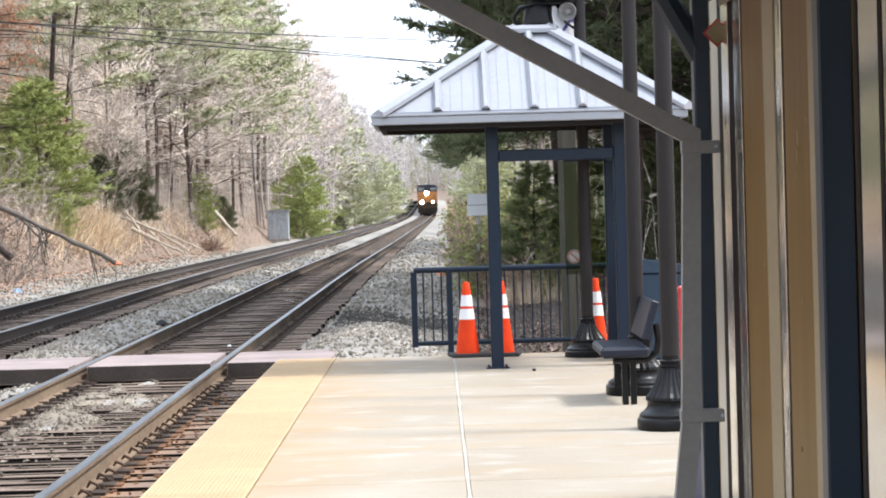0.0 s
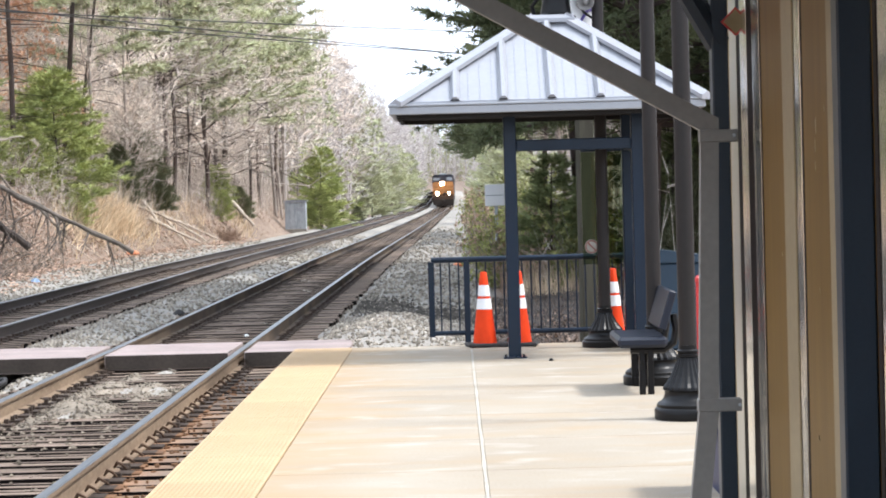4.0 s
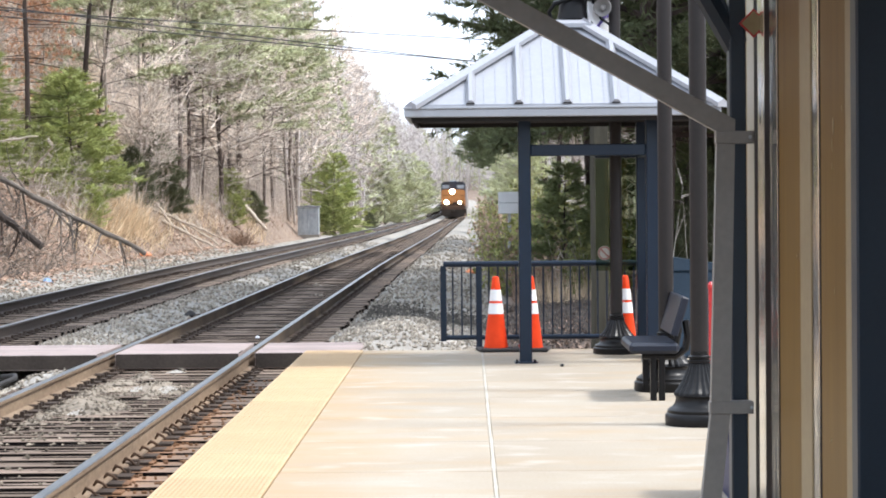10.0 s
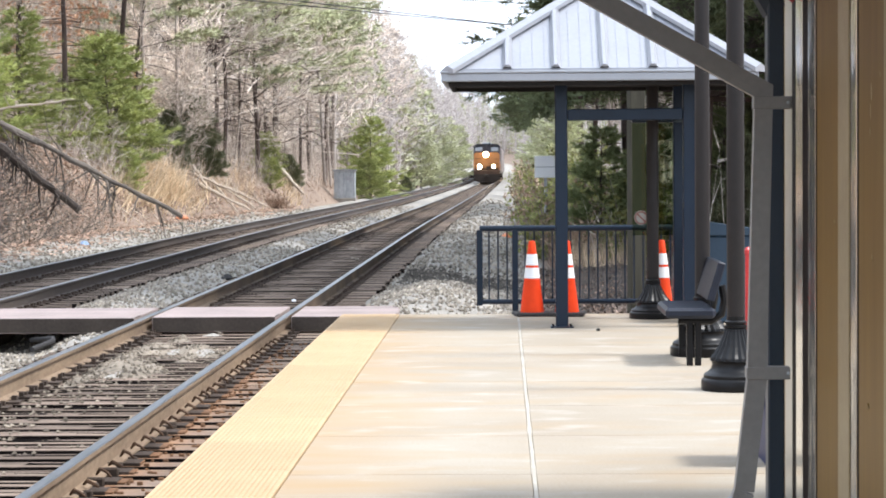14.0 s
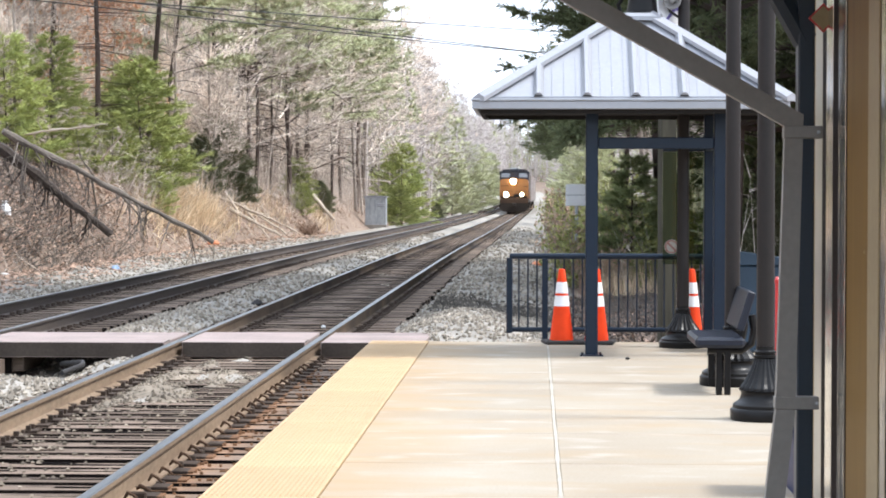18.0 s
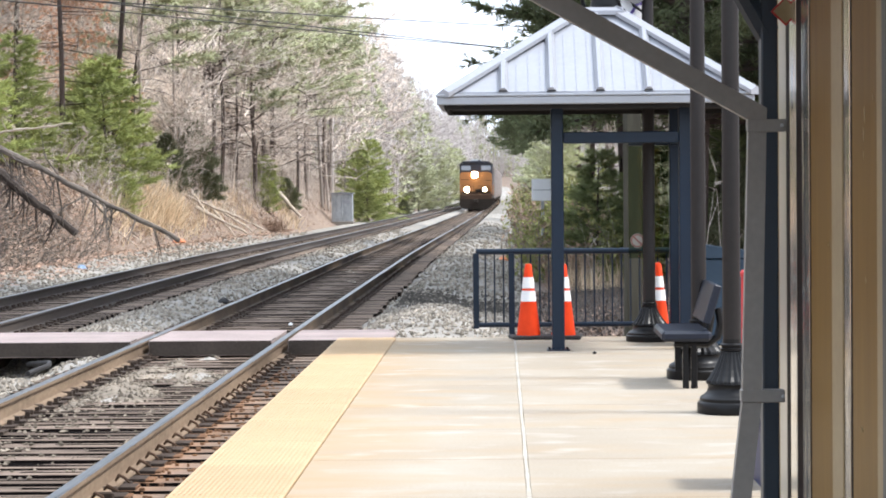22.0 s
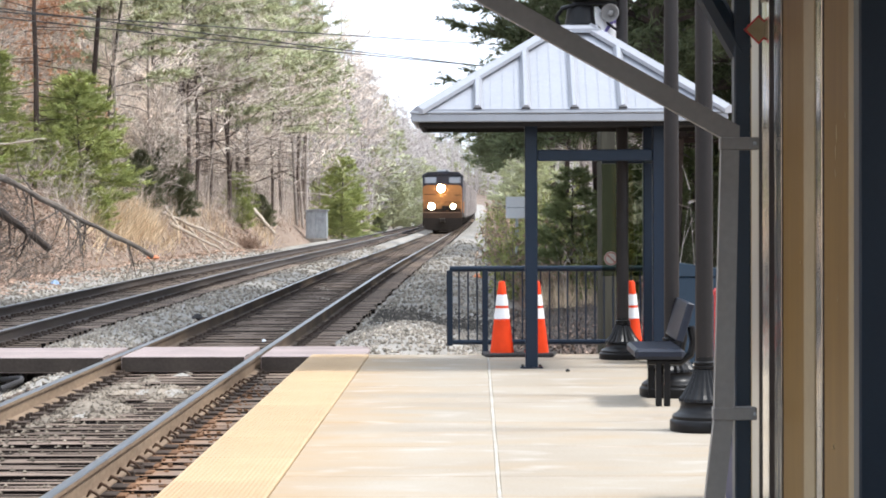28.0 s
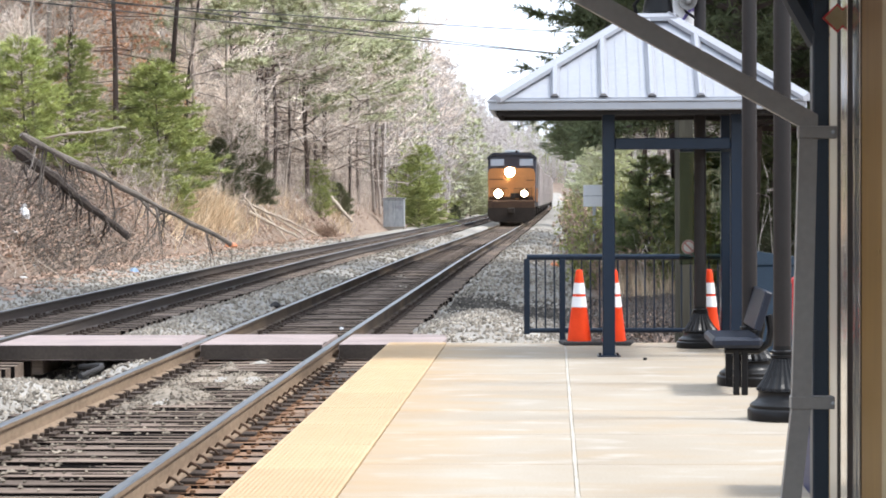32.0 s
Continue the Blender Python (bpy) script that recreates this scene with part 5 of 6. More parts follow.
def freight_car():
    L = 17.6
    e = thing("freight_car", "weathered grey ribbed freight hopper car", "freight car", group="freight train")
    part("body", Shape().prism([(-1.48, 1.1), (1.48, 1.1), (1.52, 4.2), (1.2, 4.45), (-1.2, 4.45), (-1.52, 4.2)], -L / 2 + 0.6, L / 2 - 0.6), M_CARG, e)
    rib = Shape().box(-0.03, 0.03, -0.05, 0.05, 1.1, 4.15, 0.01).mesh("rib", M_CARG)
    for k in range(11):
        for x in (-1.555, 1.555):
            part("rib", rib, None, e, at=Matrix.Translation((x, -L / 2 + 0.8 + k * 1.6, 0)))
    part("sill", Shape().box(-1.5, 1.5, -L / 2, L / 2, 0.9, 1.09, 0.03), M_LOCOK, e)
    part("hatch_walk", Shape().box(-0.35, 0.35, -L / 2 + 1, L / 2 - 1, 4.452, 4.56, 0.02), M_CARG, e)
    bogie(e, -L / 2 + 2.2, 2, 1.8)
    bogie(e, L / 2 - 2.2, 2, 1.8)
    return e


LEAD = locomotive("yellow and dark blue diesel locomotive with lit headlights")
TRAIN = [(LEAD, 11.15)]
dist = 22.3 + 0.9
first = freight_car()
for k in range(9):
    c = first if k == 0 else copy_thing(first, Matrix())
    TRAIN.append((c, dist + 8.8))
    dist += 18.4
# seconds, distance of the leading end along the line
RUN = [(0, 352), (3.5, 331), (7, 309.5), (10.5, 288), (14, 267), (17, 247), (20, 227), (22.5, 210), (25, 193.5), (28, 174), (30, 160), (32, 146)]
RT, RD = [r[0] for r in RUN], [r[1] for r in RUN]


def on_track(y):
    h = 6.0
    dx, dz = (cx(y + h) - cx(y - h)) / (2 * h), (cz(y + h) - cz(y - h)) / (2 * h)
    return Matrix.Translation((cx(y), y, cz(y))) @ Euler((math.atan(dz), 0, -math.atan(dx))).to_matrix().to_4x4()


# ---- trees ----


def blades(V, F, p, d, n, size, spread, width=0.16):
    """Thin leaf or needle blades spraying from p around the direction d."""
    for _ in range(n):
        v = (d + Vector((random.gauss(0, spread), random.gauss(0, spread), random.gauss(0, spread)))).normalized()
        w = v.orthogonal().normalized()
        w = (w * math.cos(a := random.uniform(0, 6.3)) + v.cross(w) * math.sin(a)) * size * width
        tip = p + v * size * random.uniform(0.6, 1.2)
        o = len(V)
        V += [tuple(p - w * 0.6), tuple(p + w * 0.6), tuple(tip)]
        F.append((o, o + 1, o + 2))


def twig(V, F, a, b, r, hair=False):
    d = (b - a).normalized()
    x = d.orthogonal().normalized()
    y = d.cross(x)
    o = len(V)
    if hair:
        s = random.uniform(0, 3.14)
        w = (x * math.cos(s) + y * math.sin(s)) * r * 1.35
        V += [tuple(a + w), tuple(a - w), tuple(b)]
        F.append((o, o + 1, o + 2))
        return
    V += [tuple(a + x * r), tuple(a - x * r * 0.5 + y * r * 0.87), tuple(a - x * r * 0.5 - y * r * 0.87), tuple(b)]
    F += [(o, o + 1, o + 3), (o + 1, o + 2, o + 3), (o + 2, o, o + 3)]


def loose(V, F):
    s = Shape()
    s.v, s.f, s.mi = V, F, [0] * len(F)
    return s


def trunk_line(h, lean, r0, n=9):
    pts, x, y = [], 0.0, 0.0
    for i in range(n):
        t = i / (n - 1)
        pts.append(Vector((x + lean * t * h, y, t * h - 0.4 * (i == 0))))
        x += random.gauss(0, 0.045 * h / n)
        y += random.gauss(0, 0.045 * h / n)
    return pts, [r0 * (1 - 0.86 * i / (n - 1)) for i in range(n)]


def along(pts, t):
    f = t * (len(pts) - 1)
    i = min(int(f), len(pts) - 2)
    return pts[i].lerp(pts[i + 1], f - i)


def wander(s=1.0, up=0.0):
    return Vector((random.gauss(0, s), random.gauss(0, s), random.gauss(up, s * 0.7)))


def bare_tree(h, r0, low, limbs, leafy=0, fine=(9, 5, 1), thick=1.0, spread=1.0, bark=None, droop=0.0):
    s = Shape()
    pts, rad = trunk_line(h, random.gauss(0, 0.03), r0)
    s.tube(pts, rad, 7)
    V, F, LV, LF = [], [], [], []
    for _ in range(limbs):
        t = low + (0.99 - low) * random.random() ** 0.8
        p = along(pts, t)
        a = random.uniform(0, 6.283)
        d = Vector((math.cos(a), math.sin(a), random.uniform(0.25, 1.1))).normalized()
        if droop:
            d.z *= 0.6
        ln = h * random.uniform(0.12, 0.28) * (1.3 - t) * spread
        mid = p + d * ln * 0.5 + Vector((0, 0, random.uniform(-0.1, 0.15) * ln))
        end = mid + (d + Vector((random.gauss(0, 0.25), random.gauss(0, 0.25), random.uniform(0.0, 0.5) - droop))).normalized() * ln * 0.6
        lr = r0 * (1 - 0.8 * t) * 0.38
        s.tube([p, mid, end], [lr, lr * 0.6, lr * 0.15], 4, caps=False)
        for _ in range(fine[0]):
            u = random.uniform(0.1, 1.0)
            q = p.lerp(mid, u * 2) if u < 0.5 else mid.lerp(end, u * 2 - 1)
            dd = (d + wander(0.6, 0.2)).normalized()
            e2 = q + dd * ln * random.uniform(0.25, 0.6)
            twig(V, F, q, e2, (0.010 + lr * 0.22) * thick)
            for _ in range(fine[1]):
                q2 = q.lerp(e2, random.uniform(0.15, 1.0))
                d3 = (dd + wander(0.75, 0.1)).normalized()
                e3 = q2 + d3 * random.uniform(0.35, 0.95)
                twig(V, F, q2, e3, 0.009 * thick, True)
                if leafy and random.random() < leafy:
                    blades(LV, LF, e3, d3, 8, 0.16, 0.8, 0.5)
                for _ in range(fine[2]):
                    q3 = q2.lerp(e3, random.uniform(0.2, 0.9))
                    twig(V, F, q3, q3 + (d3 + wander(0.8, 0.1)).normalized() * random.uniform(0.25, 0.6), 0.007 * thick, True)
    res = [("trunk", s.mesh("trunk", bark or M_BARK, True)), ("crown", loose(V, F).mesh("crown", M_TWIG))]
    if LF:
        res.append(("foliage", loose(LV, LF).mesh("foliage", M_OAKLEAF)))
    return res


def evergreen(h, r0, low, limbs, reach, needle, size, stations, per, width, taper=0.7, sag=0.0, snags=10, clump=0.0, rise=0.25, crowd=1.0, least=0.55, skirt=1.0, fluff=0.18):
    """A conifer: limbs in rough tiers, each carrying flat feathery sprays towards its outer part."""
    s = Shape()
    pts, rad = trunk_line(h, random.gauss(0, 0.02), r0)
    s.tube(pts, rad, 7)
    V, F = [], []
    for i in range(limbs):
        t = low + (0.985 - low) * ((i + random.random()) / limbs) ** crowd
        p = along(pts, t)
        a = i * 2.4 + random.gauss(0, 0.5)
        k = (1 - (t - low) / (1 - low)) ** taper
        ln = reach * (0.12 + 0.95 * k) * random.uniform(least, 1.08) * (skirt + (1 - skirt) * min(1.0, (t - low) / 0.09))
        d = Vector((math.cos(a), math.sin(a), random.uniform(rise - 0.2, rise + 0.2))).normalized()
        mid = p + d * ln * 0.55
        end = mid + (d + Vector((random.gauss(0, 0.15), random.gauss(0, 0.15), random.uniform(-0.25, 0.15) - sag))).normalized() * ln * 0.5
        lr = max(0.010, r0 * (1 - 0.85 * t) * 0.28)
        s.tube([p, mid, end], [lr, lr * 0.6, lr * 0.2], 4, caps=False)
        side = d.cross(Vector((0, 0, 1))).normalized()
        for _ in range(max(3, int(stations * (0.35 + 0.65 * k)))):
            u = random.uniform(0.25, 1.03)
            q = p.lerp(mid, min(1, u * 2)) if u < 0.5 else mid.lerp(end, u * 2 - 1)
            out = (d + side * random.gauss(0, 0.9) + Vector((0, 0, random.gauss(0.05 - sag * 0.5, fluff)))).normalized()
            e = q + out * random.uniform(0.2, 1.0) * (size * 1.6 + 0.22 * ln * (1.1 - 0.6 * u))
            twig(V, F, q, e, 0.006, True)
            for v in (0.25, 0.42, 0.58, 0.74, 0.88, 1.0):
                blades(V, F, q.lerp(e, v), out, max(2, per // 2), size, 0.42 + clump, width)
    for i in range(snags):
        p = along(pts, random.uniform(0.12, max(0.13, low)))
        a = random.uniform(0, 6.283)
        e = p + Vector((math.cos(a), math.sin(a), random.uniform(-0.25, 0.2))) * random.uniform(0.5, 1.8)
        s.tube([p, p.lerp(e, 0.6) + wander(0.08), e], [0.020, 0.012, 0.004], 3, caps=False)
    return [("trunk", s.mesh("trunk", M_PINEBARK, True)), ("crown", loose(V, F).mesh("crown", needle))]


def cone_bush(h, w, mat, n=420, size=0.22):
    s = Shape()
    pts, rad = trunk_line(h * 0.95, 0.0, 0.05 + h * 0.008)
    s.tube(pts, rad, 5)
    V, F = [], []
    lobes = [(random.uniform(0, 6.3), random.uniform(0.1, 0.9), random.uniform(0.15, 0.5)) for _ in range(14)]
    for _ in range(n):
        t = random.random() ** 1.2
        a = random.uniform(0, 6.283)
        bulge = sum(b * math.exp(-((a - la + 3.14) % 6.283 - 3.14) ** 2 * 2 - ((t - lt) * 6) ** 2) for la, lt, b in lobes)
        r = w * 0.5 * ((1 - t) ** 0.75 * (0.2 + 0.9 * random.random() ** 0.7) * (0.82 + 0.3 * math.sin(t * 31 + 1.7 * math.sin(a))) + bulge * (1.05 - t))
        p = Vector((r * math.cos(a), r * math.sin(a), 0.04 * h + t * h * 0.94))
        blades(V, F, p, Vector((math.cos(a) * 0.8, math.sin(a) * 0.8, 0.8)), 9, size * random.uniform(0.8, 1.7), 0.35, 0.06)
    return [("trunk", s.mesh("trunk", M_PINEBARK)), ("crown", loose(V, F).mesh("crown", mat))]


random.seed(11)
BARE = [bare_tree(h, r, low, n) for h, r, low, n in ((16, 0.095, 0.20, 28), (18, 0.12, 0.18, 32), (14, 0.075, 0.2, 26), (17, 0.10, 0.26, 28), (12, 0.06, 0.12, 26))]
BARE += [bare_tree(h, r, low, n, 0, (8, 4, 1), 2.0) for h, r, low, n in ((16, 0.12, 0.12, 30), (18, 0.14, 0.12, 32), (15, 0.10, 0.10, 30))]
SAPLING = [bare_tree(h, r, 0.06, n, 0, (8, 4, 1), 0.9, 1.5) for h, r, n in ((5.5, 0.035, 26), (7.0, 0.04, 30), (4.2, 0.03, 24))]
LIMBY = [bare_tree(h, r, 0.14, n, 0, (5, 3, 1), 1.3, 1.9, M_PINEBARK, 0.75) for h, r, n in ((11, 0.12, 44), (12.5, 0.14, 46))]
OAK = [bare_tree(8, 0.06, 0.12, 26, 0.7)]
PINE = [evergreen(h, r, low, n, reach, M_NEEDLE, 0.32, 15, 13, 0.13, 0.55, 0.05, 34, 0.25) for h, r, low, n, reach in ((15, 0.10, 0.34, 42, 3.4), (17, 0.12, 0.42, 42, 3.7), (13, 0.085, 0.28, 40, 3.1))]
YOUNG = [evergreen(4.6, 0.05, 0.02, 115, 2.15, M_YOUNG, 0.22, 15, 11, 0.115, 0.7, 0.0, 0, 0.0, 0.25), evergreen(6.4, 0.07, 0.03, 115, 2.7, M_YOUNG, 0.25, 15, 11, 0.115, 0.7, 0.0, 0, 0.0, 0.25)]
DARKPINE = [evergreen(23, 0.24, 0.125, 210, 4.3, M_DKNEEDLE, 0.20, 46, 10, 0.12, 0.35, 0.02, 10, 0.2, 0.14, 1.7, 0.66, 0.70, 0.34)]
DARKPINE.append(evergreen(19, 0.22, 0.32, 140, 4.2, M_DKNEEDLE, 0.26, 34, 10, 0.12, 0.35, 0.02, 12, 0.3, 0.14, 1.0, 0.7, 1.0, 0.34))
CEDAR = [cone_bush(2.4, 1.9, M_CEDAR, 2200, 0.22), cone_bush(3.6, 2.1, M_CEDAR, 3000, 0.24), cone_bush(2.6, 2.6, M_CEDAR, 1600, 0.22), evergreen(3.4, 0.05, 0.04, 105, 1.2, M_SPRUCE, 0.17, 14, 9, 0.11, 0.7, 0.0, 0, 0.05, 0.3)]
# farther young pines: haze put into the colour by duller needles
HAZY = [evergreen(6.4, 0.07, 0.03, 115, 2.7, M_NEEDLE, 0.27, 15, 11, 0.115, 0.7, 0.0, 0, 0.0, 0.25)]


def thicket(h, w, mat, stems, leaves):
    """A shrub of many upright stems carrying loose sprays of small leaves."""
    s, V, F = Shape(), [], []
    for _ in range(stems):
        a, r = random.uniform(0, 6.283), w * 0.25 * random.random() ** 0.5
        b = Vector((r * math.cos(a), r * math.sin(a), -0.1))
        e = b + Vector((math.cos(a) * random.uniform(0, 0.5) * w, math.sin(a) * random.uniform(0, 0.5) * w, h * random.uniform(0.55, 1.05)))
        m = b.lerp(e, 0.5) + wander(0.06 * h)
        s.tube([b, m, e], [0.016, 0.010, 0.004], 4, caps=False)
        for _ in range(leaves):
            q = along([b, m, e], random.uniform(0.15, 1.0)) + wander(0.09 * h)
            blades(V, F, q, wander(0.7, 0.4).normalized(), 4, random.uniform(0.08, 0.16), 0.8, 0.35)
    return [("branchwork", s.mesh("branchwork", M_BARK)), ("foliage", loose(V, F).mesh("foliage", mat))]


THICKET = [thicket(1.9, 1.7, M_SHRUB, 26, 30), thicket(1.5, 1.6, M_SHRUB, 24, 30), thicket(1.7, 1.8, M_BRIAR, 34, 16), thicket(1.2, 1.5, M_BRIAR, 30, 16)]
LABELS = {"bare": "bare grey deciduous tree with fine twigs in the woods", "sapling": "thin bare sapling in the undergrowth", "oak": "small oak holding dry russet leaves", "pine": "tall slender pine with a thin olive crown",
          "young": "bright green young pine on the bank", "dark": "dark green spreading pine beside the line", "cedar": "dark green cedar shrub in the undergrowth", "olive": "young pine beside the line, dulled to olive for haze", "limby": "dead dark-barked tree with long drooping limbs", "thicket": "leafy green thicket at the edge of the ballast", "briar": "tangled brown briar thicket beside the ballast"}
KINDS = {"bare": (BARE, "bare_tree", "tree", "bare trees of the woods"), "sapling": (SAPLING, "bare_sapling", "sapling", "saplings of the woods"), "oak": (OAK, "oak_sapling", "tree", ""),
         "pine": (PINE, "pine_tree", "tree", "pines of the woods"), "young": (YOUNG, "young_pine", "tree", "young pines"), "dark": (DARKPINE, "spreading_pine", "tree", ""),
         "cedar": (CEDAR, "cedar_shrub", "shrub", "cedar shrubs"), "olive": (HAZY, "young_pine", "tree", "young pines"), "limby": (LIMBY, "dead_tree", "tree", "dead trees on the bank"), "thicket": (THICKET, "thicket", "shrub", "thickets beside the line"),
         "briar": (THICKET, "briar_thicket", "shrub", "thickets beside the line")}
MODELS = {}


def tree(kind_, i, x, y, turn=0.0, scale=1.0, tip=0.0):
    models, nm, category, group = KINDS[kind_]
    m = Matrix.Translation((x, y, height(x, y) - 0.03)) @ Euler((0, radians(tip), radians(turn))).to_matrix().to_4x4()
    if (kind_, i) in MODELS:
        ob = copy_thing(MODELS[kind_, i], m)
    else:
        ob = thing(nm, LABELS[kind_], category, m, group)
        for n, me in models[i]:
            part(n, me, None, ob)
        MODELS[kind_, i] = ob
    ob.scale = (scale, scale, scale * random.uniform(0.95, 1.08))
    return ob


def plant_woods():
    random.seed(23)
    put = []

    def free(x, y, gap):
        if any((x - a) ** 2 + (y - b) ** 2 < gap ** 2 for a, b in put):
            return False
        put.append((x, y))
        return True

    def band(y0, y1, n, gap, d0, deep, power, side, pick):
        got = tries = 0
        while got < n and tries < 3000:
            tries += 1
            y = random.uniform(y0, y1)
            d = d0 + deep * random.random() ** power
            x = cx(y) + (-6.0 - d if side < 0 else 6.6 + d)
            if free(x, y, gap):
                got += 1
                pick(x, y, d)

    def grown(x, y, d):
        q = random.random()
        i = random.randrange(5) if y < 130 else 5 + random.randrange(3)
        if q < 0.84:
            tree("bare", i, x, y, random.uniform(0, 360), random.uniform(0.8, 1.12), random.gauss(1.5, 2.5))
        else:
            tree("pine", random.randrange(3), x, y, random.uniform(0, 360), random.uniform(0.85, 1.1), random.gauss(1, 2))

    def low(x, y, d):
        tree("sapling", random.randrange(3), x, y, random.uniform(0, 360), random.uniform(0.7, 1.2), random.gauss(2, 4))

    band(56, 80, 22, 1.3, 5.4, 18, 1.2, -1, grown)
    band(80, 140, 46, 1.6, 4.0, 18, 1.4, -1, grown)
    band(140, 240, 60, 2.0, 2.6, 15, 1.4, -1, grown)
    band(62, 90, 40, 0.9, 5.6, 12, 1.0, -1, low)
    band(85, 150, 70, 1.1, 3.6, 12, 1.1, -1, low)
    band(46, 66, 9, 1.3, 1.6, 16, 1.2, 1, grown)
    band(60, 140, 34, 1.6, 0.6, 16, 1.3, 1, grown)
    band(48, 70, 16, 0.9, 1.2, 9, 1.1, 1, low)
    # plants that stand out
    for i, x, y, sc in ((0, -12.75, 73, 0.95), (0, -13.5, 76, 0.85), (1, -14.0, 65, 0.62), (0, -14.6, 62, 0.8), (0, -13.2, 70, 0.5), (0, -11.9, 71, 0.3), (0, -12.2, 116, 0.55), (0, -11.6, 112, 0.35), (1, -9.3, 158, 0.95), (1, -10.4, 165, 0.9), (0, -9.0, 152, 0.6), (0, 1.6, 50.5, 0.3), (0, 1.8, 52, 0.36)):
        tree("young", i, x, y, random.uniform(0, 360), sc)
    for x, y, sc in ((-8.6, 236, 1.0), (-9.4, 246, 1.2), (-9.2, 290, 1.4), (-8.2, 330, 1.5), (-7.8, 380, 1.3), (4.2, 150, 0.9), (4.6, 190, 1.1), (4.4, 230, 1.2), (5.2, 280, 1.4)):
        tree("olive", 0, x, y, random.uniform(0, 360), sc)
    y = 46.0
    tree("briar", 2, 1.45, 49.0, 40, 0.95)
    tree("thicket", 0, 0.98, 48.7, 200, 0.92)
    while y < 420:      # hedge of thickets along the foot of the shoulder
        for deep in (0.0, 1.1):
            i = random.randrange(4)
            x = cx(y) + 4.3 + deep + random.uniform(-0.15, 0.35)
            tree("thicket" if i < 2 else "briar", i, x, y + random.uniform(-0.4, 0.4), random.uniform(0, 360), random.uniform(0.75, 1.25) * (1 + deep * 0.2) * (0.75 if y < 60 else 1))
        y += 1.5 + y * 0.018
    for i, x, y, sc in ((0, -12.75, 86, 0.9), (1, -12.75, 91, 1.12), (0, -13.6, 93, 1.2), (0, -12.3, 91.5, 0.9), (0, -11.6, 122, 0.75), (2, -8.6, 200, 0.6), (3, 2.0, 47.6, 0.8), (3, 2.75, 47.0, 0.7), (3, 4.3, 45, 0.9), (3, 4.9, 49, 1.1), (3, 5.4, 53, 1.2), (1, 5.0, 46, 0.9), (1, 6.2, 58, 1.1), (1, 4.3, 41, 0.7)):
        tree("cedar", i, x, y, random.uniform(0, 360), sc)
    for i, x, y, sc in ((0, -13.9, 71, 1.0), (1, -14.2, 82, 1.0), (2, -14.0, 84, 1.1), (1, -13.2, 100, 1.0), (0, -12.9, 104, 1.1), (1, -12.4, 118, 1.0), (2, -12.6, 124, 1.15), (2, -12.0, 133, 1.2), (0, -14.5, 98, 1.0), (2, -13.9, 110, 1.1), (0, -12.2, 142, 1.1), (1, -11.8, 150, 1.1), (0, -13.4, 128, 1.2)):
        lean = y in (82, 84)      # two trunks lean out over the bank
        tree("pine", i, x, y, 0.0 if lean else random.uniform(0, 360), sc, 6.0 if lean else 0.0)
    for i, x, y, turn, sc in ((0, -12.9, 101, 20, 1.0), (1, -12.3, 113, 140, 1.0), (0, -12.2, 121, 250, 1.05), (1, -13.4, 94, 300, 0.95), (0, -13.8, 107, 80, 1.1)):
        tree("limby", i, x, y, turn, sc, 2.0)
    for i, x, y, sc in ((0, -15.9, 74, 0.8), (0, -16.6, 78, 0.9), (0, -15.2, 80, 0.75), (0, -17.0, 73, 0.9)):
        tree("oak", i, x, y, random.uniform(0, 360), sc)
    # model 1 pines from y 34 to 42 are unseen, added to shade tracks
    for i, x, y, sc in ((0, 3.45, 41, 1.05), (1, 2.7, 47.8, 0.64), (1, 6.2, 37.5, 1.3), (1, 7.8, 41.5, 1.35), (1, 6.0, 34.0, 1.3), (1, 8.0, 58, 0.9), (1, 9.5, 38, 1.45), (0, 5.6, 55, 0.8), (0, 7.0, 47, 0.9), (0, 9.4, 54, 1.0), (0, 10.6, 45, 0.85), (1, 4.8, 300, 1.2), (1, 5.2, 350, 1.3), (1, 5.8, 420, 1.4), (1, 5.2, 78, 0.8), (1, 5.4, 100, 0.85), (1, 5.0, 125, 0.85), (1, 5.6, 160, 0.95), (1, 6.0, 205, 1.0), (1, 6.4, 255, 1.1)):
        tree("dark", i, x, y, random.uniform(0, 360), sc)


plant_woods()


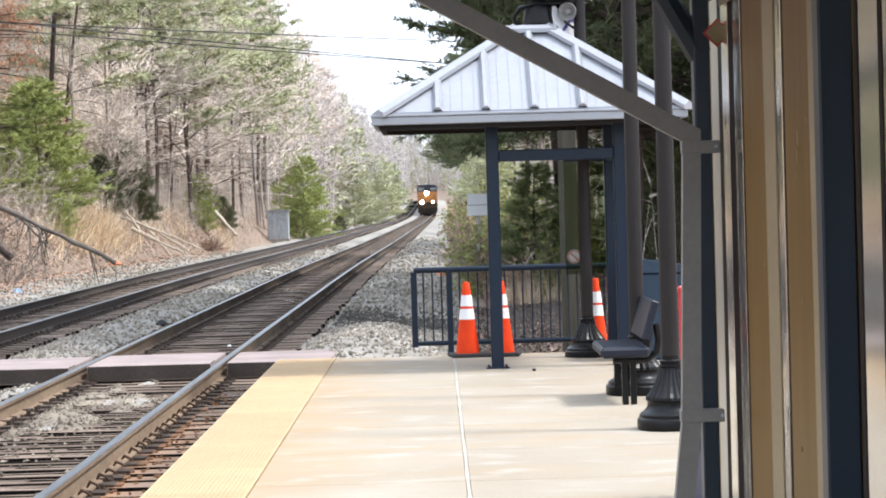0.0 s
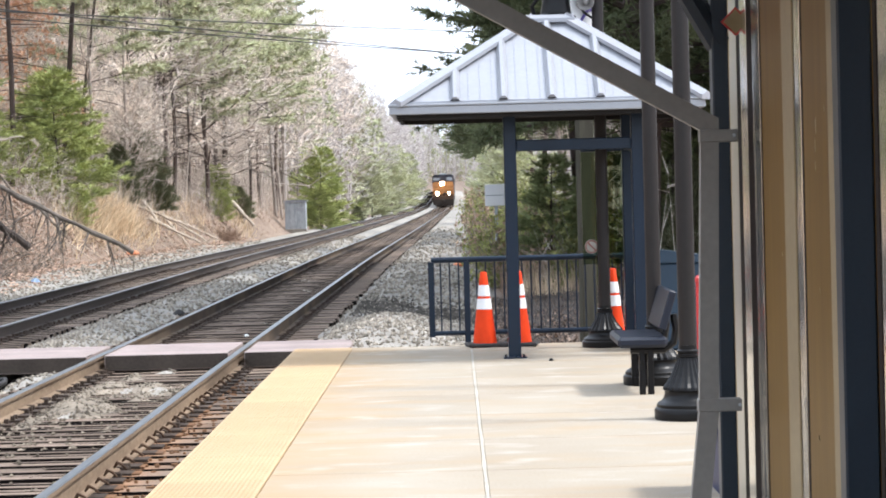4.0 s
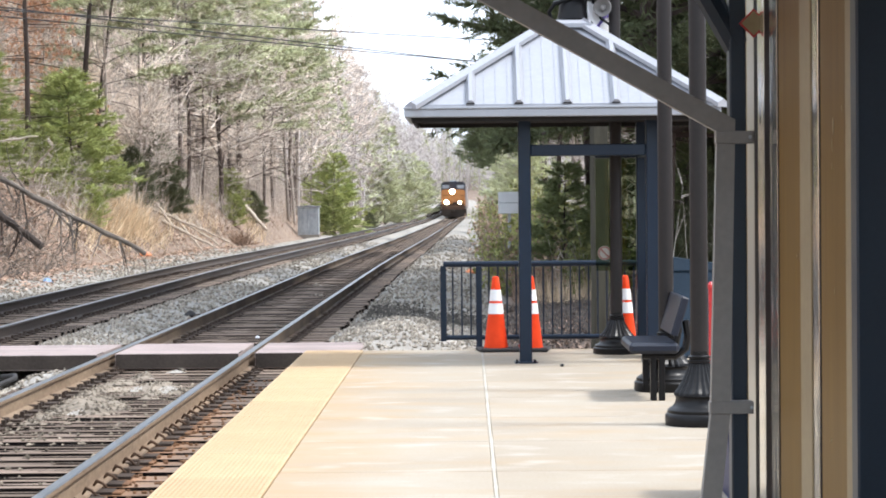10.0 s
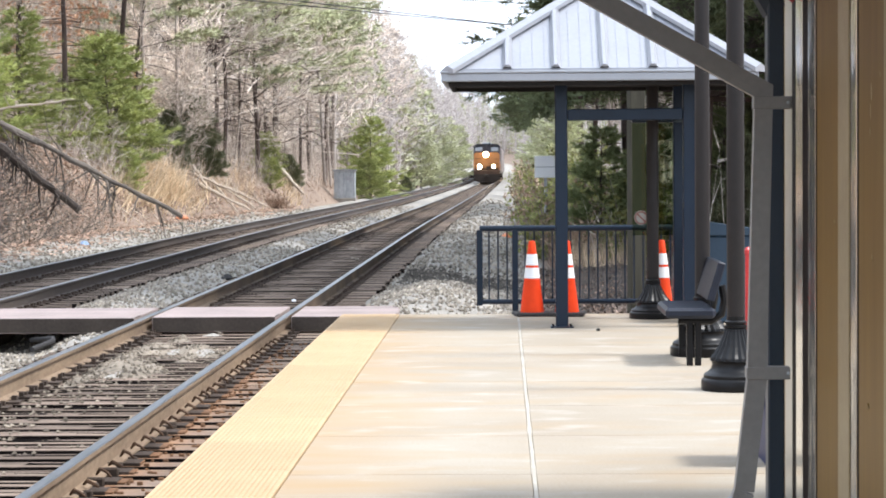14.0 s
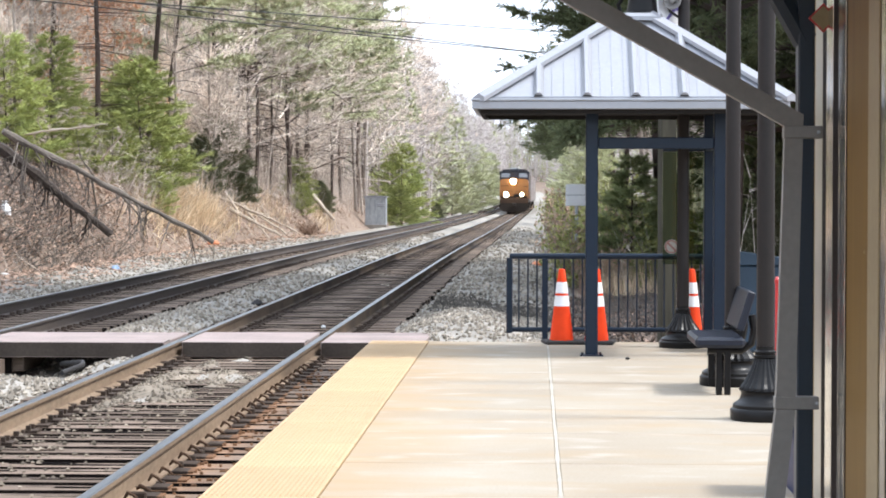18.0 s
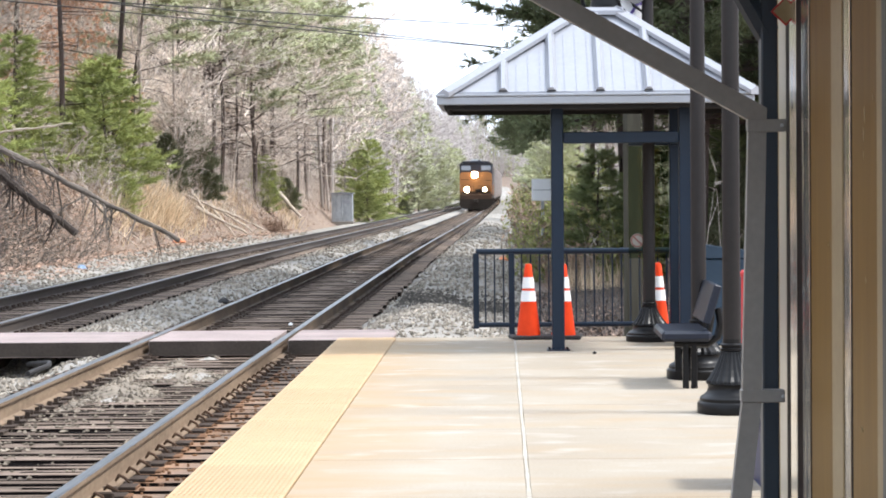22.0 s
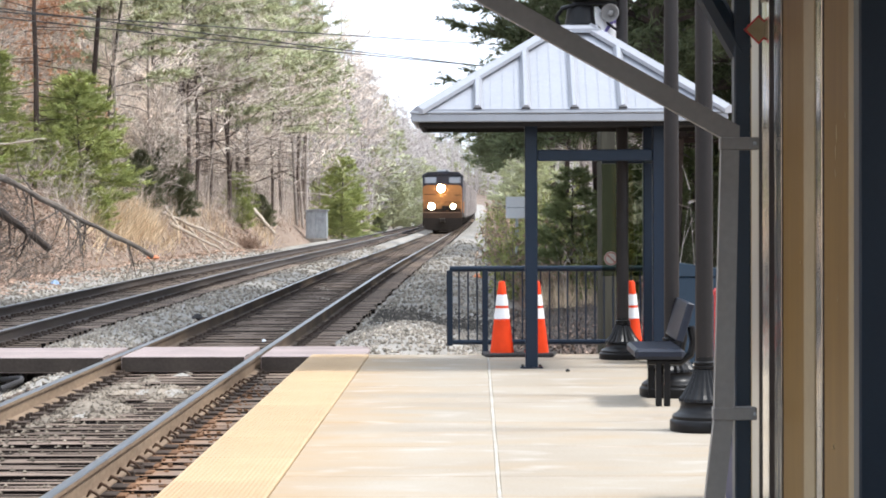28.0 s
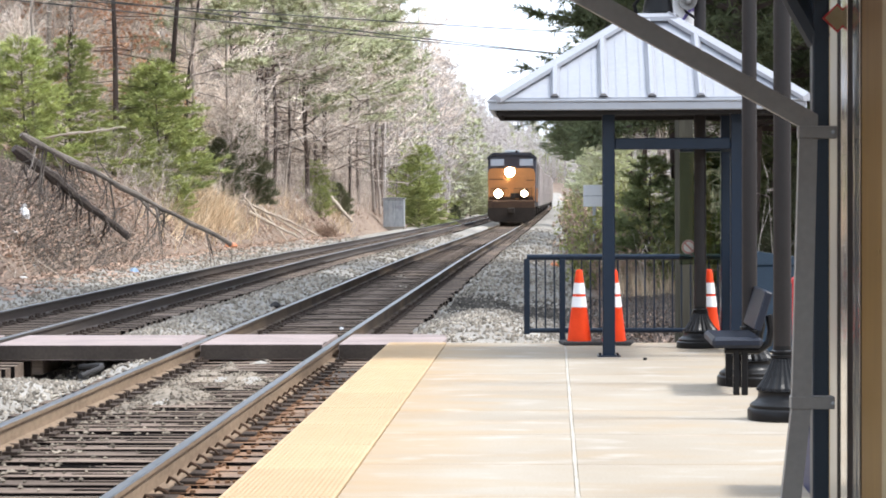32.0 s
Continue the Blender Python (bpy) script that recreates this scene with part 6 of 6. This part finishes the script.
def far_woods():
    """Woods too far or too deep to tell tree from tree."""
    random.seed(41)
    V, F, NV, NF = [], [], [], []

    def bare(x, y, h, limbs, twigs, r):
        z = height(x, y) - 0.2
        lean = random.gauss(0, 0.05)
        top = Vector((x + lean * h, y, z + h))
        base = Vector((x, y, z))
        twig(V, F, base, top, r * 3.2)
        for _ in range(limbs):
            t = random.uniform(0.06, 0.97)
            p = base.lerp(top, t)
            d = Vector((random.gauss(0, 1), random.gauss(0, 0.6), random.uniform(0.2, 1.0))).normalized()
            e = p + d * h * 0.22 * (1.25 - t) * random.uniform(0.5, 1.2)
            twig(V, F, p, e, r * 0.9)
            for _ in range(twigs):
                q = p.lerp(e, random.uniform(0.15, 1.0))
                twig(V, F, q, q + (d + wander(0.8, 0.1)).normalized() * h * random.uniform(0.03, 0.10), r * 0.45, True)

    for y0, y1, n, d0, deep, lm, tw in ((46, 90, 80, 9, 26, 30, 10), (90, 150, 110, 8, 26, 30, 10), (150, 260, 160, 2, 26, 28, 10), (260, 430, 190, 0.8, 26, 26, 9), (430, 650, 150, 0.3, 30, 22, 8)):
        for _ in range(n):
            y = random.uniform(y0, y1)
            bare(cx(y) - 6.0 - d0 - deep * random.random() ** 1.3, y, random.uniform(11, 17), lm, tw, 0.02 + y * 0.00011)
    for y0, y1, n, d0, deep in ((30, 70, 60, 9, 20), (70, 160, 70, 4, 20), (160, 430, 120, 0.5, 22), (430, 650, 100, 0, 30)):
        for _ in range(n):
            y = random.uniform(y0, y1)
            bare(cx(y) + 6.4 + d0 + deep * random.random() ** 1.3, y, random.uniform(10, 16), 22, 6, 0.02 + y * 0.00011)
    for _ in range(420):
        y = random.uniform(560, 760)
        x = cx(y) + random.uniform(-40, 40)
        if y > 645 or abs(x - cx(y)) > 7:
            bare(x, y, random.uniform(12, 18), 22, 7, 0.10)
    for k in range(210):
        y = random.uniform(150, 650) if k < 80 else random.uniform(652, 740)
        x = cx(y) + random.uniform(-25, 25) if k >= 80 else cx(y) + (-6.6 - 14 * random.random() ** 1.5 if random.random() < 0.55 else 6.4 + 14 * random.random() ** 1.4)
        h = random.uniform(3, 8) if random.random() < 0.5 else random.uniform(10, 15)
        z = height(x, y)
        for _ in range(90):
            t = random.random() ** (1.0 if h < 8 else 0.5)
            a = random.uniform(0, 6.3)
            r = (0.2 + 0.24 * h * (1 - t) ** 0.7 * random.uniform(0.4, 1)) * (1 if h < 8 else 0.75)
            p = Vector((x + r * math.cos(a), y + r * math.sin(a), z + 0.3 + t * h))
            blades(NV, NF, p, Vector((math.cos(a), math.sin(a), 0.4)), 5, 0.5 + y * 0.0006, 0.5, 0.22)
    single("far_woods", loose(V, F), M_FARTWIG, "distant bare deciduous woods beside the line", "woods", kind="stuff")
    single("far_evergreens", loose(NV, NF), M_NEEDLE, "distant olive evergreens among the bare woods", "woods", kind="stuff")


far_woods()

# ---- undergrowth ----


def undergrowth():
    random.seed(31)
    V, F = [], []
    for _ in range(6500):       # thin bare stems on both sides
        if random.random() < 0.93:
            y = 66 + 110 * random.random() ** 1.2
            x = cx(y) - 8.8 - 10 * random.random() ** 1.2
        else:
            y = 34 + 50 * random.random() ** 1.1
            x = cx(y) + 4.6 + 9 * random.random() ** 1.2
            if x < 3 and y < 44:      # the floor behind the railing is clear of stems
                y += 22
        b = Vector((x, y, height(x, y) - 0.03))
        e = b + Vector((random.gauss(0, 0.3), random.gauss(0, 0.3), 1)).normalized() * random.uniform(0.5, 2.6)
        twig(V, F, b, e, 0.009)
        for _ in range(5):
            q = b.lerp(e, random.uniform(0.25, 0.95))
            twig(V, F, q, q + Vector((random.gauss(0, 0.5), random.gauss(0, 0.5), random.uniform(0.1, 0.8))) * random.uniform(0.2, 0.8), 0.006, True)
    single("bare_brush", loose(V, F), M_TWIG, "tangle of bare brown brush stems", "brush", kind="stuff")
    V, F = [], []
    for gx, gy_, rx_, n in ((-11.7, 70, 0.4, 90), (-12.1, 77, 0.5, 1300), (-11.7, 80, 0.5, 240), (-11.8, 92, 0.6, 50), (-11.8, 100, 0.6, 50), (-11.4, 118, 0.8, 90), (2.2, 52, 1.0, 90)):
        for _ in range(n):
            x, y = random.gauss(gx, rx_ * 0.6), random.gauss(gy_, 2.6)
            d = Vector((random.gauss(0.12, 0.4), random.gauss(-0.1, 0.35), 1)).normalized()
            blades(V, F, Vector((x, y, height(x, y))), d, 3, random.uniform(0.5, 1.25), 0.28, 0.02)
    keep = random.getstate()
    for _ in range(260):      # a stand of straw behind the railing
        x, y = random.uniform(1.05, 2.7), random.uniform(43.6, 45.6)
        d = Vector((random.gauss(0, 0.12), random.gauss(0, 0.12), 1)).normalized()
        blades(V, F, Vector((x, y, height(x, y))), d, 2, random.uniform(0.3, 0.75), 0.16, 0.014)
    random.setstate(keep)
    single("dry_grass", loose(V, F), M_GRASS, "straw-coloured dry grass tufts on the bank", "grass", kind="stuff")
    V, F = [], []
    for _ in range(2200):
        if random.random() < 0.5:
            y = 56 + 110 * random.random() ** 1.4
            x = cx(y) - 7.9 - 2.4 * random.random()
        else:
            y = 44 + 50 * random.random() ** 1.5
            x = cx(y) + 4.0 + 4 * random.random() + (1.0 if y < 30 else 0)
        blades(V, F, Vector((x, y, height(x, y))), Vector((0, 0, 1)), 5, random.uniform(0.2, 0.5), 0.5, 0.03)
    single("dead_weeds", loose(V, F), M_WEED, "rusty brown dead weeds along the track edge", "weeds", kind="stuff")
    V, F = [], []
    for _ in range(62000):
        if random.random() < 0.965:
            y = 40 + 75 * random.random() ** 1.9
            x = cx(y) - 7.75 - 8 * random.random() ** 1.2
            if random.random() < 0.035:      # blown out over the edge of the stones
                x = cx(y) - 7.85 + 1.2 * random.random() ** 2
        else:
            y = 24.8 + 30 * random.random()
            x = cx(y) + 4.4 + 7 * random.random()
        p = Vector((x, y, max(height(x, y), bed_z(x, y) if -8.5 < x - cx(y) < -6.0 else -9) + 0.015))
        a, r = random.uniform(0, 6.3), random.uniform(0.04, 0.11)
        o = len(V)
        V += [(p.x + r * math.cos(a), p.y + r * math.sin(a), p.z + random.uniform(0, 0.06)), (p.x - r * 0.5 * math.sin(a), p.y + r * 0.5 * math.cos(a), p.z),
              (p.x - r * math.cos(a), p.y - r * math.sin(a), p.z + random.uniform(0, 0.06)), (p.x + r * 0.5 * math.sin(a), p.y - r * 0.5 * math.cos(a), p.z)]
        F.append((o, o + 1, o + 2, o + 3))
    sv, sf = [], []
    for _ in range(1300):
        y = 37 + 75 * random.random() ** 1.5
        x = cx(y) - 8.0 - 5 * random.random()
        a, ln = random.uniform(0, 6.3), random.uniform(0.3, 1.4)
        q = x + ln * math.cos(a), y + ln * math.sin(a)
        twig(sv, sf, Vector((x, y, height(x, y) + 0.04)), Vector((*q, height(*q) + random.uniform(0.03, 0.25))), random.uniform(0.008, 0.026))
    tv, tf = [], []
    for _ in range(2000):
        x, y = random.uniform(-14.2, -10.8), random.uniform(48.5, 62)
        if x > cx(y) - 7.8:
            continue
        b = Vector((x, y, height(x, y)))
        d = Vector((random.gauss(0, 0.7), random.gauss(0, 0.5), random.uniform(0.05, 0.9))).normalized()
        e = b + d * random.uniform(0.2, 0.9)
        twig(tv, tf, b, e, random.uniform(0.006, 0.014))
        f = b.lerp(e, 0.6)
        twig(tv, tf, f, f + (d + wander(0.7)).normalized() * 0.3, 0.006)
    for _ in range(1300):      # densest under the fallen trunks
        x, y = random.uniform(-13.6, -10.9), random.uniform(47, 57)
        if x > cx(y) - 7.9:
            continue
        b = Vector((x, y, height(x, y)))
        twig(tv, tf, b, b + Vector((random.gauss(0, 0.8), random.gauss(0, 0.5), random.uniform(0.0, 0.8))).normalized() * random.uniform(0.15, 0.6), random.uniform(0.008, 0.018))
    for _ in range(1500):      # and on the floor behind the railing
        x, y = random.uniform(0.75, 3.2), random.uniform(33.5, 43.5)
        if x < cx(y) + 3.9:
            continue
        b = Vector((x, y, height(x, y)))
        twig(tv, tf, b, b + Vector((random.gauss(0, 0.8), random.gauss(0, 0.5), random.uniform(0.0, 0.7))).normalized() * random.uniform(0.12, 0.5), random.uniform(0.007, 0.016))
    WV, WF, dry = [], [], (V, F)
    for k in range(9200):
        x, y = random.uniform(0.3, 3.4), random.uniform(28.0, 44.0)
        if x < cx(y) + 3.5:
            continue
        V, F = dry if k % 4 == 0 else (WV, WF)
        p = Vector((x, y, max(height(x, y), bed_z(x, y)) + 0.015))
        a, r, o = random.uniform(0, 6.3), random.uniform(0.03, 0.075), len(V)
        V += [(p.x + r * math.cos(a), p.y + r * math.sin(a), p.z + random.uniform(0, 0.07)), (p.x - r * 0.5 * math.sin(a), p.y + r * 0.5 * math.cos(a), p.z),
              (p.x - r * math.cos(a), p.y - r * math.sin(a), p.z + random.uniform(0, 0.07)), (p.x + r * 0.5 * math.sin(a), p.y - r * 0.5 * math.cos(a), p.z)]
        F.append((o, o + 1, o + 2, o + 3))
    V, F = dry
    single("sodden_leaves", loose(WV, WF), M_SHADELEAF, "leaves darkened for shade on the floor behind the railing", "leaves", kind="stuff")
    single("dark_brushwood", loose(tv, tf), M_DEADWOOD, "dark broken brushwood tangled on the bank", "brushwood", kind="stuff")
    single("dead_sticks", loose(sv, sf), M_PALEWOOD, "pale dead sticks strewn over the leafy bank", "sticks", kind="stuff")
    single("leaf_litter", loose(V, F), M_LEAF, "fallen brown leaves on the woodland floor", "leaves", kind="stuff")


undergrowth()

# fallen trees on the bank


def fallen(p0, p1, r, snags, label, mat, length=1.0, down=True):
    t = thing("fallen_tree", label, "fallen tree")
    p0, p1 = Vector(p0), Vector(p1)
    n = 15
    pts = [p0.lerp(p1, k / n) + Vector((random.gauss(0, 0.01), 0, 0.012 * math.sin(k * 0.8) + random.gauss(0, 0.012))) for k in range(n + 1)]
    part("trunk", Shape().tube(pts, [r * (0.5 + 0.5 * k / n) * random.uniform(0.65, 1.3) for k in range(n + 1)], 8), mat, t, smooth=True)
    for k in range(snags):
        q = along(pts, random.uniform(0.05, 0.95))
        d = Vector((random.gauss(0, 0.35), random.gauss(0, 0.35), -1 if down and random.random() < 0.85 else random.choice((-0.3, 0.8)))).normalized()
        e = q + d * random.uniform(0.25, 1.1) * length
        m = q.lerp(e, 0.5) + Vector((random.gauss(0, 0.08), 0, random.gauss(0, 0.04)))
        b = random.uniform(0.014, 0.030)
        s = Shape().tube([q, m, e], [b, b * 0.7, b * 0.25], 5)
        for _ in range(2):
            f = q.lerp(e, random.uniform(0.3, 0.8))
            s.tube([f, f + (d + wander(0.6)).normalized() * random.uniform(0.15, 0.4) * length], [b * 0.5, b * 0.2], 4)
        part("branch", s, mat, t)
    return t


random.seed(77)

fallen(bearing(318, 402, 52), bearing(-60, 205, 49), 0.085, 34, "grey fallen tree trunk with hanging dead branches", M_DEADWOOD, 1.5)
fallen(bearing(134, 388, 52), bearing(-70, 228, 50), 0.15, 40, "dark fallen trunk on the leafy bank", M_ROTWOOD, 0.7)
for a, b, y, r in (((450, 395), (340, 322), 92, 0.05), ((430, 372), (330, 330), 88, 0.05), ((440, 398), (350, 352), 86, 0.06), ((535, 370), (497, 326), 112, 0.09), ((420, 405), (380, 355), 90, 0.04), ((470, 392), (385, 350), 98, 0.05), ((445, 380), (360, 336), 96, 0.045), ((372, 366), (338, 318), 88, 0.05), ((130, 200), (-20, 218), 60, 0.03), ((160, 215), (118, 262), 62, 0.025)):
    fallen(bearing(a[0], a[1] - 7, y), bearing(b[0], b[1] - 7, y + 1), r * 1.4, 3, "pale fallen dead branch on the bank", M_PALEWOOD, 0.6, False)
# orange survey scrap and pale litter beside the line
rs = Shape()
rs.lathe([(0.15, 0), (0.17, 0.03), (0.12, 0.08), (0.03, 0.11)], 7)
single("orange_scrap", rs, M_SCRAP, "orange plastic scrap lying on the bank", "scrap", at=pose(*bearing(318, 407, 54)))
single("black_lump", Shape().lathe([(0.07, 0), (0.11, 0.05), (0.06, 0.10), (0.02, 0.12)], 7), M_RUBBER, "black lump lying on the ballast between the tracks", "debris", at=pose(cx(37) - 1.45, 37, ballast_z(-1.45, 37) - 0.02))

# small litter
lump = [(0.012, 0), (0.022, 0.008), (0.016, 0.020), (0.004, 0.026)]
single("pebble", Shape().lathe(lump, 6), M_IRON, "small dark pebble lying on the platform", "pebble", at=pose(0.86, 21.2, 0.0))
single("white_stone", Shape().lathe([(a * 1.4, b * 1.4) for a, b in lump], 6), M_WHITE, "white stone lying on the ties", "stone", at=pose(-2.84, 30.2, cz(30.2) - 0.19))
single("orange_scrap", Shape().lathe([(0.16, 0), (0.19, 0.04), (0.12, 0.10), (0.03, 0.12)], 7), M_SCRAP, "flat orange plastic scrap lying on the gravel", "scrap", at=pose(0.09, 59, bed_z(0.09, 59) - 0.01))
bag = Shape()
bv = []
for i in range(9):
    for j in range(6):
        bv.append((-0.14 + 0.035 * i + random.gauss(0, 0.012), -0.09 + 0.035 * j + random.gauss(0, 0.012), 0.05 + 0.10 * math.sin(i * 0.4) * math.sin((j + 0.3) * 0.55) + random.gauss(0, 0.02)))
bag.add(bv, [(i * 6 + j, i * 6 + j + 1, i * 6 + j + 7, i * 6 + j + 6) for i in range(8) for j in range(5)])
single("plastic_litter", bag, M_LITTER, "crumpled pale blue plastic litter on the gravel", "litter", at=pose(-10.1, 54, bed_z(-10.1, 54) - 0.03))

for x, y, r, lab in ((-11.04, 46.6, 0.13, "pale rounded rock at the foot of the bank"), (-11.3, 48.6, 0.07, "pale rounded rock at the foot of the bank"), (-11.9, 49.4, 0.09, "pale flat rock among the dead leaves"), (-11.2, 47.2, 0.06, "pale flat rock among the dead leaves"), (-10.95, 52.0, 0.05, "pale flat rock among the dead leaves")):
    rock = Shape().lathe([(0.55, -0.3), (0.95, 0.05), (1.0, 0.3), (0.7, 0.62), (0.25, 0.75)], 9)
    rock.v = [(v[0] * r * random.uniform(0.85, 1.2), v[1] * r * random.uniform(0.7, 1.0), v[2] * r * random.uniform(0.8, 1.1)) for v in rock.v]
    single("rock", rock, M_PALEROCK, lab, "rock", at=pose(x, y, height(x, y)), smooth=True)
sack = Shape()
sack.add([(0.16 * math.cos(a) * k * random.uniform(0.75, 1.2), 0.10 * math.sin(a) * k, z + random.gauss(0, 0.015)) for k, z in ((0.8, -0.02), (1.0, 0.08), (0.75, 0.18), (0.35, 0.25), (0.5, 0.32)) for a in np.linspace(0, 5.6, 9)],
         [(i * 9 + j, i * 9 + (j + 1) % 9, i * 9 + 9 + (j + 1) % 9, i * 9 + 9 + j) for i in range(4) for j in range(9)])
single("plastic_bag", sack, M_WHITE, "crumpled white plastic bag caught on the bank", "litter", at=pose(-12.3, 52.0, height(-12.3, 52.0)))

pv, pf = [], []
for _ in range(420):
    a, e = random.uniform(0, 6.3), random.uniform(0.1, 1.4)
    b = Vector((random.gauss(0, 0.3), random.gauss(0, 0.3), random.uniform(0, 0.3)))
    twig(pv, pf, b, b + Vector((math.cos(a) * math.cos(e), math.sin(a) * math.cos(e), math.sin(e))) * random.uniform(0.3, 0.7), 0.014)
single("brush_pile", loose(pv, pf), M_WEED, "rounded pile of brown dead brush beside the line", "brush pile", at=pose(-10.75, 106, height(-10.75, 106)))


def motions():
    for ob, back in TRAIN:
        rows = []
        for t in [k * 2.0 for k in range(17)]:
            rows.append((t, on_track(float(np.interp(t, RT, RD)) + back)))
        walk(ob, rows)


motions()
